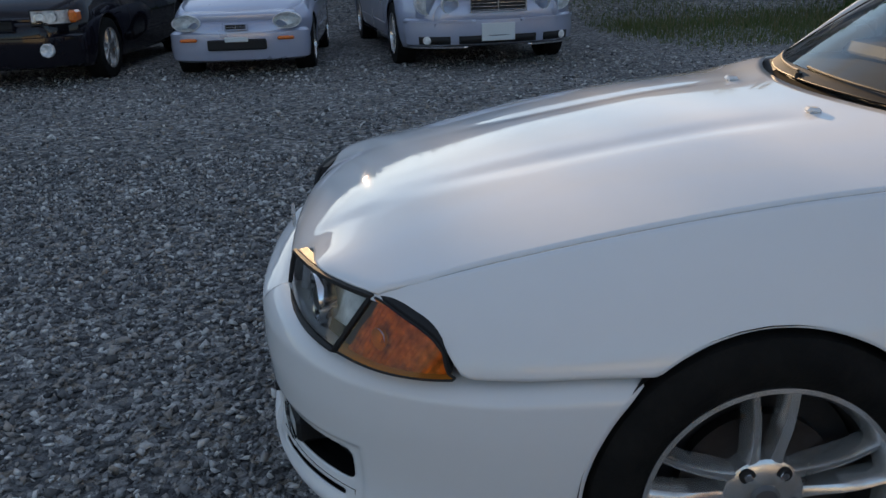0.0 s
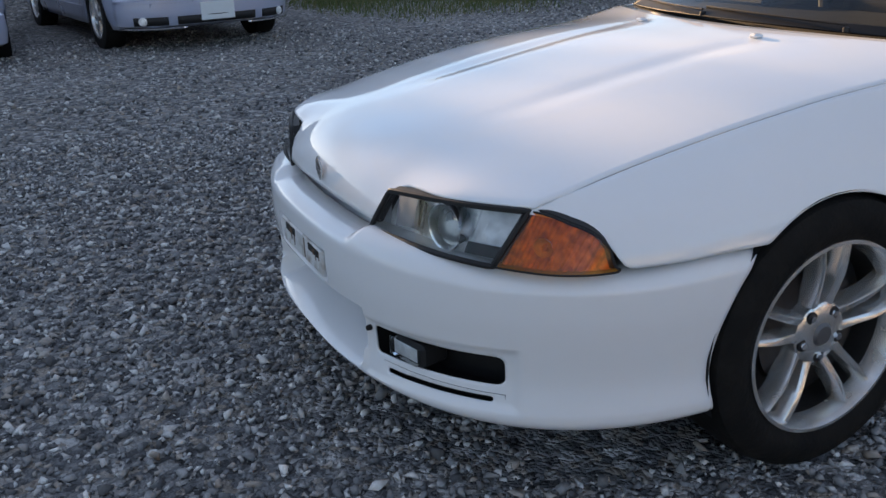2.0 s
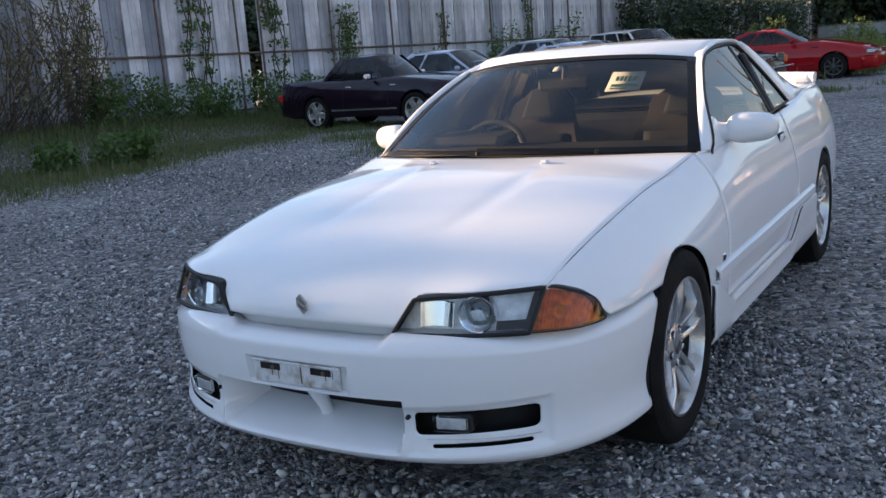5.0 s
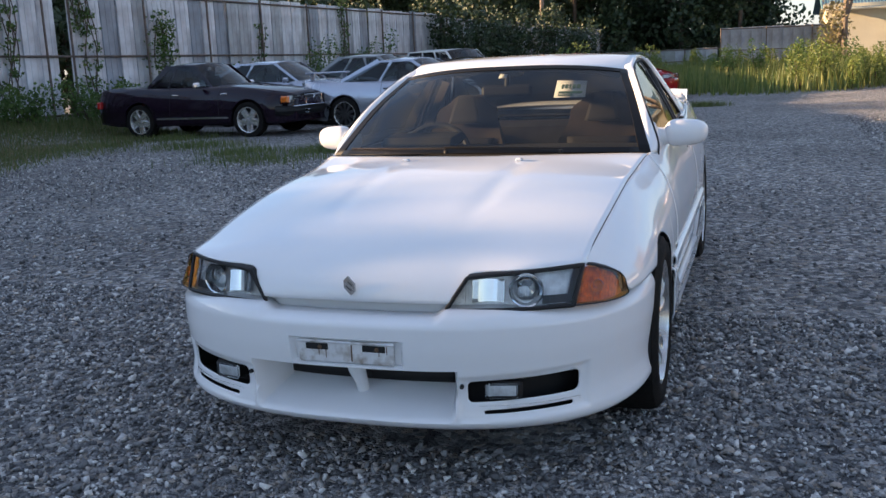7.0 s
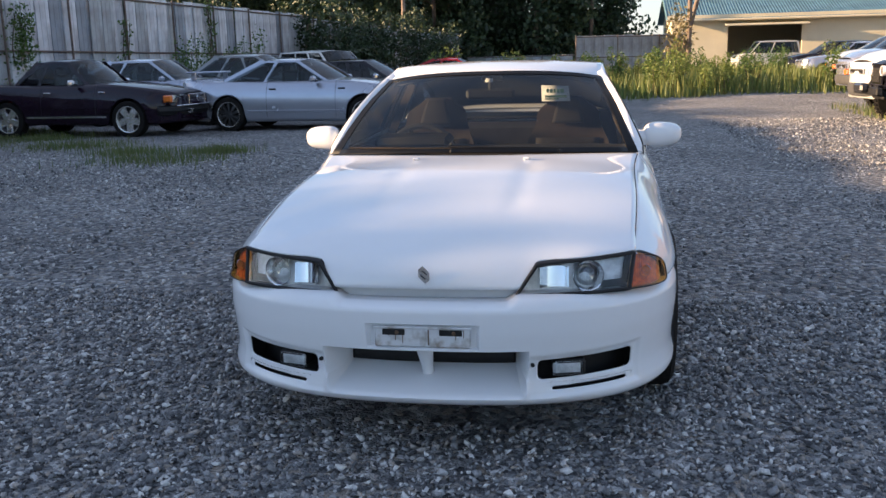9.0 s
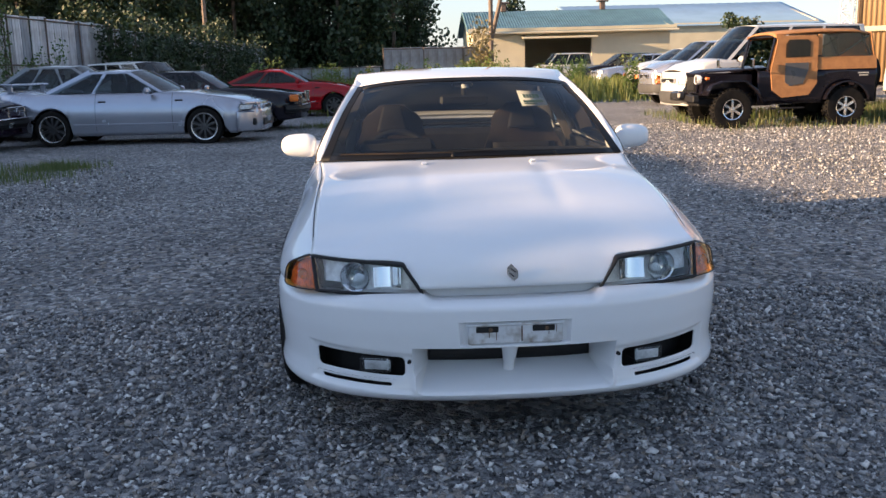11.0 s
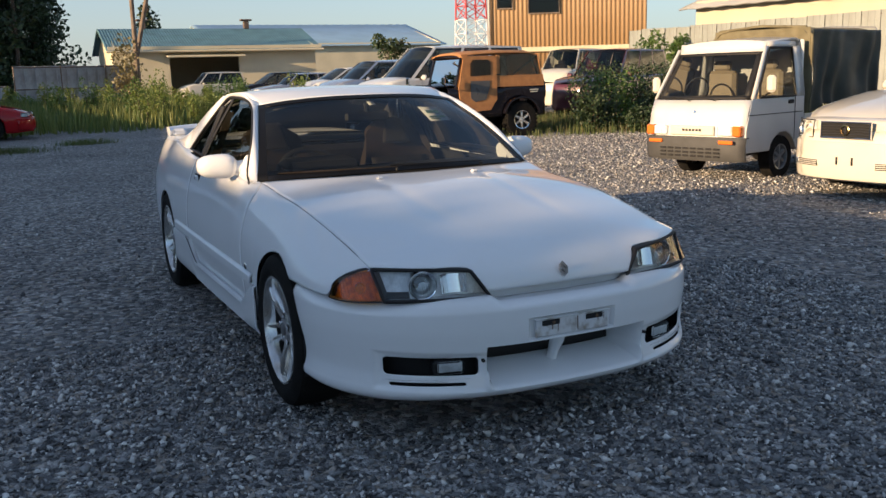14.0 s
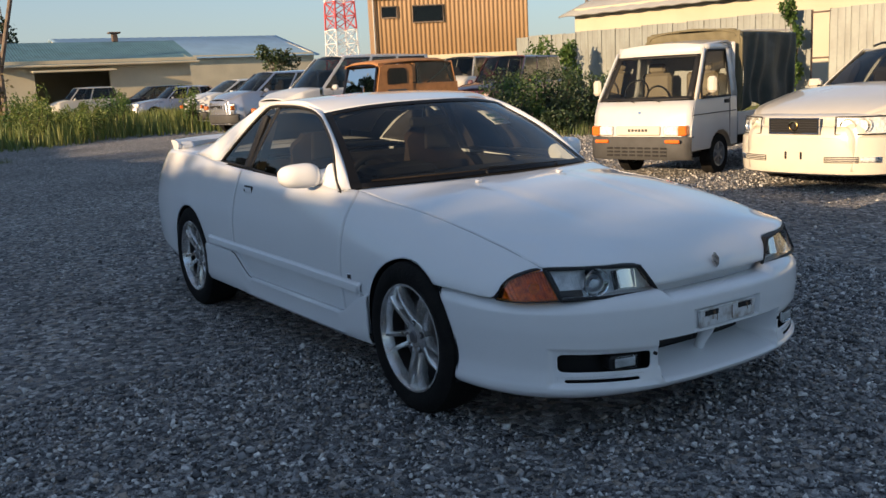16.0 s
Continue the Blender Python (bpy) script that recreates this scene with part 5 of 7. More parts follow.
    for y in (-.36, .36):
        g = Geo().box((xt + .35, y * W / .85, belt - .02), (.14, .46, .46), .05).box((xt + .40, y * W / .85, belt + .26), (.09, .24, .16), .04)
        part("seat", g, SEATD, car)
    return car, tz, sy


def wrap(fo, W, y, dep=0.0):
    """Plan of a rounded nose: x for each y, dep metres behind the skin."""
    y = np.asarray(y, float)
    a = np.arcsin(np.clip(np.abs(y) / (W * .995), 0, 1)**(1 / .75))
    return -.30 - (fo + .085 - .30) * np.cos(a)**.72 + dep * np.cos(a * .8), y - np.sign(y) * dep * np.sin(a * .8)


def wrap_strip(fo, W, ys, prof):
    """A skin round the nose: prof lists (z, depth)."""
    rows = []
    for z, d in prof:
        x, y = wrap(fo, W, ys, d)
        rows.append(np.stack([x, y, z + 0 * x], -1))
    return np.array(rows)


def front_face(car, paint, fo, W, lamps, grille, bumper, plate=True, bar_mat=None, nose=None):
    """Lamps, grille and bumper on a car's nose. lamps: y, z, half width, half height, round?"""
    for y, z, hy, hz, rnd, x in lamps:
        for s in (-1, 1):
            if rnd:
                mm = pose(x, s * y, z, 0, -90, 0) @ Matrix.Diagonal((hz / hy, 1, 1, 1))
                b = part("headlamp", Geo().lathe([(.001, .0), (hy * .6, .005), (hy * .95, .03), (hy, .045), (hy * 1.06, .05), (hy * 1.1, .03), (hy * 1.1, -.06)], mm, 28), FLUTE, car)
                o = part("lens", Geo().lathe([(.001, .062), (hy * .6, .056), (hy * .98, .044)], mm, 28), LENS, b)
            else:
                ys = s * np.linspace(y - hy, min(y + hy, W * .93), 16)
                b = part("headlamp", Geo().grid(wrap_strip(fo, W, ys, [(z - hz, .012), (z - hz * .9, .04), (z + hz * .9, .05), (z + hz, .026)])), FLUTE, car)
                for k in (4, 9):
                    xx, yy = wrap(fo, W, ys[k], .05)
                    part("reflector_bowl", Geo().lathe([(.001, -.01), (hz * .5, -.004), (hz * .8, .012), (hz * .86, .02)], pose(float(xx), float(yy), z, 0, -90, -s * 18), 20), BOWL, b)
                Q = wrap_strip(fo, W, ys, [(z - hz, .008), (z, .010), (z + hz, .024)])
                part("rim", Geo().tube([*Q[0], *Q[1:, -1], *Q[-1][::-1], Q[1, 0], Q[0, 0]], .006, 5), DARK, b)
                o = part("lens", Geo().grid(Q), LENS, b)
            o.visible_shadow = False
    if grille:
        x, z, hy, hz, n, frame_m = grille
        gr = part("grille", Geo().box((x + .01, 0, z), (.03, hy * 2, hz * 2), .01), DARK, car)
        g = Geo()
        for k in range(n):
            zz = z - hz + (k + .5) * 2 * hz / n
            g.box((x - .008, 0, zz), (.012, hy * 1.94, .006), .002)
        g.box((x - .010, 0, z), (.012, .012, hz * 2), .003)
        part("grille_bars", g, bar_mat or CHROME, gr)
        g = Geo()
        for s in (-1, 1):
            g.box((x - .005, 0, z + s * hz), (.03, hy * 2 + .02, .012), .005).box((x - .005, s * hy, z), (.03, .014, hz * 2), .005)
        part("grille_surround", g, frame_m, gr)
    if bumper:
        z0, z1, out, m_b = bumper
        ys = W * .985 * np.sin(np.linspace(-1, 1, 41) * math.pi / 2)
        ys = ys[np.abs(ys) < W * .968]
        P = wrap_strip(fo, W, ys, [(z1 + .012, .05), (z1, .020), (z1 - .02, .004 - out * .3), ((z0 + z1) / 2, -out * .4), (z0 + .05, .0), (z0 + .02, .010), (z0, .05)])
        b = part("bumper", Geo().grid(P), m_b, car, thick=.012)
        yt = ys[np.abs(ys) < W * .90]
        zt = z1 + .16 if nose is None else nose
        P = wrap_strip(fo, W, yt, [(z1, .045), (zt - .015, .058), (zt, .075)])
        top = P[-1].copy()
        top[:, 0] += .22
        top[:, 1] *= .90
        top[:, 2] += .035
        part("nose_skin", Geo().grid(np.array([*P, top])), paint, car, thick=.008)
        if plate:
            part("number_plate", Geo().box((-fo - out - .062, 0, (z0 + z1) / 2 + .0), (.012, .33, .165), .004), PLATEW, b, "blank number plate")
    return car


# grey two-door coupe with dark mesh wheels
c, tz_, sy_ = saloon("silver_coupe", "silver two-door coupe with dark mesh wheels on gravel", at(13.53, 3.57, -0.10, -1), SILVER, .86, 2.72, 1.03, .86, .32, .66, .92, .90, .98, 1.33, .62, 1.30, 2.10, 2.86, posts=(.60,), low=.19,
                     style=dict(rim=GUNM, ring=ALLOY, spokes=10, rim_r=.235, glass=GLASS, doors=(.55, 1.92)))
front_face(c, SILVER, .86, .86, [(.60, .635, .20, .045, False, -.80)], (-.93, .625, .26, .035, 2, SILVER), (.20, .56, .03, SILVER), plate=False, bar_mat=DARK)
part("intercooler_mouth", Geo().box((-.93, 0, .36), (.05, .72, .14), .02), DARK, c)
for s in (-1, 1):
    part("bumper_duct", Geo().box((-.83, s * .56, .37), (.08, .20, .12), .02), DARK, c)
    part("wing_post", Geo().box((3.52, s * .62, 1.04), (.10, .04, .14), .012), SILVER, c)
part("rear_wing", Geo().box((3.54, 0, 1.11), (.22, 1.40, .035), .014), SILVER, c, "silver rear wing")

# dark roadster with hardtop
c, tz_, sy_ = saloon("dark_roadster", "dark plum hardtop roadster with chrome trim", at(12.58, 7.70, -0.05, -1), PLUM, .86, 2.455, 1.05, .86, .33, .73, .95, .93, .96, 1.40, .70, 1.20, 1.90, 2.32, posts=(.68,), low=.24,
                     style=dict(rim=ALLOY, spokes=5, fat=1.7, rim_r=.235, chrome=True, glass=GLASS, doors=(.62, 1.72)))
front_face(c, PLUM, .86, .86, [(.56, .68, .17, .065, False, -.87)], (-.92, .66, .30, .085, 4, CHROME), (.38, .55, .09, DARK), plate=False)
for s in (-1, 1):
    part("amber_corner_lamp", Geo().box((-.78, s * .79, .68), (.16, .09, .12), .02), ORANGE, c)
    part("fog_light", Geo().box((-1.02, s * .42, .46), (.05, .14, .07), .012), LENS, c)
    part("tail_lamp", Geo().box((3.44, s * .66, .66), (.10, .34, .14), .02), REDL, c)
part("star_badge", Geo().lathe([(.050, -.004), (.058, 0), (.050, .004), (.044, 0)], pose(-.955, 0, .665, 0, 90, 0), 24), CHROME, c)
part("chrome_strip", Geo().box((-.98, 0, .56), (.06, 1.62, .02), .008), CHROME, c)

# silver car with rear wing behind the roadster
c, _, _ = saloon("silver_hatch", "silver sports car with raised rear wing", at(15.6, 7.56, -0.02, -1), SILVER, .9, 2.55, 1.0, .85, .31, .66, .95, .93, 1.02, 1.40, .62, 1.28, 2.3, 3.05, posts=(.6,), style=dict(doors=(.6, 1.8)))
for s in (-1, 1):
    part("wing_post", Geo().box((3.45, s * .6, 1.10), (.10, .04, .16), .012), SILVER, c)
part("rear_wing", Geo().box((3.47, 0, 1.19), (.24, 1.42, .04), .014), SILVER, c)
# olive-grey saloon behind the silver coupe
c, _, _ = saloon("grey_saloon", "dull grey saloon car", at(17.2, 5.76, -0.02, -1), GREYP, .9, 2.65, 1.05, .86, .31, .68, .98, .96, 1.05, 1.47, .58, 1.30, 2.35, 3.0, posts=(.36, .7), style=dict(doors=(.5, 1.5)))
# black saloon with upright grille
c, _, _ = saloon("black_saloon", "black saloon with upright chrome grille", at(16.5, 3.1, -0.05, -1), BLACKP, .84, 2.80, 1.1, .89, .315, .72, .90, .88, .92, 1.29, .66, 1.28, 2.35, 2.98, posts=(.38, .74), low=.23, style=dict(chrome=True, doors=(.55, 1.55)))
front_face(c, BLACKP, .84, .89, [(.58, .68, .17, .075, False, -.85)], (-.91, .70, .24, .11, 5, CHROME), (.36, .54, .09, DARK), plate=False)
for s in (-1, 1):
    part("amber_corner_lamp", Geo().box((-.76, s * .82, .68), (.18, .10, .14), .02), ORANGE, c)
part("chrome_strip", Geo().box((-.95, 0, .55), (.06, 1.66, .025), .008), CHROME, c)
# long white estate van
c, _, _ = saloon("white_wagon", "long white passenger van", at(22.3, 6.0, -0.55, -.85), VANW, .85, 2.5, .9, .86, .34, .80, 1.0, .98, 1.0, 1.60, .55, 1.28, 3.2, 3.32, posts=(.30, .62), low=.27, style=dict(rim=GUNM, doors=(.6, 1.9), cat="van"))
front_face(c, VANW, .85, .88, [(.62, .80, .14, .08, False, -.86)], (-.92, .78, .36, .06, 3, VANW), (.36, .58, .06, GREYP), plate=False)
# red coupe
c, _, _ = saloon("red_coupe", "red two-door coupe standing in tall weeds", at(22.1, 1.90, -0.02, -1), REDP, .96, 2.525, 1.0, .865, .31, .58, .92, .90, 1.0, 1.29, .62, 1.32, 2.05, 2.85, posts=(.62,), low=.19, style=dict(rim=GUNM, spokes=8, rim_r=.215, doors=(.55, 1.85)))
front_face(c, REDP, .96, .865, [(.60, .62, .18, .045, False, -.84)], None, (.24, .50, .03, REDP), plate=False)

# row across the lot: executive saloon, tiny roadster, dark hatchback
c, tz_, sy_ = saloon("silver_saloon", "silver-blue saloon with four oval headlamps", at(.32, 7.80, 0.15, -1), LILAC, .85, 2.83, 1.1, .895, .315, .66, .98, .95, 1.02, 1.43, .62, 1.30, 2.45, 3.1, posts=(.38, .74), low=.22,
                     style=dict(doors=(.5, 1.55)))
front_face(c, LILAC, .85, .895, [(.655, .645, .105, .10, True, -.745), (.455, .630, .078, .075, True, -.845)], (-.95, .655, .27, .095, 6, CHROME), (.24, .50, .03, LILAC), nose=.70)
part("lower_intake", Geo().grid(wrap_strip(.85, .895, np.linspace(-.38, .38, 20), [(.265, -.004), (.34, -.014)])), DARK, c, thick=.006)
part("star_badge", Geo().lathe([(.024, -.002), (.028, 0), (.024, .002)], pose(-.80, 0, .80, 0, 80, 0), 20), CHROME, c)
for s in (-1, 1):
    ys = s * np.linspace(.22, .855, 16)
    part("rubbing_strip", Geo().grid(wrap_strip(.85, .895, ys, [(.492, .004), (.488, -.018), (.462, -.018), (.458, .004)])), LILAC, c, thick=.004)
    part("side_intake", Geo().grid(wrap_strip(.85, .895, s * np.linspace(.46, .74, 10), [(.265, -.004), (.34, -.010)])), DARK, c, thick=.006)
    xx, yy = wrap(.85, .895, np.array(s * .67), -.012)
    part("fog_light", Geo().lathe([(.0005, .012), (.03, .010), (.04, .0), (.042, -.02)], pose(float(xx), float(yy), .305, 0, -90, -s * 30), 20), FLUTE, c)
    part("chrome_lip", Geo().grid(wrap_strip(.85, .895, s * np.linspace(.30, .84, 14), [(.246, .0), (.242, -.008), (.230, -.008), (.226, .0)])), CHROME, c, thick=.003)

c, tz_, sy_ = saloon("tiny_roadster", "tiny silver-lilac two-seat roadster", at(-2.03, 7.62, 0.0, -1), LILAC, .62, 2.06, .60, .695, .27, .545, .80, .78, .82, 1.17, .62, 1.05, 1.55, 1.85, posts=(), low=.17, style=dict(doors=(.6, 1.55)))
front_face(c, LILAC, .62, .695, [(.475, .540, .125, .070, True, -.615)], (-.73, .50, .10, .026, 1, LILAC), (.17, .455, .035, LILAC), plate=False)
part("mouth", Geo().box((-.735, 0, .335), (.03, .56, .10), .03), DARK, c)
part("number_plate", Geo().box((-.752, 0, .385), (.012, .22, .045), .004), PLATEW, c, "blank plate strip")
for s in (-1, 1):
    part("turn_signal", Geo().box((-.70, s * .46, .385), (.03, .16, .035), .012), ORANGE, c)

c, tz_, sy_ = saloon("dark_hatchback", "black hatchback with round fog lamps", at(-4.2, 7.55, -0.08, -1), BLACKP, .82, 2.42, .7, .84, .30, .62, .96, .94, .98, 1.42, .60, 1.22, 2.7, 2.95, posts=(.55,), low=.18, style=dict(doors=(.6, 1.7)))
front_face(c, BLACKP, .82, .84, [(.60, .66, .15, .065, False, -.78)], (-.89, .60, .30, .05, 2, BLACKP), (.20, .50, .04, BLACKP), plate=False, bar_mat=DARK)
for s in (-1, 1):
    part("amber_corner_lamp", Geo().box((-.66, s * .775, .66), (.14, .08, .11), .02), ORANGE, c)
    part("fog_lamp", Geo().lathe([(.001, .02), (.04, .03), (.055, .045), (.062, .04), (.062, 0)], pose(-.835, s * .56, .37, 0, -90, 0), 24), FLUTE, c)
part("grille_badge", Geo().box((-.925, .0, .615), (.012, .14, .03), .004), CHROME, c)

# cream estate beside the little truck
c, tz_, sy_ = saloon("cream_estate", "pearl-white estate car with dark chrome grille", at(2.81, -6.53, -0.05, 1), CREAM, .92, 2.78, 1.1, .88, .32, .66, 1.0, .98, 1.0, 1.44, .58, 1.28, 3.4, 3.75, posts=(.30, .62), low=.19,
                     style=dict(doors=(.5, 1.55), glass=GLASS, spokes=10, rim=CHROME))
front_face(c, CREAM, .92, .88, [(.62, .665, .205, .085, False, -.885)], (-1.01, .665, .27, .075, 6, CHROME), (.17, .565, .03, CREAM), plate=False, bar_mat=GUNM, nose=.755)
part("emblem_ring", Geo().lathe([(.042, -.005), (.052, 0), (.042, .005), (.036, 0)], pose(-1.03, 0, .665, 0, 90, 0), 24), mat("gold_chrome", (.6, .42, .16), .2, metal=1), c)
for s in (-1, 1):
    ys = s * np.linspace(.32, .62, 10)
    gr = part("bumper_grille", Geo().grid(wrap_strip(.92, .88, ys, [(.305, -.012), (.365, -.016)])), DARK, c, thick=.006)
    for k in range(3):
        part("grille_bar", Geo().grid(wrap_strip(.92, .88, ys, [(.314 + .018 * k, -.024), (.322 + .018 * k, -.024)])), CREAM, gr, thick=.006)
    ys = s * np.linspace(.63, .77, 8)
    fl = part("fog_lamp", Geo().grid(wrap_strip(.92, .88, ys, [(.308, -.012), (.362, -.014)])), FLUTE, c, thick=.006)
    part("lens", Geo().grid(wrap_strip(.92, .88, ys, [(.306, -.020), (.364, -.022)])), LENS, fl)
    part("tow_slot", Geo().box((-1.018, s * .085, .37), (.012, .022, .075), .004), DARK, c)
    part("roof_bar", Geo().tube([(1.5, s * .55, 1.44), (1.7, s * .55, 1.475), (3.0, s * .55, 1.47), (3.2, s * .55, 1.43)], .014, 8), DARK, c)

# far cars and vans
c, _, _ = saloon("grey_estate", "silver tall estate car among weeds", at(42.2, -10.6, -.10, 1), SILVER, .9, 2.65, .95, .87, .34, .78, 1.05, 1.03, 1.05, 1.62, .62, 1.30, 3.1, 3.5, posts=(.34, .66), low=.26, style=dict(doors=(.5, 1.5)))
front_face(c, SILVER, .9, .87, [(.6, .80, .16, .08, False, -.88)], (-.95, .76, .34, .05, 2, SILVER), (.30, .55, .04, SILVER), plate=False)
c, _, _ = saloon("dark_minivan", "dark blue minivan among weeds", at(45.6, -10.5, -.10, 1), BLACKP, .85, 2.75, .95, .86, .33, .86, 1.12, 1.10, 1.12, 1.72, .35, 1.30, 3.5, 3.65, posts=(.34, .66), low=.25, style=dict(doors=(.5, 1.5), cat="van"))
c, _, _ = saloon("cream_van", "small cream van far off", at(49.5, -8.2, -.1, 1), CREAM, .7, 2.3, .7, .73, .28, .95, 1.2, 1.18, 1.2, 1.85, .15, .75, 2.85, 2.95, posts=(.4,), low=.25, style=dict(cat="van"))
for x, y, pt, h, nm, lb in ((16.0, -6.35, VANW, 1.94, "white_van", "white van with dark windows beside the off-road car"), (23.0, -7.75, SILVER, 1.78, "silver_van", "silver-grey minibus in a row"), (28.3, -8.75, VANW, 1.66, "white_van", "white van in a row")):
    c, _, _ = saloon(nm, lb, at(x, y, -.12, 1), pt, .75, 2.5, 1.0, .84, .32, 1.0, 1.22, 1.18, 1.2, h, .05, .80, 3.3, 3.45, posts=(.32, .64), low=.28, style=dict(cat="van", glass=DGLASS, doors=(.4, 1.3), lower=None))
    front_face(c, pt, .75, .84, [(.60, .82, .15, .08, False, -.78)], (-.83, .82, .34, .05, 2, pt), (.34, .60, .06, BUMPG), plate=False)
    for s in (-1, 1):
        part("amber_corner_lamp", Geo().box((-.72, s * .79, .80), (.12, .07, .12), .02), ORANGE, c)
c, _, _ = saloon("maroon_wagon", "dark maroon wagon behind weeds", at(17.2, -12.56, -.5, 1), MAROON, .85, 2.75, .95, .86, .33, .95, 1.15, 1.12, 1.15, 1.86, .35, 1.05, 3.5, 3.65, posts=(.34, .66), low=.25, style=dict(doors=(.5, 1.5), cat="van"))
c, _, _ = saloon("cream_van", "small cream van behind weeds", at(21.2, -14.07, -.5, 1), CREAM, .7, 2.3, .7, .75, .28, .95, 1.35, 1.32, 1.35, 2.0, .15, .6, 2.85, 2.95, posts=(.4,), low=.25, style=dict(cat="van"))


# little white truck with a canvas back
def little_truck():
    t = thing("mini_truck", "small white cab-over truck with canvas cover", "truck", at(4.97, -6.02, -.25, 1) @ Matrix.Scale(.94, 4))
    W, f = .70, .62                                # half width; nose ahead of the axle
    u = np.linspace(-1, 1, 17)
    # front panel leans back into the windscreen
    prof = [(-f + .02, .30), (-f, .42), (-f, .62), (-f + .03, .82), (-f + .10, .98)]
    rows = [[(x + .06 * abs(v)**3, v * W * .99, z) for v in u] for x, z in prof]
    part("front_panel", Geo().grid(np.array(rows)), VANW, t, thick=.012)
    a = [[(-f + .11 + .09 * abs(v)**2.5, v * W * .93, .99) for v in u], [(-f + .50 + .06 * abs(v)**2.5, v * W * .84, 1.54) for v in u]]
    A, B = np.array(a[0]), np.array(a[1])
    tt = np.linspace(0, 1, 6)[:, None, None]
    o = part("windscreen", Geo().grid(A + (B - A) * tt), GLASS, t)
    o.visible_shadow = False
    for (q0, q1) in ((0, .06), (.94, 1)):
        part("windscreen_seal", Geo().grid(A + (B - A) * np.linspace(q0, q1, 2)[:, None, None] + [-.006, 0, .003]), DARK, t, thick=.006)
    for q in (slice(0, 2), slice(15, 17)):
        part("windscreen_seal", Geo().grid((A + (B - A) * tt)[:, q] + [-.005, 0, .002]), DARK, t, thick=.006)
    rows = [[(-f + .49 + .06 * abs(v)**2.5, v * W * .85, 1.545 - .005 * v * v) for v in u], [(-f + .60, v * W * .87, 1.69 - .04 * v * v) for v in u], [(.62, v * W * .87, 1.73 - .03 * v * v) for v in u], [(.74, v * W * .87, 1.66) for v in u]]
    part("cab_roof", Geo().grid(np.array(rows)), VANW, t, thick=.02)
    part("cab_back", Geo().box((.72, 0, 1.0), (.04, W * 1.9, 1.36), .02), VANW, t)
    for s in (-1, 1):
        # door with window opening
        def sx(z):
            return np.interp(z, [.30, .62, .98, 1.62], [-f + .06, -f + .05, -f + .17, -f + .56])
        zs = np.linspace(.36, .99, 40)
        P = np.array([[(sx(z) + (.72 - sx(z)) * k, s * (W * (1 - .02 * max(0, z - .6))), z) for k in np.linspace(0, 1, 90)] for z in zs])
        c = (P[:-1, :-1] + P[1:, 1:]) / 2
        keep = np.hypot(c[..., 0] - .24, c[..., 2] - .26) > .315
        part("cab_side", Geo().grid(P, keep=keep), VANW, t, thick=.012)
        zs = np.linspace(.99, 1.60, 8)
        yv = lambda z: W * .99 - (z - .99) * .13
        o = part("door_window", Geo().grid(np.array([[(max(sx(z) + .08, -.30) + (.50 - max(sx(z) + .08, -.30)) * k, s * yv(z), z) for k in np.linspace(0, 1, 6)] for z in zs])), GLASS, t)
        o.visible_shadow = False
        part("front_pillar", Geo().grid(np.array([[(sx(z) + .02 + k, s * (yv(z) + .006), z) for k in (-.03, .06)] for z in zs])), VANW, t, thick=.02)
        zw = np.linspace(1.0, 1.58, 5)
        part("window_seal", Geo().tube([(max(float(sx(z)) + .08, -.30), s * (yv(z) + .012), z) for z in zw] + [(.50, s * (yv(z) + .012), z) for z in zw[::-1]] + [(max(float(sx(1.0)) + .08, -.30), s * (yv(1.0) + .012), 1.0)], .014, 5), DARK, t)
        part("rear_pillar", Geo().grid(np.array([[(k, s * (yv(z) + .006), z) for k in (.50, .73)] for z in zs])), VANW, t, thick=.02)
        part("door_top", Geo().grid(np.array([[(x, s * (yv(z) + .006), z) for x in np.linspace(-.02, .6, 5)] for z in (1.58, 1.66)])), VANW, t, thick=.02)
        part("door_gap", Geo().box((.50, s * (W + .001), .72), (.008, .006, .52), .001), DARK, t)
        part("body_line", Geo().box((.08, s * (W + .002), .80), (1.2, .008, .010), .002), BUMPG, t)
        part("door_handle", Geo().box((.40, s * (W + .004), .93), (.12, .016, .05), .006), DARK, t)
        mr = part("door_mirror", Geo().box((-.26, s * (W + .12), 1.16), (.07, .12, .20), .03), CREAM, t)
        part("mirror_arm", Geo().tube([(-.26, s * (W + .10), 1.06), (-.22, s * (W - .01), 1.00)], .012, 6), DARK, mr)
        lamp = part("headlamp", Geo().box((-f - .005, s * .46, .62), (.05, .19, .115), .012), FLUTE, t)
        o = part("lens", Geo().box((-f - .032, s * .46, .62), (.012, .185, .11), .006), LENS, lamp)
        o.visible_shadow = False
        part("turn_signal", Geo().box((-f + .015, s * .615, .62), (.10, .115, .125), .015), ORANGE, t)
        part("amber_lamp", Geo().box((-f - .062, s * .50, .49), (.03, .20, .045), .01), ORANGE, t)
        for x in (.24, 2.0):
            bg_wheel(t, x, s * (W - .02), .265, .15, .155, GREYP, 6)
        # cargo bed side
        part("bed_side", Geo().box((1.66, s * (W - .01), .62), (1.84, .03, .30), .008), VANW, t)
    bm = part("front_bumper", Geo().grid(np.array([[(-f - o + .10 * abs(v)**4, v * (W + .01), z) for v in u] for z, o in ((.545, .0), (.54, .05), (.45, .065), (.30, .06), (.255, .03), (.25, -.02))])), BUMPG, t, "grey plastic bumper", thick=.015)
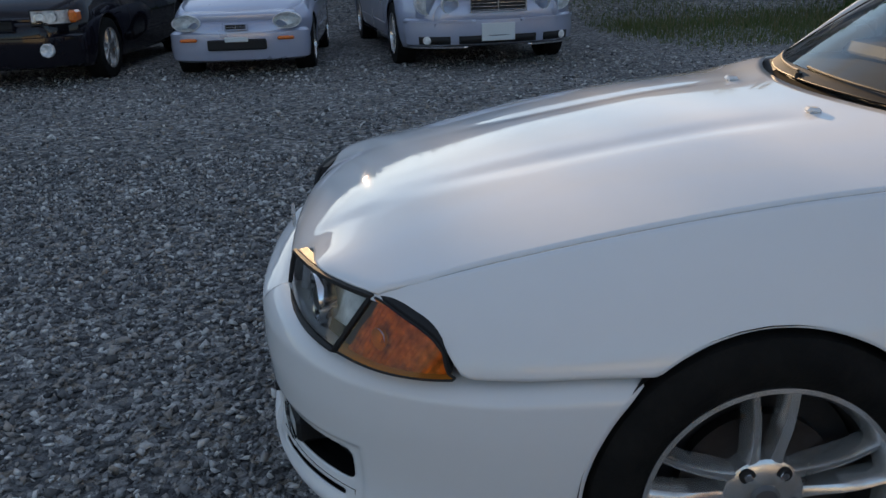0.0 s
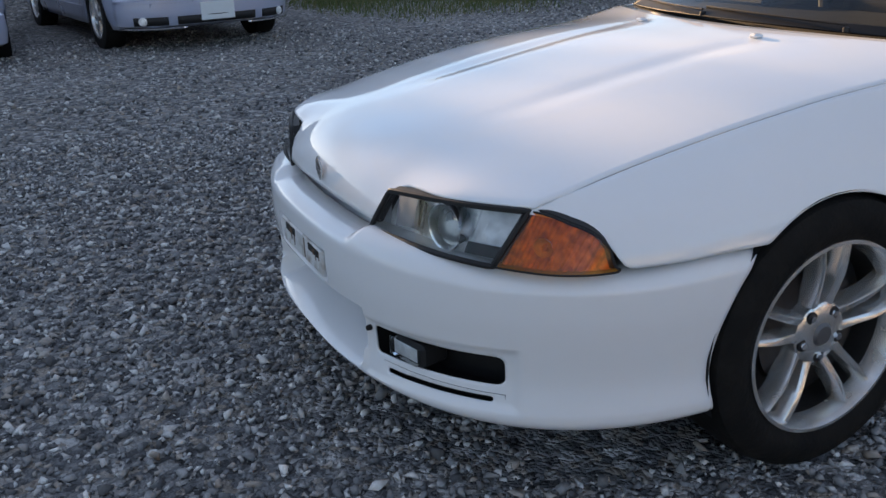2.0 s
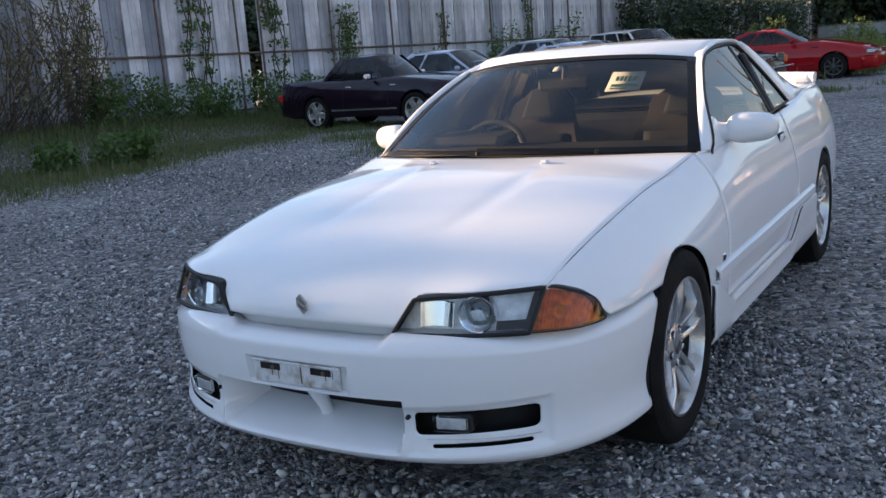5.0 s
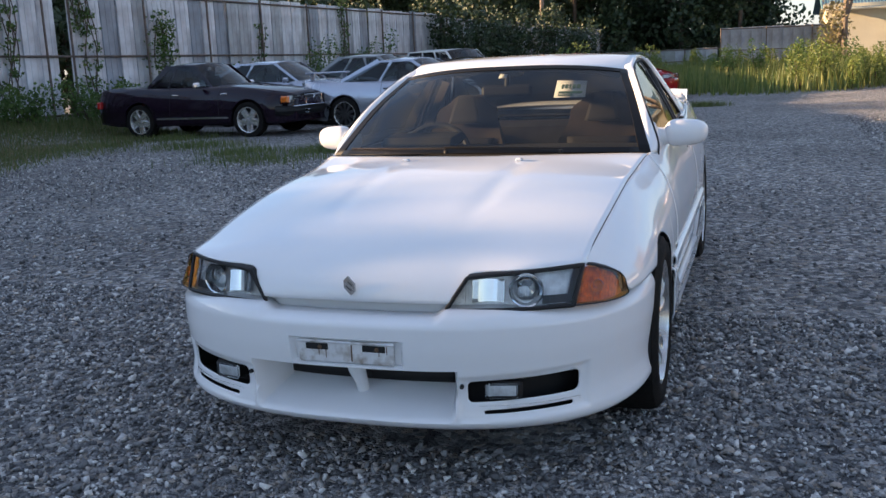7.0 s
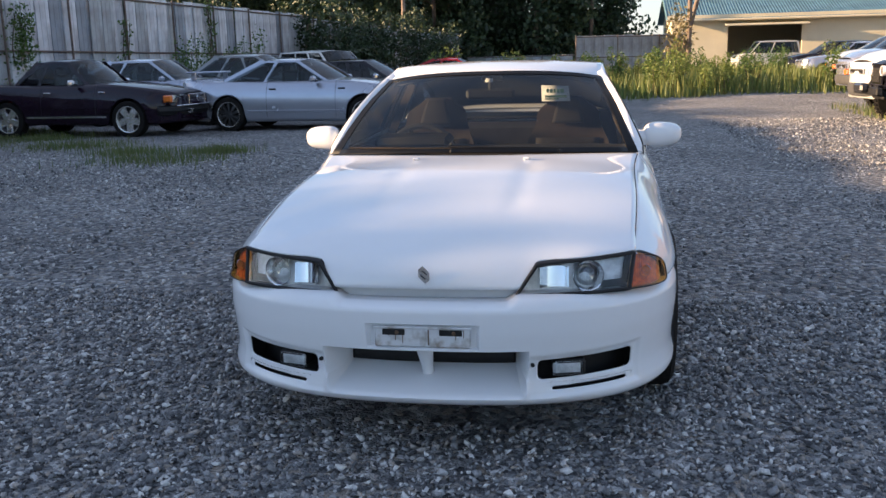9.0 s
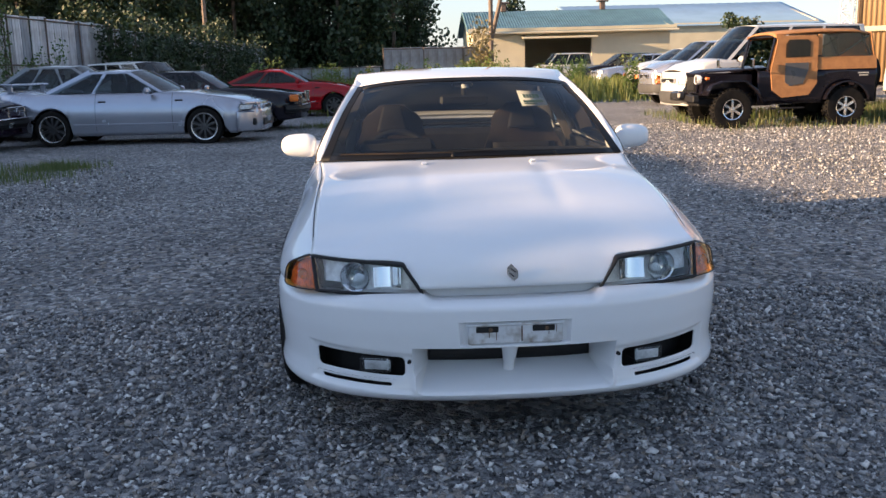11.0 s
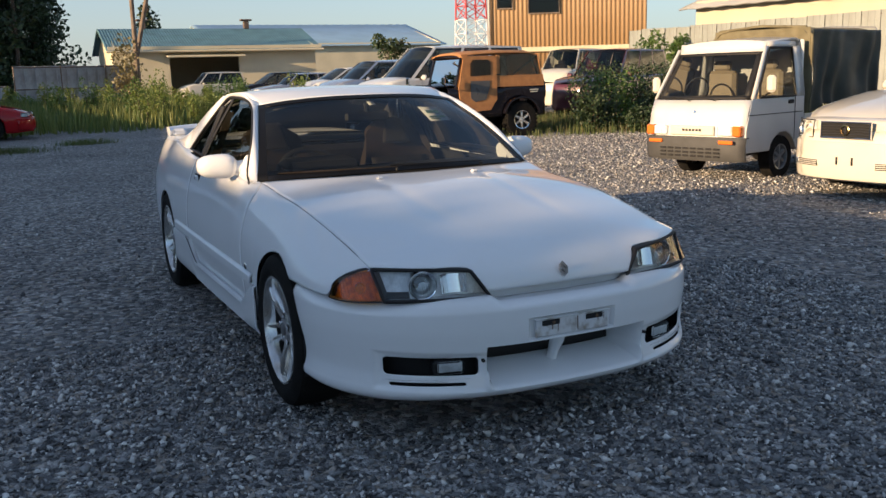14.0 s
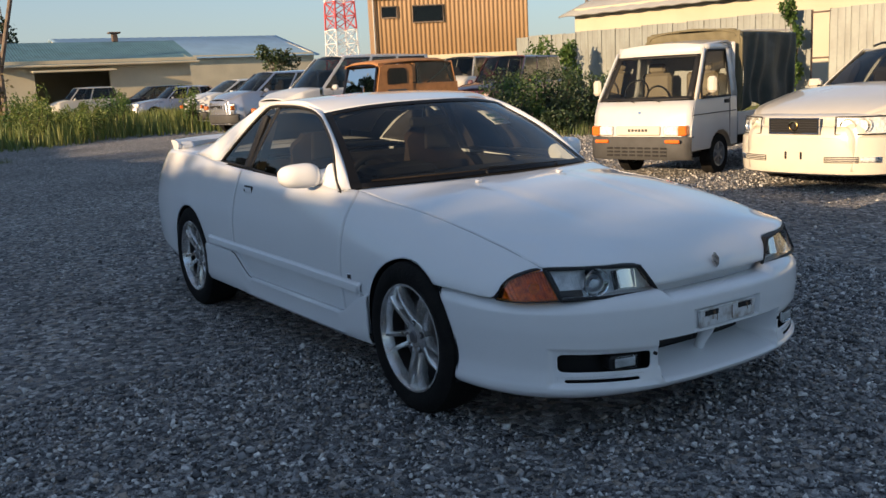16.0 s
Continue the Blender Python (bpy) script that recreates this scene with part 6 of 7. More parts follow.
    for k in range(3):
        for j in range(8):
            y = -.38 + .109 * j
            part("bumper_slot", Geo().box((-f - .064, y, .315 + .045 * k), (.012, .085, .022), .004), DARK, bm)
    gp = part("grille_panel", Geo().box((-f - .012, 0, .62), (.03, .62, .115), .01), CREAM, t)
    for k in range(6):
        part("lettering_bar", Geo().box((-f - .029, -.125 + .048 * k, .625), (.006, .034, .030), .002), GUNM, gp)
    part("badge", Geo().lathe([(.001, .004), (.018, .003), (.02, 0)], pose(-f + .035, 0, .84, 0, -80, 0), 16), CHROME, t)
    for y in (-.28, .08):
        w = part("wiper", Geo().tube([(-f + .10, y, .985), (-f + .125, y + .33, 1.02)], .008, 5), DARK, t)
        part("wiper_arm", Geo().tube([(-f + .09, y + .02, .97), (-f + .11, y + .17, 1.005)], .006, 5), DARK, w)
    part("bed_floor", Geo().box((1.66, 0, .60), (1.84, 1.36, .05), .01), VANW, t)
    part("chassis", Geo().box((.9, 0, .36), (2.7, .80, .16), .03), DARK, t)
    g = Geo().box((.20, -.33, .95), (.40, .46, .12), .04).box((.48, -.33, 1.14), (.12, .44, .36), .04).box((.20, .33, .95), (.40, .46, .12), .04).box((.48, .33, 1.14), (.12, .44, .36), .04)
    g.box((.49, -.33, 1.38), (.10, .24, .13), .03).box((.49, .33, 1.38), (.10, .24, .13), .03)
    part("bench_seat", g, mat("beige_vinyl", (.28, .23, .16), .6, vary=.06), t)
    part("dashboard", Geo().box((-.28, 0, .94), (.24, 1.24, .12), .04), TRIM, t)
    part("steering_wheel", Geo().tube([(-.08 + .05 * math.sin(a), .33 + .17 * math.cos(a), 1.08 + .16 * math.sin(a)) for a in np.linspace(0, 6.28, 25)], .012, 6, False), DARK, t)
    part("cab_mirror", Geo().box((-.08, 0, 1.52), (.03, .20, .06), .012), DARK, t)
    # hooped cover with sagging folds
    rngc = np.random.default_rng(5)
    xs, ang = np.linspace(.80, 2.60, 46), np.linspace(0, 1, 50)
    P = []
    for x in xs:
        row = []
        for a in ang:
            side = -1 if a < .5 else 1
            k = abs(a - .5) * 2
            if k < .45:
                y, z = side * k / .45 * W * .90, 1.86 - .07 * (k / .45)**3
            else:
                h = (k - .45) / .55
                y, z = side * W * (.90 + .10 * min(1, h * 4)), 1.79 - h * 1.05
            row.append((x, y, z - .03 * math.sin((x - .8) / 1.8 * math.pi * 3)**2 * (k < .5)))
        P.append(row)
    part("canvas_roof", Geo().grid(np.array([[p for p in r] for r in P])[:, 13:37]), OLIVE, t, thick=.006)
    for s in (-1, 1):
        Q = []
        for x in np.linspace(.86, 2.62, 70):
            row = []
            for h in np.linspace(0, 1, 30):
                fold = .028 * math.sin(x * 17 + 3 * h + 1.5 * math.sin(x * 5)) * (.35 + .65 * h) + .02 * math.sin(x * 6 - 4 * h) + .02 * math.sin(9 * h + x * 3) * h
                row.append((x + .05 * math.sin(5 * h + x) * h, s * (W * .985 + .02 + fold * .8), 1.80 - h * (.98 + .05 * math.sin(x * 9))))
            Q.append(row)
        part("side_tarp", Geo().grid(np.array(Q)), TARP, t, "dark green tarpaulin in folds", thick=.006)
    part("canvas_front", Geo().box((.83, 0, 1.30), (.02, W * 1.96, 1.06), .01), OLIVE, t)
    part("canvas_edge", Geo().tube([(.84, sgn * W * k, z) for sgn, k, z in ((-1, 1.0, .80), (-1, 1.0, 1.72), (-1, .88, 1.83), (0, 0, 1.87), (1, .88, 1.83), (1, 1.0, 1.72), (1, 1.0, .80))], .02, 6), OLIVE, t)
    part("hoop", Geo().tube([(2.62, sgn * W * k, z) for sgn, k, z in ((-1, 1.0, .62), (-1, 1.0, 1.74), (-1, .9, 1.84), (0, 0, 1.88), (1, .9, 1.84), (1, 1.0, 1.74), (1, 1.0, .62))], .014, 8), GREYP, t)
    return t


little_truck()


# black open 4x4 with a tan soft top
def four_by_four():
    j = thing("off_road_car", "black off-road car with tan canvas top", "off-road car", at(13.30, -5.71, 0, 1) @ Matrix.Scale(.92, 4))
    wb, r = 2.25, .38
    for s in (-1, 1):
        for x in (0, wb):
            bg_wheel(j, x, s * .80, r, .24, .20, ALLOY, 6, ring=CHROME, blocky=True)
        # flat wings over the front wheels
        P = np.array([[(x, s * y, z) for x, z in ((-.52, .66), (-.42, .86), (-.2, .93), (.25, .93), (.50, .74), (.62, .50))] for y in (.42, .80)])
        part("front_wing", Geo().grid(P), BLACKP, j, thick=.03)
        P = np.array([[(wb + (.46 + k) * math.cos(a), s * y, .42 + (.46 + k) * math.sin(a)) for a in np.linspace(.1, 2.9, 14)] for y, k in ((.70, 0), (.83, 0), (.84, -.03))])
        part("rear_arch", Geo().grid(P), BLACKP, j, thick=.02)
        # tub side with the door cut-out, and the canvas door
        xs = np.linspace(.50, wb + .62, 60)
        lo = np.where(np.abs(xs - wb) < .46, .42 + np.sqrt(np.clip(.46**2 - (xs - wb)**2, 0, None)), .46)
        P = np.array([[(x, s * .72, l + (1.10 - l) * k) for x, l in zip(xs, np.maximum(lo, .46))] for k in np.linspace(0, 1, 6)])
        part("tub_side", Geo().grid(P), BLACKP, j, thick=.03)
        d = part("canvas_door", Geo().prism([(.78, .72), (.98, .58), (1.50, .62), (1.66, .84), (1.66, 1.70), (1.60, 1.76), (.96, 1.76), (.86, 1.70), (.74, 1.10)], .03, pose(0, s * .735 + (.015 if s < 0 else -.015), 0, 90, 0, 0)), TAN, j, "tan canvas door")
        o = part("upper_pane", Geo().prism([(1.02, 1.34), (1.50, 1.36), (1.50, 1.62), (1.44, 1.68), (1.08, 1.68), (1.02, 1.60)], .05, pose(0, s * .735 + .025, 0, 90, 0, 0)), DGLASS, d)
        part("lower_pane", Geo().prism([(1.02, .88), (1.12, .80), (1.38, .84), (1.48, 1.10), (1.48, 1.24), (1.02, 1.24)], .05, pose(0, s * .735 + .025, 0, 90, 0, 0)), mat("smoked_vinyl", (.08, .08, .085), .3, vary=.1), d)
        part("strap", Geo().box((1.70, s * .76, 1.36), (.10, .02, .03), .006), DARK, d)
        part("rear_side_canvas", Geo().prism([(1.66, 1.10), (wb + .60, 1.10), (wb + .58, 1.34), (1.74, 1.34), (1.74, 1.76), (1.66, 1.78)], .03, pose(0, s * .72 + .015, 0, 90, 0, 0)), TAN, j)
        part("rear_side_pane", Geo().prism([(1.80, 1.34), (wb + .58, 1.34), (wb + .48, 1.78), (1.76, 1.78)], .012, pose(0, s * .70 + .006, 0, 90, 0, 0)), glass("vinyl_pane", (.75, .72, .66)), j)
        part("front_quarter_canvas", Geo().prism([(.84, 1.70), (.98, 1.76), (.94, 1.80), (.82, 1.79)], .02, pose(0, s * .72 + .01, 0, 90, 0, 0)), TAN, j)
        for y0, y1 in ((1.72, wb + .56), (wb + .58, wb + .30)):
            part("roof_hoop", Geo().tube([(y0, s * .66, 1.12), (y1 - .1 if y1 > y0 else y1, s * .66, 1.74)], .02, 8), BLACKP, j)
        part("windscreen_post", Geo().tube([(.70, s * .68, 1.10), (.84, s * .66, 1.74)], .025, 8), BLACKP, j)
        part("step", Geo().box((1.05, s * .80, .38), (.70, .10, .03), .01), DARK, j)
        mr = part("door_mirror", Geo().box((.30, s * .92, 1.26), (.04, .14, .17), .03), CHROME, j)
        part("mirror_arm", Geo().tube([(.32, s * .90, 1.18), (.52, s * .72, 1.08)], .012, 6), DARK, mr)
        hl = part("headlamp", Geo().lathe([(.001, 0), (.07, .02), (.088, .045), (.095, .03), (.095, -.05)], pose(-.56, s * .34, .96, 0, -90, 0), 24), FLUTE, j)
        part("turn_signal", Geo().box((-.44, s * .56, .98), (.08, .09, .06), .015), ORANGE, j)
        part("seat_back", Geo().box((1.50, s * .32, 1.10), (.16, .42, .60), .06, pose(0, 0, 0, 0, 10, 0).to_3x3()), DARK, j)
    rows = []
    for x, z, w in ((-.56, .80, .36), (-.555, 1.06, .38), (-.48, 1.10, .40), (.20, 1.13, .52), (.70, 1.16, .68)):
        rows.append([(x, v * w, z + .05 * (1 - v * v)) for v in np.linspace(-1, 1, 13)])
    part("bonnet", Geo().grid(np.array(rows)), BLACKP, j, thick=.02)
    part("engine_body", Geo().box((0, 0, .86), (1.06, .86, .44), .04), BLACKP, j)
    part("grille", Geo().box((-.57, 0, .90), (.04, .70, .40), .03), BLACKP, j)
    for k in range(7):
        part("grille_slot", Geo().box((-.595, -.18 + .06 * k, .88), (.01, .03, .26), .006), DARK, j)
    part("front_bumper", Geo().box((-.72, 0, .60), (.12, 1.50, .14), .02), DARK, j)
    part("winch", Geo().box((-.84, 0, .66), (.16, .50, .16), .04), GUNM, j)
    part("chassis", Geo().box((1.1, 0, .52), (3.3, .70, .16), .03), DARK, j)
    part("rear_panel", Geo().box((wb + .62, 0, .80), (.03, 1.44, .64), .01), BLACKP, j)
    part("tub_floor", Geo().box((1.7, 0, .60), (2.3, 1.36, .05), .01), DARK, j)
    o = part("windscreen", Geo().grid(np.array([[(.71 + .14 * k, v * .64, 1.16 + .54 * k) for v in np.linspace(-1, 1, 5)] for k in (0, 1)])), GLASS, j)
    o.visible_shadow = False
    part("windscreen_frame", Geo().tube([(.70, -.68, 1.13), (.85, -.67, 1.76), (.85, .67, 1.76), (.70, .68, 1.13), (.70, -.68, 1.13)], .022, 8), BLACKP, j)
    rows = []
    for x, z in ((.80, 1.79), (.90, 1.83), (1.2, 1.86), (1.75, 1.88), (wb + .2, 1.87), (wb + .46, 1.80)):
        rows.append([(x, v * .72, z + .02 * (1 - v * v) - .05 * abs(v)**5) for v in np.linspace(-1, 1, 17)])
    part("canvas_roof", Geo().grid(np.array(rows)), TAN, j, "tan canvas roof", thick=.02)
    part("canvas_drop", Geo().grid(np.array([[(x, v * .72, z) for v in np.linspace(-1, 1, 9)] for x, z in ((wb + .46, 1.80), (wb + .60, 1.10))])), TAN, j, thick=.02)
    m = pose(wb + .78, 0, .98, 0, 90, 0)
    sp = part("spare_wheel", Geo().lathe([(.14, -.11), (.36, -.11), (.38, -.05), (.38, .05), (.36, .11), (.14, .11)], m, 32), RUBBER, j, "black spare wheel")
    part("spare_rim", Geo().lathe([(.001, .06), (.13, .08), (.15, .02)], m, 24), GUNM, sp)
    part("stencil_bar", Geo().box((wb + .34, -.738, 1.02), (.22, .004, .02), .001), CREAM, j)
    part("stencil_bar", Geo().box((wb + .34, -.738, .975), (.18, .004, .02), .001), CREAM, j)
    part("stencil_bar", Geo().box((wb + .34, .738, 1.02), (.22, .004, .02), .001), CREAM, j)
    part("stencil_bar", Geo().box((wb + .34, .738, .975), (.18, .004, .02), .001), CREAM, j)
    return j


four_by_four()

# ---------------------------------------------------------------- plants
def leaf_mat(name, c1, c2, trans=0.35):
    m = bpy.data.materials.new(name)
    m.use_nodes = True
    n, l = m.node_tree.nodes, m.node_tree.links
    b = n["Principled BSDF"]
    b.inputs["Roughness"].default_value = 0.55
    geo, mix = n.new("ShaderNodeNewGeometry"), n.new("ShaderNodeMix")
    mix.data_type = "RGBA"
    mix.inputs["A"].default_value, mix.inputs["B"].default_value = (*c1, 1), (*c2, 1)
    l.new(geo.outputs["Random Per Island"], mix.inputs["Factor"])
    l.new(mix.outputs["Result"], b.inputs["Base Color"])
    tr, ms = n.new("ShaderNodeBsdfTranslucent"), n.new("ShaderNodeMixShader")
    l.new(mix.outputs["Result"], tr.inputs["Color"])
    ms.inputs["Fac"].default_value = trans
    l.new(b.outputs["BSDF"], ms.inputs[1])
    l.new(tr.outputs["BSDF"], ms.inputs[2])
    l.new(ms.outputs["Shader"], n["Material Output"].inputs["Surface"])
    return m


LEAF = leaf_mat("green_leaves", (0.045, 0.10, 0.022), (0.11, 0.17, 0.035))
LEAFD = leaf_mat("dark_leaves", (0.013, 0.028, 0.010), (0.036, 0.062, 0.020), .12)
LEAFY = leaf_mat("yellow_green_leaves", (0.10, 0.16, 0.03), (0.20, 0.23, 0.06))
GRASS = leaf_mat("grass_blades", (0.06, 0.105, 0.022), (0.15, 0.16, 0.055), .3)
GRASSD = leaf_mat("dry_grass", (0.13, 0.12, 0.05), (0.24, 0.20, 0.10), .25)
BARK = mat("bark", (0.10, 0.075, 0.055), 0.9, vary=0.25, scale=6, fine=60, bump=.5)
LEAF_V = np.array([(-.5, 0, 0), (0, -.32, .10), (.5, 0, 0), (0, .32, .10)])
LEAF_F = np.array([(0, 1, 2), (0, 2, 3)])
BLADE_V = np.array([(-.5, 0, 0), (.5, 0, 0), (.36, .18, .55), (-.36, .18, .55), (0, .62, 1.0)])
BLADE_F = np.array([(0, 1, 2), (0, 2, 3), (3, 2, 4)])


def leaves(rg, centres, radii, n, size, name, material, squash=1.0, shell=.55):
    """Leaves round clump centres, thicker towards the outside of each clump."""
    k = rg.integers(0, len(centres), n)
    d = rg.normal(size=(n, 3))
    d /= np.linalg.norm(d, axis=1)[:, None]
    rr = radii[k] * (shell + (1 - shell) * rg.random(n))**.8 * rg.uniform(.75, 1.12, n)
    pos = centres[k] + d * rr[:, None] * [1, 1, squash]
    R = rotations(rg, n) * (size * rg.uniform(.6, 1.4, n))[:, None, None]
    return scatter_mesh(name, LEAF_V, LEAF_F, pos, R, material)


def broad_tree(rg, name, label, h, spread, n, size, material):
    t = thing(name, label, "tree")
    g = Geo()
    pts = [(0, 0, -.2), (.05 * h * rg.normal() * .3, .02 * h * rg.normal(), h * .25), (.08 * h * rg.normal() * .4, .05 * h * rg.normal() * .4, h * .55), (0, 0, h * .85)]
    g.tube(pts, [.045 * h * .5, .035 * h * .5, .02 * h * .5, .01], 8)
    cs, rs = [], []
    for i in range(16):
        a, z = rg.uniform(0, 6.28), rg.uniform(.22, .92) * h
        q = spread * rg.uniform(.25, .8) * math.sqrt(max(.1, 1 - ((z / h - .5) / .62)**2))
        c = (q * math.cos(a), q * math.sin(a), z)
        g.tube([(0, 0, z * .55), (c[0] * .5, c[1] * .5, z * .85), c], [.03 * h * .25, .015 * h * .3, .006 * h * .3], 5)
        cs.append(c)
        rs.append(spread * rg.uniform(.30, .50))
    cs.append((0, 0, h * .72)); rs.append(spread * .5)
    part("trunk", g, BARK, t)
    part("crown", leaves(rg, np.array(cs), np.array(rs), n, size, "crown", material, .85), material, t)
    return t


def column_tree(rg, name, label, h, spread, n, size, material):
    """A tall narrow tree of hanging fronds, as in a bamboo or cedar grove."""
    t = thing(name, label, "tree")
    g = Geo().tube([(0, 0, -.2), (.1, 0, h * .5), (.3 * rg.normal(), .3 * rg.normal(), h * .97)], [.16, .11, .03], 7)
    cs, rs = [], []
    for i in range(34):
        f = rg.uniform(.05, 1.0)
        a = rg.uniform(0, 6.28)
        q = spread * (1.05 - f * .75) * rg.uniform(.3, .95)
        c = (q * math.cos(a), q * math.sin(a), f * h)
        g.tube([(0, 0, f * h * .94), c], [.05, .012], 4)
        cs.append(c)
        rs.append(spread * (.50 - .25 * f))
    part("trunk", g, BARK, t)
    part("crown", leaves(rg, np.array(cs), np.array(rs), n, size, "crown", material, 1.25), material, t)
    return t


def place_copies(src, spots, rg, smin=.85, smax=1.15, sink=.05):
    """The first spot takes the original, the others copies."""
    for i, (x, y) in enumerate(spots):
        x, y = map(float, site(x, y))
        s = rg.uniform(smin, smax)
        m = pose(x, y, float(gz(x, y)) - sink, 0, 0, rg.uniform(0, 360)) @ Matrix.Diagonal((s, s, s * rg.uniform(.93, 1.07), 1))
        if i == 0:
            src.matrix_world = m
        else:
            src_s = src.scale.copy()
            ob = copy_thing(src, Matrix.Identity(4))
            ob.matrix_world = m


rp = np.random.default_rng(21)
# tree belt added behind the tall fence, mostly unseen, to block the low sun
kinds = [broad_tree(rp, "belt_tree", "broad leafy tree added behind the steel fence as sun screen", 3.7, 2.0, 2700, .20, LEAFD) for _ in range(3)]
spots = [(x + rp.uniform(-.5, .5), 21.5 + 2.2 * (i % 2) + rp.uniform(-.5, .5)) for i, x in enumerate(np.arange(-24, 46, 1.45)) if not 1.5 < x < 7.5]
for k, t in enumerate(kinds):
    t["group"] = "trees behind the fence"
    near, far = [q for q in spots[k::3] if q[0] < 3], [q for q in spots[k::3] if q[0] >= 3]
    place_copies(t, near, rp, 1.10, 1.24)
    place_copies(t, [near[0]] + far, rp, 1.0, 1.24)
# dark grove at the far end
kinds = [column_tree(rp, "grove_tree", "tall dark grove tree with hanging fronds", 13.0, 2.7, 6000, .32, LEAFD) for _ in range(3)]
spots = [(82 + rp.uniform(-7, 9), y + rp.uniform(-1, 1)) for y in np.arange(0, 46, 1.05)] + [(70 + rp.uniform(-2, 2), y) for y in np.arange(18, 34, 3)]
for k, t in enumerate(kinds):
    t["group"] = "dark grove"
    place_copies(t, spots[k::3], rp, .8, 1.15)
t = broad_tree(rp, "garden_tree", "low garden tree with open crown", 4.2, 1.5, 1800, .22, LEAFD)
place_copies(t, [(43.5, -16.4)], rp, .8, .9)
t = column_tree(rp, "lone_conifer", "lone pale conifer far off", 9.5, 1.8, 1500, .35, LEAFD)
place_copies(t, [(98, -11.0)], rp, .9, 1.1)


# bushes and climbers
def bush(name, label, x, y, r, h, n, size, material, stems=9):
    x, y = map(float, site(x, y))
    if 12 < y < 17:
        y = min(y, fence_y(x) - .35)
    b = thing(name, label, "bush", pose(x, y, float(gz(x, y))))
    g, cs, rs = Geo(), [], []
    for i in range(stems):
        a, q = rp.uniform(0, 6.28), r * rp.uniform(.2, .85)
        z = h * rp.uniform(.45, .95)
        c = (q * math.cos(a), q * math.sin(a), z)
        g.tube([(0, 0, -.05), (c[0] * .6, c[1] * .6, z * .5), c], [.02, .014, .005], 5)
        cs += [c, (c[0] * .8, c[1] * .8, z * .5)]
        rs += [r * .42, r * .45]
    part("stem", g, BARK, b)
    part("foliage", leaves(rp, np.array(cs), np.array(rs), n, size, "foliage", material, min(1.6, h / (2 * r)) + .35), material, b)
    return b


for x, y, r, h in ((39, 13.2, 1.7, 3.4), (43.5, 13.0, 1.8, 3.7), (48, 12.8, 1.6, 3.0), (58, 12.2, 2.2, 3.6), (63, 12.0, 2.2, 3.3)):
    bush("fence_bush", "large dark bush against the fence", x, y, r, h, 3200, .17, LEAFD)
for x, y, r, h in ((26.8, 14.2, .7, 1.9), (29.0, 14.0, .7, 1.6), (31.5, 14.0, .8, 2.2), (22.5, 14.6, .5, 1.3), (11.4, 14.6, .8, .95), (13.0, 14.5, .7, .85), (15.2, 14.6, .9, 1.0), (17.0, 14.5, .8, .9), (9.6, 14.4, .8, 1.0), (6.5, 14.6, .7, .8), (7.2, 10.6, .55, .45), (6.2, 10.9, .5, .42)):
    bush("weed_bush", "green weeds at the foot of the fence", x, y, r, h, 1100, .085, LEAF)
for x, y, r, h in ((13.9, -9.9, .7, 1.7), (14.6, -10.9, .8, 1.9), (14.0, -11.8, .7, 1.5), (15.2, -12.2, .8, 2.0), (14.4, -13.2, .8, 1.8), (16.2, -11.4, .8, 2.2), (15.9, -13.9, .9, 1.9), (14.9, -14.9, .8, 1.6), (16.6, -15.6, .9, 1.8), (13.3, -12.6, .5, 1.0), (13.2, -10.6, .4, .8)):
    bush("tall_weeds", "tall green weeds beside the lot", x, y, r * .9, h * .60, 2600, .065, LEAFD if rp.random() < .7 else LEAF, 14)
for x, y, r, h in ((26.6, -20.8, .6, 2.6), (25.2, -21.2, .5, 2.3), (16.2, -23.0, .4, 3.0), (7.0, -24.6, .5, 1.6)):
    bush("fence_shrub", "climbing shrub on the pale fence", x, y, r, h, 1500, .13, LEAF)
bush("potted_shrub", "rusty brown shrub by the pole", 58.4, -4.6, 1.2, 3.6, 900, .2, GRASSD)


def climber(x, y, z0, z1, w, n, material, name="climbing_vine"):
    """A strand of creeper hanging on the steel sheets."""
    x = float(site(x, y)[0])
    y = fence_y(x) - .03
    v = thing(name, "creeper strand on the steel fence", "creeper", pose(x, y, float(gz(x, y))))
    g, cs, rs = Geo(), [], []
    for k in range(4):
        px = rp.uniform(-w, w)
        pts = [(px + .12 * math.sin(z * 3 + k), -.10, z) for z in np.linspace(z0, z1, 9)]
        g.tube(pts, .012, 4)
        cs += pts
        rs += [w * .8] * len(pts)
    part("stem", g, BARK, v)
    part("foliage", leaves(rp, np.array(cs), np.array(rs), n, .085, "foliage", material, 1.0), material, v)


for x, z0, z1, w, n in ((13.4, 0, 3.4, .22, 700), (13.9, .8, 3.5, .12, 250), (16.6, .2, 3.4, .20, 600), (16.2, 2.2, 3.5, .2, 250), (10.2, .5, 3.4, .12, 220), (19.3, 1.3, 2.5, .40, 900), (30.2, .5, 3.3, .25, 500), (24.5, .2, 2.4, .14, 200), (5.0, .2, 3.3, .3, 400)):
    climber(x, 15.72 - .03 * (x - 10) - .05, z0, z1, w, n, LEAF)
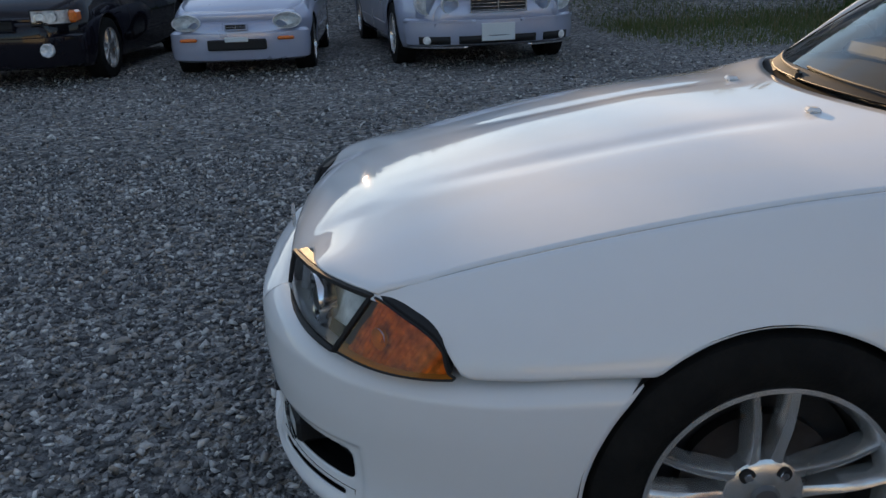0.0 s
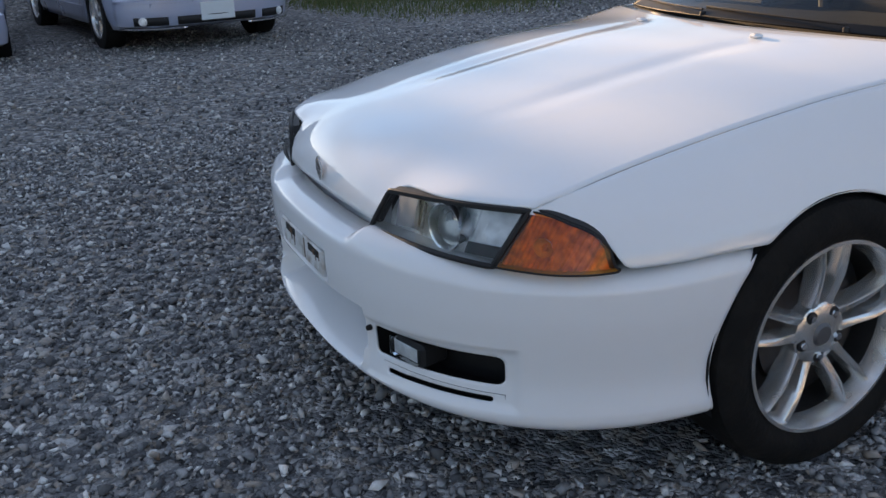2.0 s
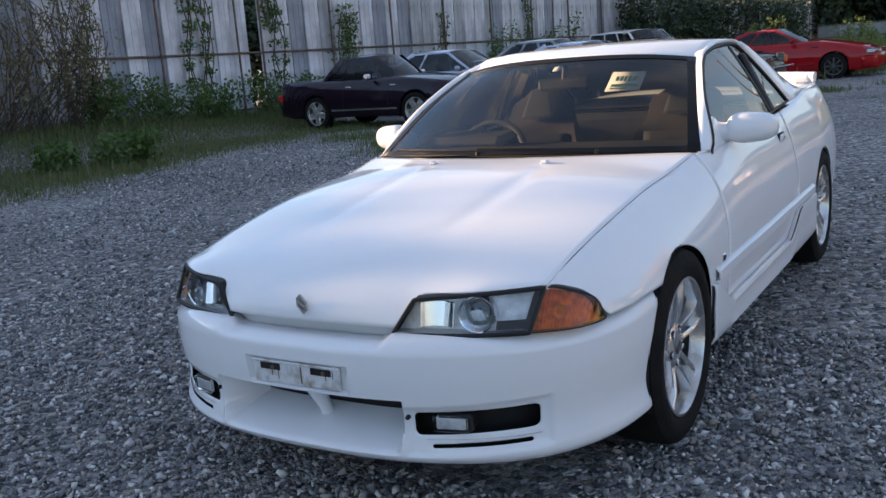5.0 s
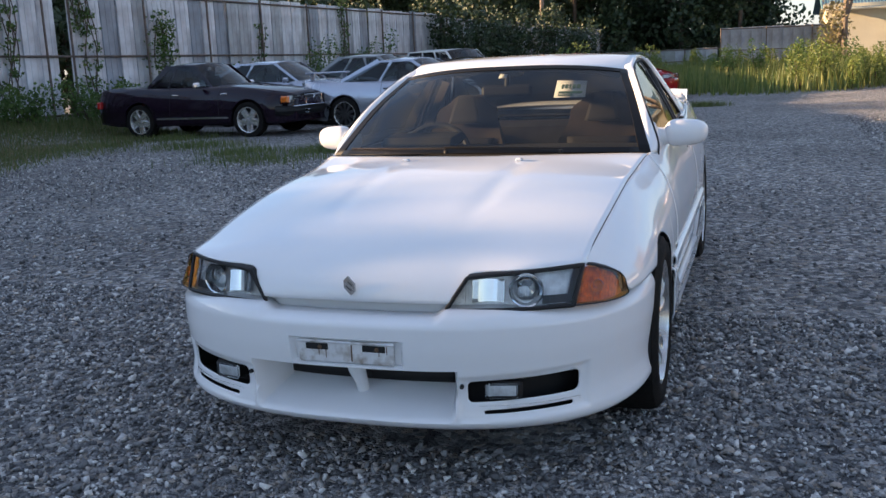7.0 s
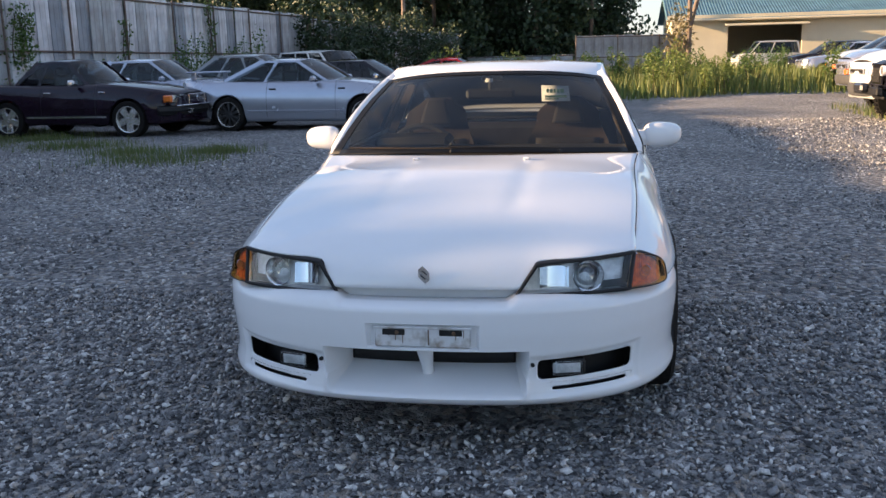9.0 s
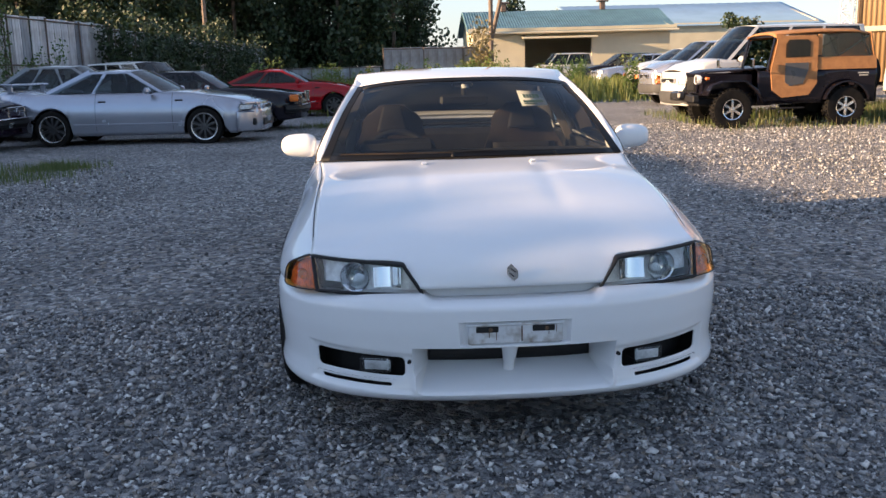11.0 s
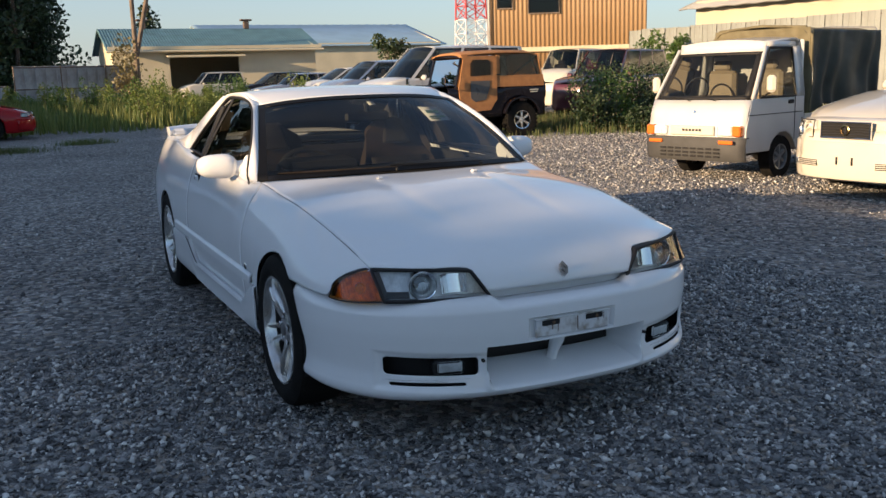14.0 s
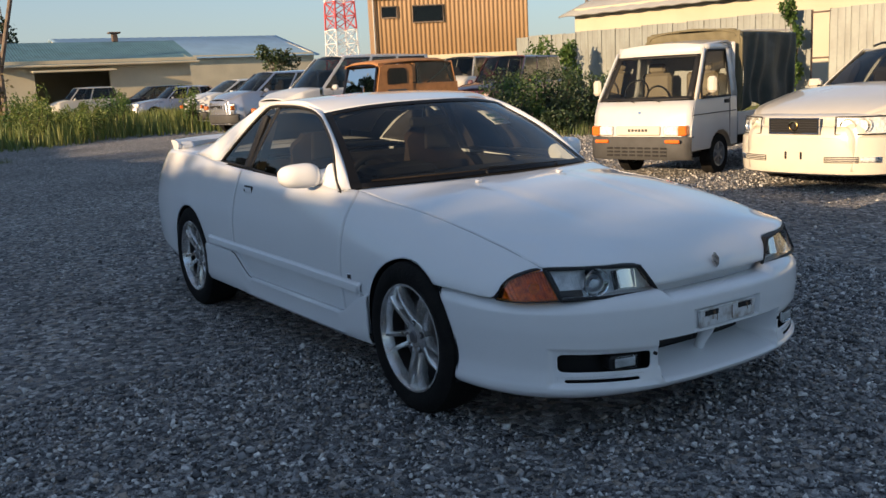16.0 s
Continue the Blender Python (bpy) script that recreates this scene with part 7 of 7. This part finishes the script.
# half-dead thicket of creepers
b = thing("dead_thicket", "half-dead brown thicket hanging on the fence", "thicket", pose(8.2, 13.5, float(gz(8.2, 13.5))))
cs, rs = [], []
for k in range(70):
    x0, x1 = rp.uniform(-1.4, 1.3), rp.uniform(-1.4, 1.3)
    h = rp.uniform(1.2, 3.6)
    pts = [(x0 + (x1 - x0) * f + .15 * rp.normal(), -.35 * math.sin(f * 3) + .1 * rp.normal(), h * f) for f in np.linspace(0, 1, 6)]
    part("stem", Geo().tube(pts, [.014, .012, .010, .008, .006, .004], 4), BARK, b)
    cs += pts[2:]
    rs += [.28] * 4
part("foliage", leaves(rp, np.array(cs), np.array(rs), 3200, .07, "foliage", GRASSD), GRASSD, b)


# grass
def blades(name, label, n, area, hmin, hmax, w, material, lean=.5):
    """area: a function that gives n places as x, y, density 0 to 1."""
    x, y, d = area(n)
    keep = rp.random(n) < d
    x, y, d = x[keep], y[keep], d[keep]
    k = len(x)
    h = rp.uniform(hmin, hmax, k) * (.45 + .55 * d)
    a = rp.uniform(0, 6.28, k)
    le = rp.uniform(.05, lean, k)
    c, s = np.cos(a), np.sin(a)
    ww = w * rp.uniform(.6, 1.5, k)
    R = np.zeros((k, 3, 3))
    R[:, 0, 0], R[:, 1, 0] = c * ww, s * ww
    R[:, 0, 1], R[:, 1, 1] = -s * h * le, c * h * le
    R[:, 2, 2] = h * (1 - .3 * le)
    x, y = site(x, y)
    pos = np.stack([x, y, gz(x, y) - .01], -1)
    return tagged(new(name, scatter_mesh(name, BLADE_V, BLADE_F, pos, R, material)), label, "grass", kind="stuff")


def noise2(x, y, s):
    return .5 + .25 * (np.sin(x * s + 1.7 * np.sin(y * s * .7)) + np.sin(y * s * 1.3 + 1.3 * np.sin(x * s * .9)))


def bank(n):
    x, y = rp.uniform(2.2, 15, n), rp.uniform(7.6, 15.4, n)
    edge = 7.9 + .27 * np.clip(x - 4, -2, 20) + .5 * (noise2(x, y, 2.3) - .5)
    d = smooth(-.1, 1.6, y - edge) * smooth(2.3, 3.3, x + .15 * (y - 8)) * (.35 + .65 * noise2(x, y, 1.5))
    d *= 1 - .8 * smooth(.6, 1.2, -(np.hypot((x - 5.0) / 2.2, (y - 12.6) / .8) - 1.4))
    return x, y, d


blades("grass_bank", "rough green grass along the fence", 100000, bank, .05, .17, .012, GRASS, .9)
blades("dry_bank", "dry seeding grass along the fence", 12000, bank, .10, .30, .008, GRASSD, .7)


def under_fence(n):
    x, y = rp.uniform(-4, 34, n), rp.uniform(12.4, 15.5, n)
    return x, y, smooth(12.6, 14.8, y + .4 * noise2(x, y, 1.1)) * .8


blades("fence_grass", "long grass at the foot of the fence", 36000, under_fence, .12, .42, .014, GRASS)


def patches(n):
    k = rp.integers(0, 7, n)
    c = np.array([(8.6, 5.9, .9), (9.6, 6.9, .7), (10.8, 8.6, .9), (12.4, 10.2, .9), (9.8, 5.5, .45), (18, 2.2, .8), (20, 0.5, .5)])[k]
    x, y = c[:, 0] + rp.normal(size=n) * c[:, 2] * .45, c[:, 1] + rp.normal(size=n) * c[:, 2] * .55
    return x, y, .7 + 0 * x


blades("grass_patch", "thin grass tufts in the gravel", 9000, patches, .05, .2, .010, GRASS)


def far_field(n):
    x, y = rp.uniform(22, 58, n), rp.uniform(-13, 13, n)
    edge = 24.5 - 2.5 * smooth(1, 3, y) + 4 * smooth(-1, -6, y) + 2.0 * (noise2(x, y, .8) - .5)
    return x, y, smooth(0, 3.0, x - edge) * (.5 + .5 * noise2(x, y, .6))


blades("tall_grass", "tall yellow-green weeds beyond the lot", 60000, far_field, .35, 1.05, .035, leaf_mat("tall_grass_blades", (.07, .12, .025), (.22, .23, .06), .35))
for i in range(46):
    x, y = rp.uniform(27, 56), rp.uniform(-9, 6)
    if x - 26 > max(0, -y - 2):
        bush("field_weed", "tall leafy weed in the field", x, y, rp.uniform(.3, .6), rp.uniform(.8, 1.5), 800, .075, LEAFY if rp.random() < .7 else LEAF, 6)


def east_edge(n):
    x, y = rp.uniform(11.5, 20, n), rp.uniform(-20, -5.4, n)
    d = smooth(12.8, 14.4, x + .25 * np.clip(-9 - y, -1, 8) + .6 * noise2(x, y, 1.7)) * (.4 + .6 * noise2(x, y, 1.2))
    return x, y, d * np.where(y > -9, .35, 1)


blades("edge_grass", "grass and weeds under the parked cars", 50000, east_edge, .1, .42, .014, GRASS)
blades("edge_straw", "dry straw at the lot's edge", 12000, east_edge, .15, .5, .010, GRASSD, .8)

# ---------------------------------------------------------------- fences
def steel_mat(name, c, dirt):
    return mat(name, c, 0.45, metal=0.15, vary=0.10, scale=1.3, fine=9, rvary=0.15, color2=dirt, ramp=(.40, .68))


PANEL = steel_mat("painted_steel_panel", (0.60, 0.61, 0.65), (0.30, 0.29, 0.31))
PANEL2 = steel_mat("weathered_panel", (0.38, 0.40, 0.43), (0.20, 0.19, 0.19))
PANEL3 = steel_mat("blue_grey_panel", (0.26, 0.29, 0.34), (0.15, 0.15, 0.17))
PANELS_ = steel_mat("pale_green_grey_panel", (0.30, 0.32, 0.30), (0.22, 0.23, 0.215))
POST = mat("galvanised_post", (0.30, 0.31, 0.32), 0.5, metal=0.5, vary=0.15, scale=6)
RUSTY = mat("rusty_pipe", (0.16, 0.12, 0.10), 0.7, metal=0.2, vary=0.25, scale=9)


def panel_mesh(w, h, name):
    """One pressed steel sheet with a folded edge rib and two shallow beads."""
    prof = [(0, 0), (.012, .030), (.040, .030), (.052, 0), (w * .36, 0), (w * .36 + .012, .012), (w * .36 + .03, .012), (w * .36 + .042, 0), (w * .70, 0), (w * .70 + .012, .012), (w * .70 + .03, .012), (w * .70 + .042, 0), (w, 0)]
    P = np.array([[(x, y, z) for x, y in prof] for z in (0, h * .5, h)])
    return Geo().grid(P).mesh(name, 20)


def hoarding(name, label, pts, h, w, base, pmats, lean=0.6, rails=(.08, .5, .97), kind="structure", facing=-1):
    """Steel sheets on posts and pipes along a line of x, y points, facing to the given side."""
    top = tagged(new(name), label, "fence", kind=kind)
    meshes = []
    for k, pm in enumerate(pmats):
        me = panel_mesh(w + .03, h, "panel")
        me.materials.append(pm)
        meshes.append(me)
    rr = random.Random(name)
    for (x0, y0), (x1, y1) in zip(pts[:-1], pts[1:]):
        L = math.hypot(x1 - x0, y1 - y0)
        n = int(L / w)
        a = math.atan2(y1 - y0, x1 - x0)
        for i in range(n):
            f = i * w / L
            x, y = x0 + (x1 - x0) * f, y0 + (y1 - y0) * f
            ob = new("panel", rr.choice(meshes))
            ob.parent = top
            ob.matrix_local = pose(x, y, base(x, y), rr.uniform(-lean, lean), rr.uniform(-lean, lean) * .5, math.degrees(a)) @ Matrix.Diagonal((1, facing, rr.uniform(.99, 1.01), 1))
        nx, ny = -math.sin(a) * .06 * facing, math.cos(a) * .06 * facing
        for f in rails:
            part("rail", Geo().tube([(x0 + nx, y0 + ny, base(x0, y0) + h * f), (x1 + nx, y1 + ny, base(x1, y1) + h * f)], .026, 8), RUSTY, top)
        k = int(L / 2.4) + 1
        for i in range(k):
            f = min(1, i * 2.4 / L)
            x, y = x0 + (x1 - x0) * f, y0 + (y1 - y0) * f
            part("post", Geo().tube([(x + nx * 1.8, y + ny * 1.8, base(x, y) - .3), (x + nx * 1.8, y + ny * 1.8, base(x, y) + h)], .03, 6), RUSTY, top)
    return top


zb = lambda x, y: float(gz(x, y)) - .02
# its end towards x -22 is an unseen addition that blocks the low sun
hoarding("fence_west", "tall dented white steel hoarding on pipes", [(-22, 14.5), (14.85, 14.19), (34.2, 11.45)], 3.2, .52, zb, [PANEL, PANEL, PANEL, PANEL2, PANEL3])
# a stretch of thin resin sheets that let the low sun through
SHEET = bpy.data.materials.new("translucent_resin_sheet")
SHEET.use_nodes = True
n_, l_ = SHEET.node_tree.nodes, SHEET.node_tree.links
tr_, mx_ = n_.new("ShaderNodeBsdfTranslucent"), n_.new("ShaderNodeMixShader")
tr_.inputs["Color"].default_value = (.55, .52, .42, 1)
n_["Principled BSDF"].inputs["Base Color"].default_value = (.62, .61, .56, 1)
n_["Principled BSDF"].inputs["Roughness"].default_value = .6
mx_.inputs["Fac"].default_value = .55
l_.new(n_["Principled BSDF"].outputs["BSDF"], mx_.inputs[1])
l_.new(tr_.outputs["BSDF"], mx_.inputs[2])
l_.new(mx_.outputs["Shader"], n_["Material Output"].inputs["Surface"])
sheet_mesh = panel_mesh(.55, 3.2, "panel")
sheet_mesh.materials.append(SHEET)
for ob in bpy.data.objects["fence_west"].children:
    if ob.name.startswith("panel") and 4.0 < ob.matrix_local.translation.x < 7.2:
        ob.data = sheet_mesh
hoarding("fence_far", "grey weathered steel hoarding far off", [(34.4, 11.4), (68.0, 9.2)], 3.1, .62, zb, [PANEL2])
hoarding("fence_end", "grey weathered steel fence by the grove", [(49.4, .8), (51.2, -5.6)], 2.4, .55, zb, [PANEL2])
hoarding("fence_low", "low pale steel fence in front of the grove", [(53.0, 7.4), (51.2, .9)], 1.4, .6, zb, [PANELS_, PANEL2])
hoarding("fence_east", "pale steel hoarding in evening sun", [(25.5, -20.2), (13.0, -21.6), (-5, -24.6)], 2.75, .60, zb, [PANELS_], facing=1)

# ---------------------------------------------------------------- buildings
CREAMW = mat("cream_wall", (0.62, 0.56, 0.40), 0.85, vary=0.08, scale=.5, fine=14, bump=.1)
ORANGEW = mat("ochre_corrugated", (0.33, 0.21, 0.105), 0.6, vary=0.08, scale=.6, fine=8, color2=(0.30, 0.19, 0.09))
TEAL = mat("teal_roof_tiles", (0.10, 0.20, 0.25), 0.5, vary=0.15, scale=1.5, fine=20)
BLUEROOF = mat("pale_blue_roof", (0.28, 0.42, 0.56), 0.5, vary=0.06, scale=.4)
GREYROOF = mat("grey_roof", (0.30, 0.31, 0.32), 0.6, vary=0.1, scale=1)
WOOD = mat("weathered_pole", (0.20, 0.155, 0.12), 0.85, vary=0.2, scale=3, fine=40, bump=.2)


def corrugated(x0, x1, z0, z1, pitch, depth, m):
    """A wall of ribs in the plane y = 0, laid by m."""
    n = int((x1 - x0) / pitch)
    pr = []
    for i in range(n):
        x = x0 + i * pitch
        pr += [(x, 0), (x + pitch * .35, 0), (x + pitch * .5, depth), (x + pitch * .85, depth)]
    pr.append((x1, 0))
    P = np.array([[tuple(m @ Vector((x, -y, z))) for x, y in pr] for z in (z0, z1)])
    return Geo().grid(P)


def shed():
    """Low cream shed with a ribbed teal roof and a dark open bay."""
    b = thing("cream_shed", "cream shed with teal tiled roof and open dark bay", "shed", pose(57, -5.0, -.15, 0, 0, -90))
    L, D, h, rz = 13.0, 8.0, 3.75, 5.05            # local x along the front, y back
    a, c = 3.4, 7.8                               # the bay
    for x0, x1, z0, z1 in ((0, a, 0, h), (c, L, 0, h), (a, c, 3.1, h)):
        part("front_wall", Geo().box(((x0 + x1) / 2, .1, (z0 + z1) / 2), (x1 - x0, .2, z1 - z0), .01), CREAMW, b)
    part("back_wall", Geo().box((L / 2, D - .1, h / 2), (L, .2, h)), CREAMW, b)
    for x in (.1, L - .1):
        part("end_wall", Geo().box((x, D / 2, h / 2), (.2, D - .4, h)), CREAMW, b)
        part("gable", Geo().prism([(0, h), (D, h), (D / 2, rz - .1)], .2, Matrix.Translation((x + .1, 0, 0)) @ Matrix(((0, 0, -1, 0), (1, 0, 0, 0), (0, 1, 0, 0), (0, 0, 0, 1)))), CREAMW, b)
    part("bay_floor", Geo().box((L / 2, D / 2, .05), (L - .5, D - .5, .1)), GREYROOF, b)
    part("bay_hood", Geo().box(((a + c) / 2, -.45, 3.16), (c - a + .5, .9, .10), .02, pose(0, 0, 0, 8, 0, 0).to_3x3()), CREAMW, b)
    for s in (0, 1):
        P = []
        n = 78
        for v in np.linspace(0, 1, 14):
            row = []
            for i in range(n * 2 + 1):
                x = -.4 + (L + .8) * i / (2 * n)
                y = (-.6 + (D / 2 + .6) * v) if s == 0 else (D + .6 - (D / 2 + .6) * v)
                row.append((x, y, h - .25 + (rz - h + .25) * v + (.05 if i % 2 else 0) + .02 * ((v * 13) % 1)))
            P.append(row)
        part("roof", Geo().grid(np.array(P)), TEAL, b, "teal ribbed roof", thick=.05, angle=15)
    for k, x in enumerate((2.5, 9.4)):
        v = part("roof_vent", Geo().box((x, D / 2, rz + .25), (.35, .35, .5), .03), RUSTY, b)
        part("vent_cap", Geo().box((x, D / 2, rz + .58), (.8, .5, .12), .04), RUSTY, v)
    part("gutter", Geo().tube([(-.4, -.65, h - .3), (L + .4, -.65, h - .3)], .07, 6), CREAMW, b)
    part("fascia", Geo().box((L / 2, -.5, h - .12), (L + .6, .06, .26), .01), CREAMW, b)


shed()


def gable_hall(name, label, m, L, D, h, rz, wall_m, roof_m):
    b = thing(name, label, "building", m)
    g = Geo().box((L / 2, 0, h / 2), (L, .25, h)).box((L / 2, D, h / 2), (L, .25, h))
    for x in (0, L):
        g.prism([(.13, 0), (D - .13, 0), (D - .13, h), (D / 2, rz - .05), (.13, h)], .25, Matrix.Translation((x + .125, 0, 0)) @ Matrix(((0, 0, -1, 0), (1, 0, 0, 0), (0, 1, 0, 0), (0, 0, 0, 1))))
    part("wall", g, wall_m, b)
    for s in (0, 1):
        n = int(L / .5)
        P = np.array([[(-.5 + (L + 1) * i / n, (-.7 + (D / 2 + .7) * v) if s == 0 else (D + .7 - (D / 2 + .7) * v), h - .3 + (rz - h + .3) * v + .04 * (i % 2)) for i in range(n + 1)] for v in (0, .5, 1)])
        part("roof", Geo().grid(P), roof_m, b, thick=.08, angle=15)
    return b


gable_hall("blue_roof_hall", "long cream hall with pale blue roof", pose(94.0, -19.6, -.4, 0, 0, -90), 25.6, 22, 5.6, 8.2, CREAMW, BLUEROOF)
gable_hall("cream_hall", "cream hall with grey ribbed roof behind the fence", pose(29.5, -27.0, .0, 0, 0, 188), 40, 12, 4.2, 6.2, mat("pale_cream_wall", (.46, .43, .33), .85, vary=.05, scale=.5), GREYROOF)


def ochre_house():
    b = thing("ochre_house", "two-storey ochre corrugated house with lean-to roof", "house", pose(34.3, -18.9, .2, 0, 0, math.degrees(math.atan2(-6.4, -3.5))))
    L, D, h = 7.2, 9.0, 8.2
    m0 = Matrix.Identity(4)
    g = corrugated(0, L, 0, h, .20, .035, m0)
    part("front_wall", g, ORANGEW, b, "ochre corrugated sheet wall", thick=.02, angle=20)
    g = Geo().box((.12, D / 2, h / 2), (.2, D - .2, h)).box((L - .12, D / 2, h / 2), (.2, D - .2, h)).box((L / 2, D, h / 2), (L, .2, h))
    part("side_walls", g, ORANGEW, b)
    part("roof", Geo().box((L / 2, D / 2 - .2, h + .15), (L + .8, D + 1.0, .22), .05, pose(0, 0, 0, 6, 0, 0).to_3x3()), GREYROOF, b)
    part("lean_to_roof", Geo().box((-.1, .1, 5.55), (1.6, 1.7, .14), .03, pose(0, 0, 0, 0, -22, 0).to_3x3()), WOOD, b)
    part("eave", Geo().box((.05, -.35, 5.0), (1.6, .5, .10), .02), WOOD, b)
    for x, z, w, hh in ((.78, 4.25, .70, .5), (2.55, 4.12, 1.40, .75)):
        f = part("window", Geo().box((x, -.05, z), (w, .10, hh), .01), DARK, b, "small dark window")
        part("window_frame", Geo().tube([(x - w / 2, -.09, z - hh / 2), (x + w / 2, -.09, z - hh / 2), (x + w / 2, -.09, z + hh / 2), (x - w / 2, -.09, z + hh / 2), (x - w / 2, -.09, z - hh / 2)], .04, 4), WOOD, f)
        part("pane", Geo().box((x, -.105, z), (w - .1, .012, hh - .1), .002), DGLASS, f)
    part("lower_trim", Geo().box((L / 2 + .3, -.12, 2.15), (L + .6, .2, .22), .03), CREAMW, b)
    part("downpipe", Geo().tube([(.06, -.14, 0), (.06, -.14, 5.0)], .045, 8), GREYP, b)


ochre_house()


def pylon():
    p = thing("lattice_mast", "red and white lattice radio mast", "mast", pose(120.6, -63.2, -.6))
    RED, WHT = mat("mast_red", (.55, .06, .05), .6, vary=.05), mat("mast_white", (.78, .78, .76), .6, vary=.05)
    H, n = 34, 17
    half = lambda z: 1.95 - .85 * z / H
    for i in range(n):
        z0, z1 = H * i / n, H * (i + 1) / n
        g = Geo()
        a, b = half(z0), half(z1)
        c0 = [(-a, -a), (a, -a), (a, a), (-a, a)]
        c1 = [(-b, -b), (b, -b), (b, b), (-b, b)]
        for k in range(4):
            j = (k + 1) % 4
            g.tube([(*c0[k], z0), (*c1[k], z1)], .13, 4).tube([(*c0[k], z0), (*c1[j], z1)], .07, 4).tube([(*c0[j], z0), (*c1[k], z1)], .07, 4).tube([(*c1[k], z1), (*c1[j], z1)], .07, 4)
        part("mast_section", g, RED if i in (2, 5, 6, 9, 10, 13, 14) else WHT, p)


pylon()


def pole(name, x, y, h, lean, arms=True, r=.14):
    x, y = map(float, site(x, y))
    p = thing(name, "weathered grey wooden utility pole", "pole", pose(x, y, float(gz(x, y)), 0, lean, -90))
    part("shaft", Geo().tube([(0, 0, -.3), (0, 0, h)], [r, r * .7], 10), WOOD, p)
    if arms:
        for z in (h - .4, h - 1.3):
            a = part("cross_arm", Geo().box((0, 0, z), (1.4, .1, .1), .02), WOOD, p)
            for k in (-.6, -.2, .2, .6):
                part("insulator", Geo().lathe([(.001, .14), (.04, .12), (.05, 0)], pose(k, 0, z + .05), 8), GREYP, a)


pole("utility_pole", 57.5, -4.9, 13, 0, False)
pole("leaning_pole", 58.2, -4.2, 12, 14, False)
pole("utility_pole", 62, 14.6, 13, 0)
pole("utility_pole", 70, -62, 14, 0, True, .16)
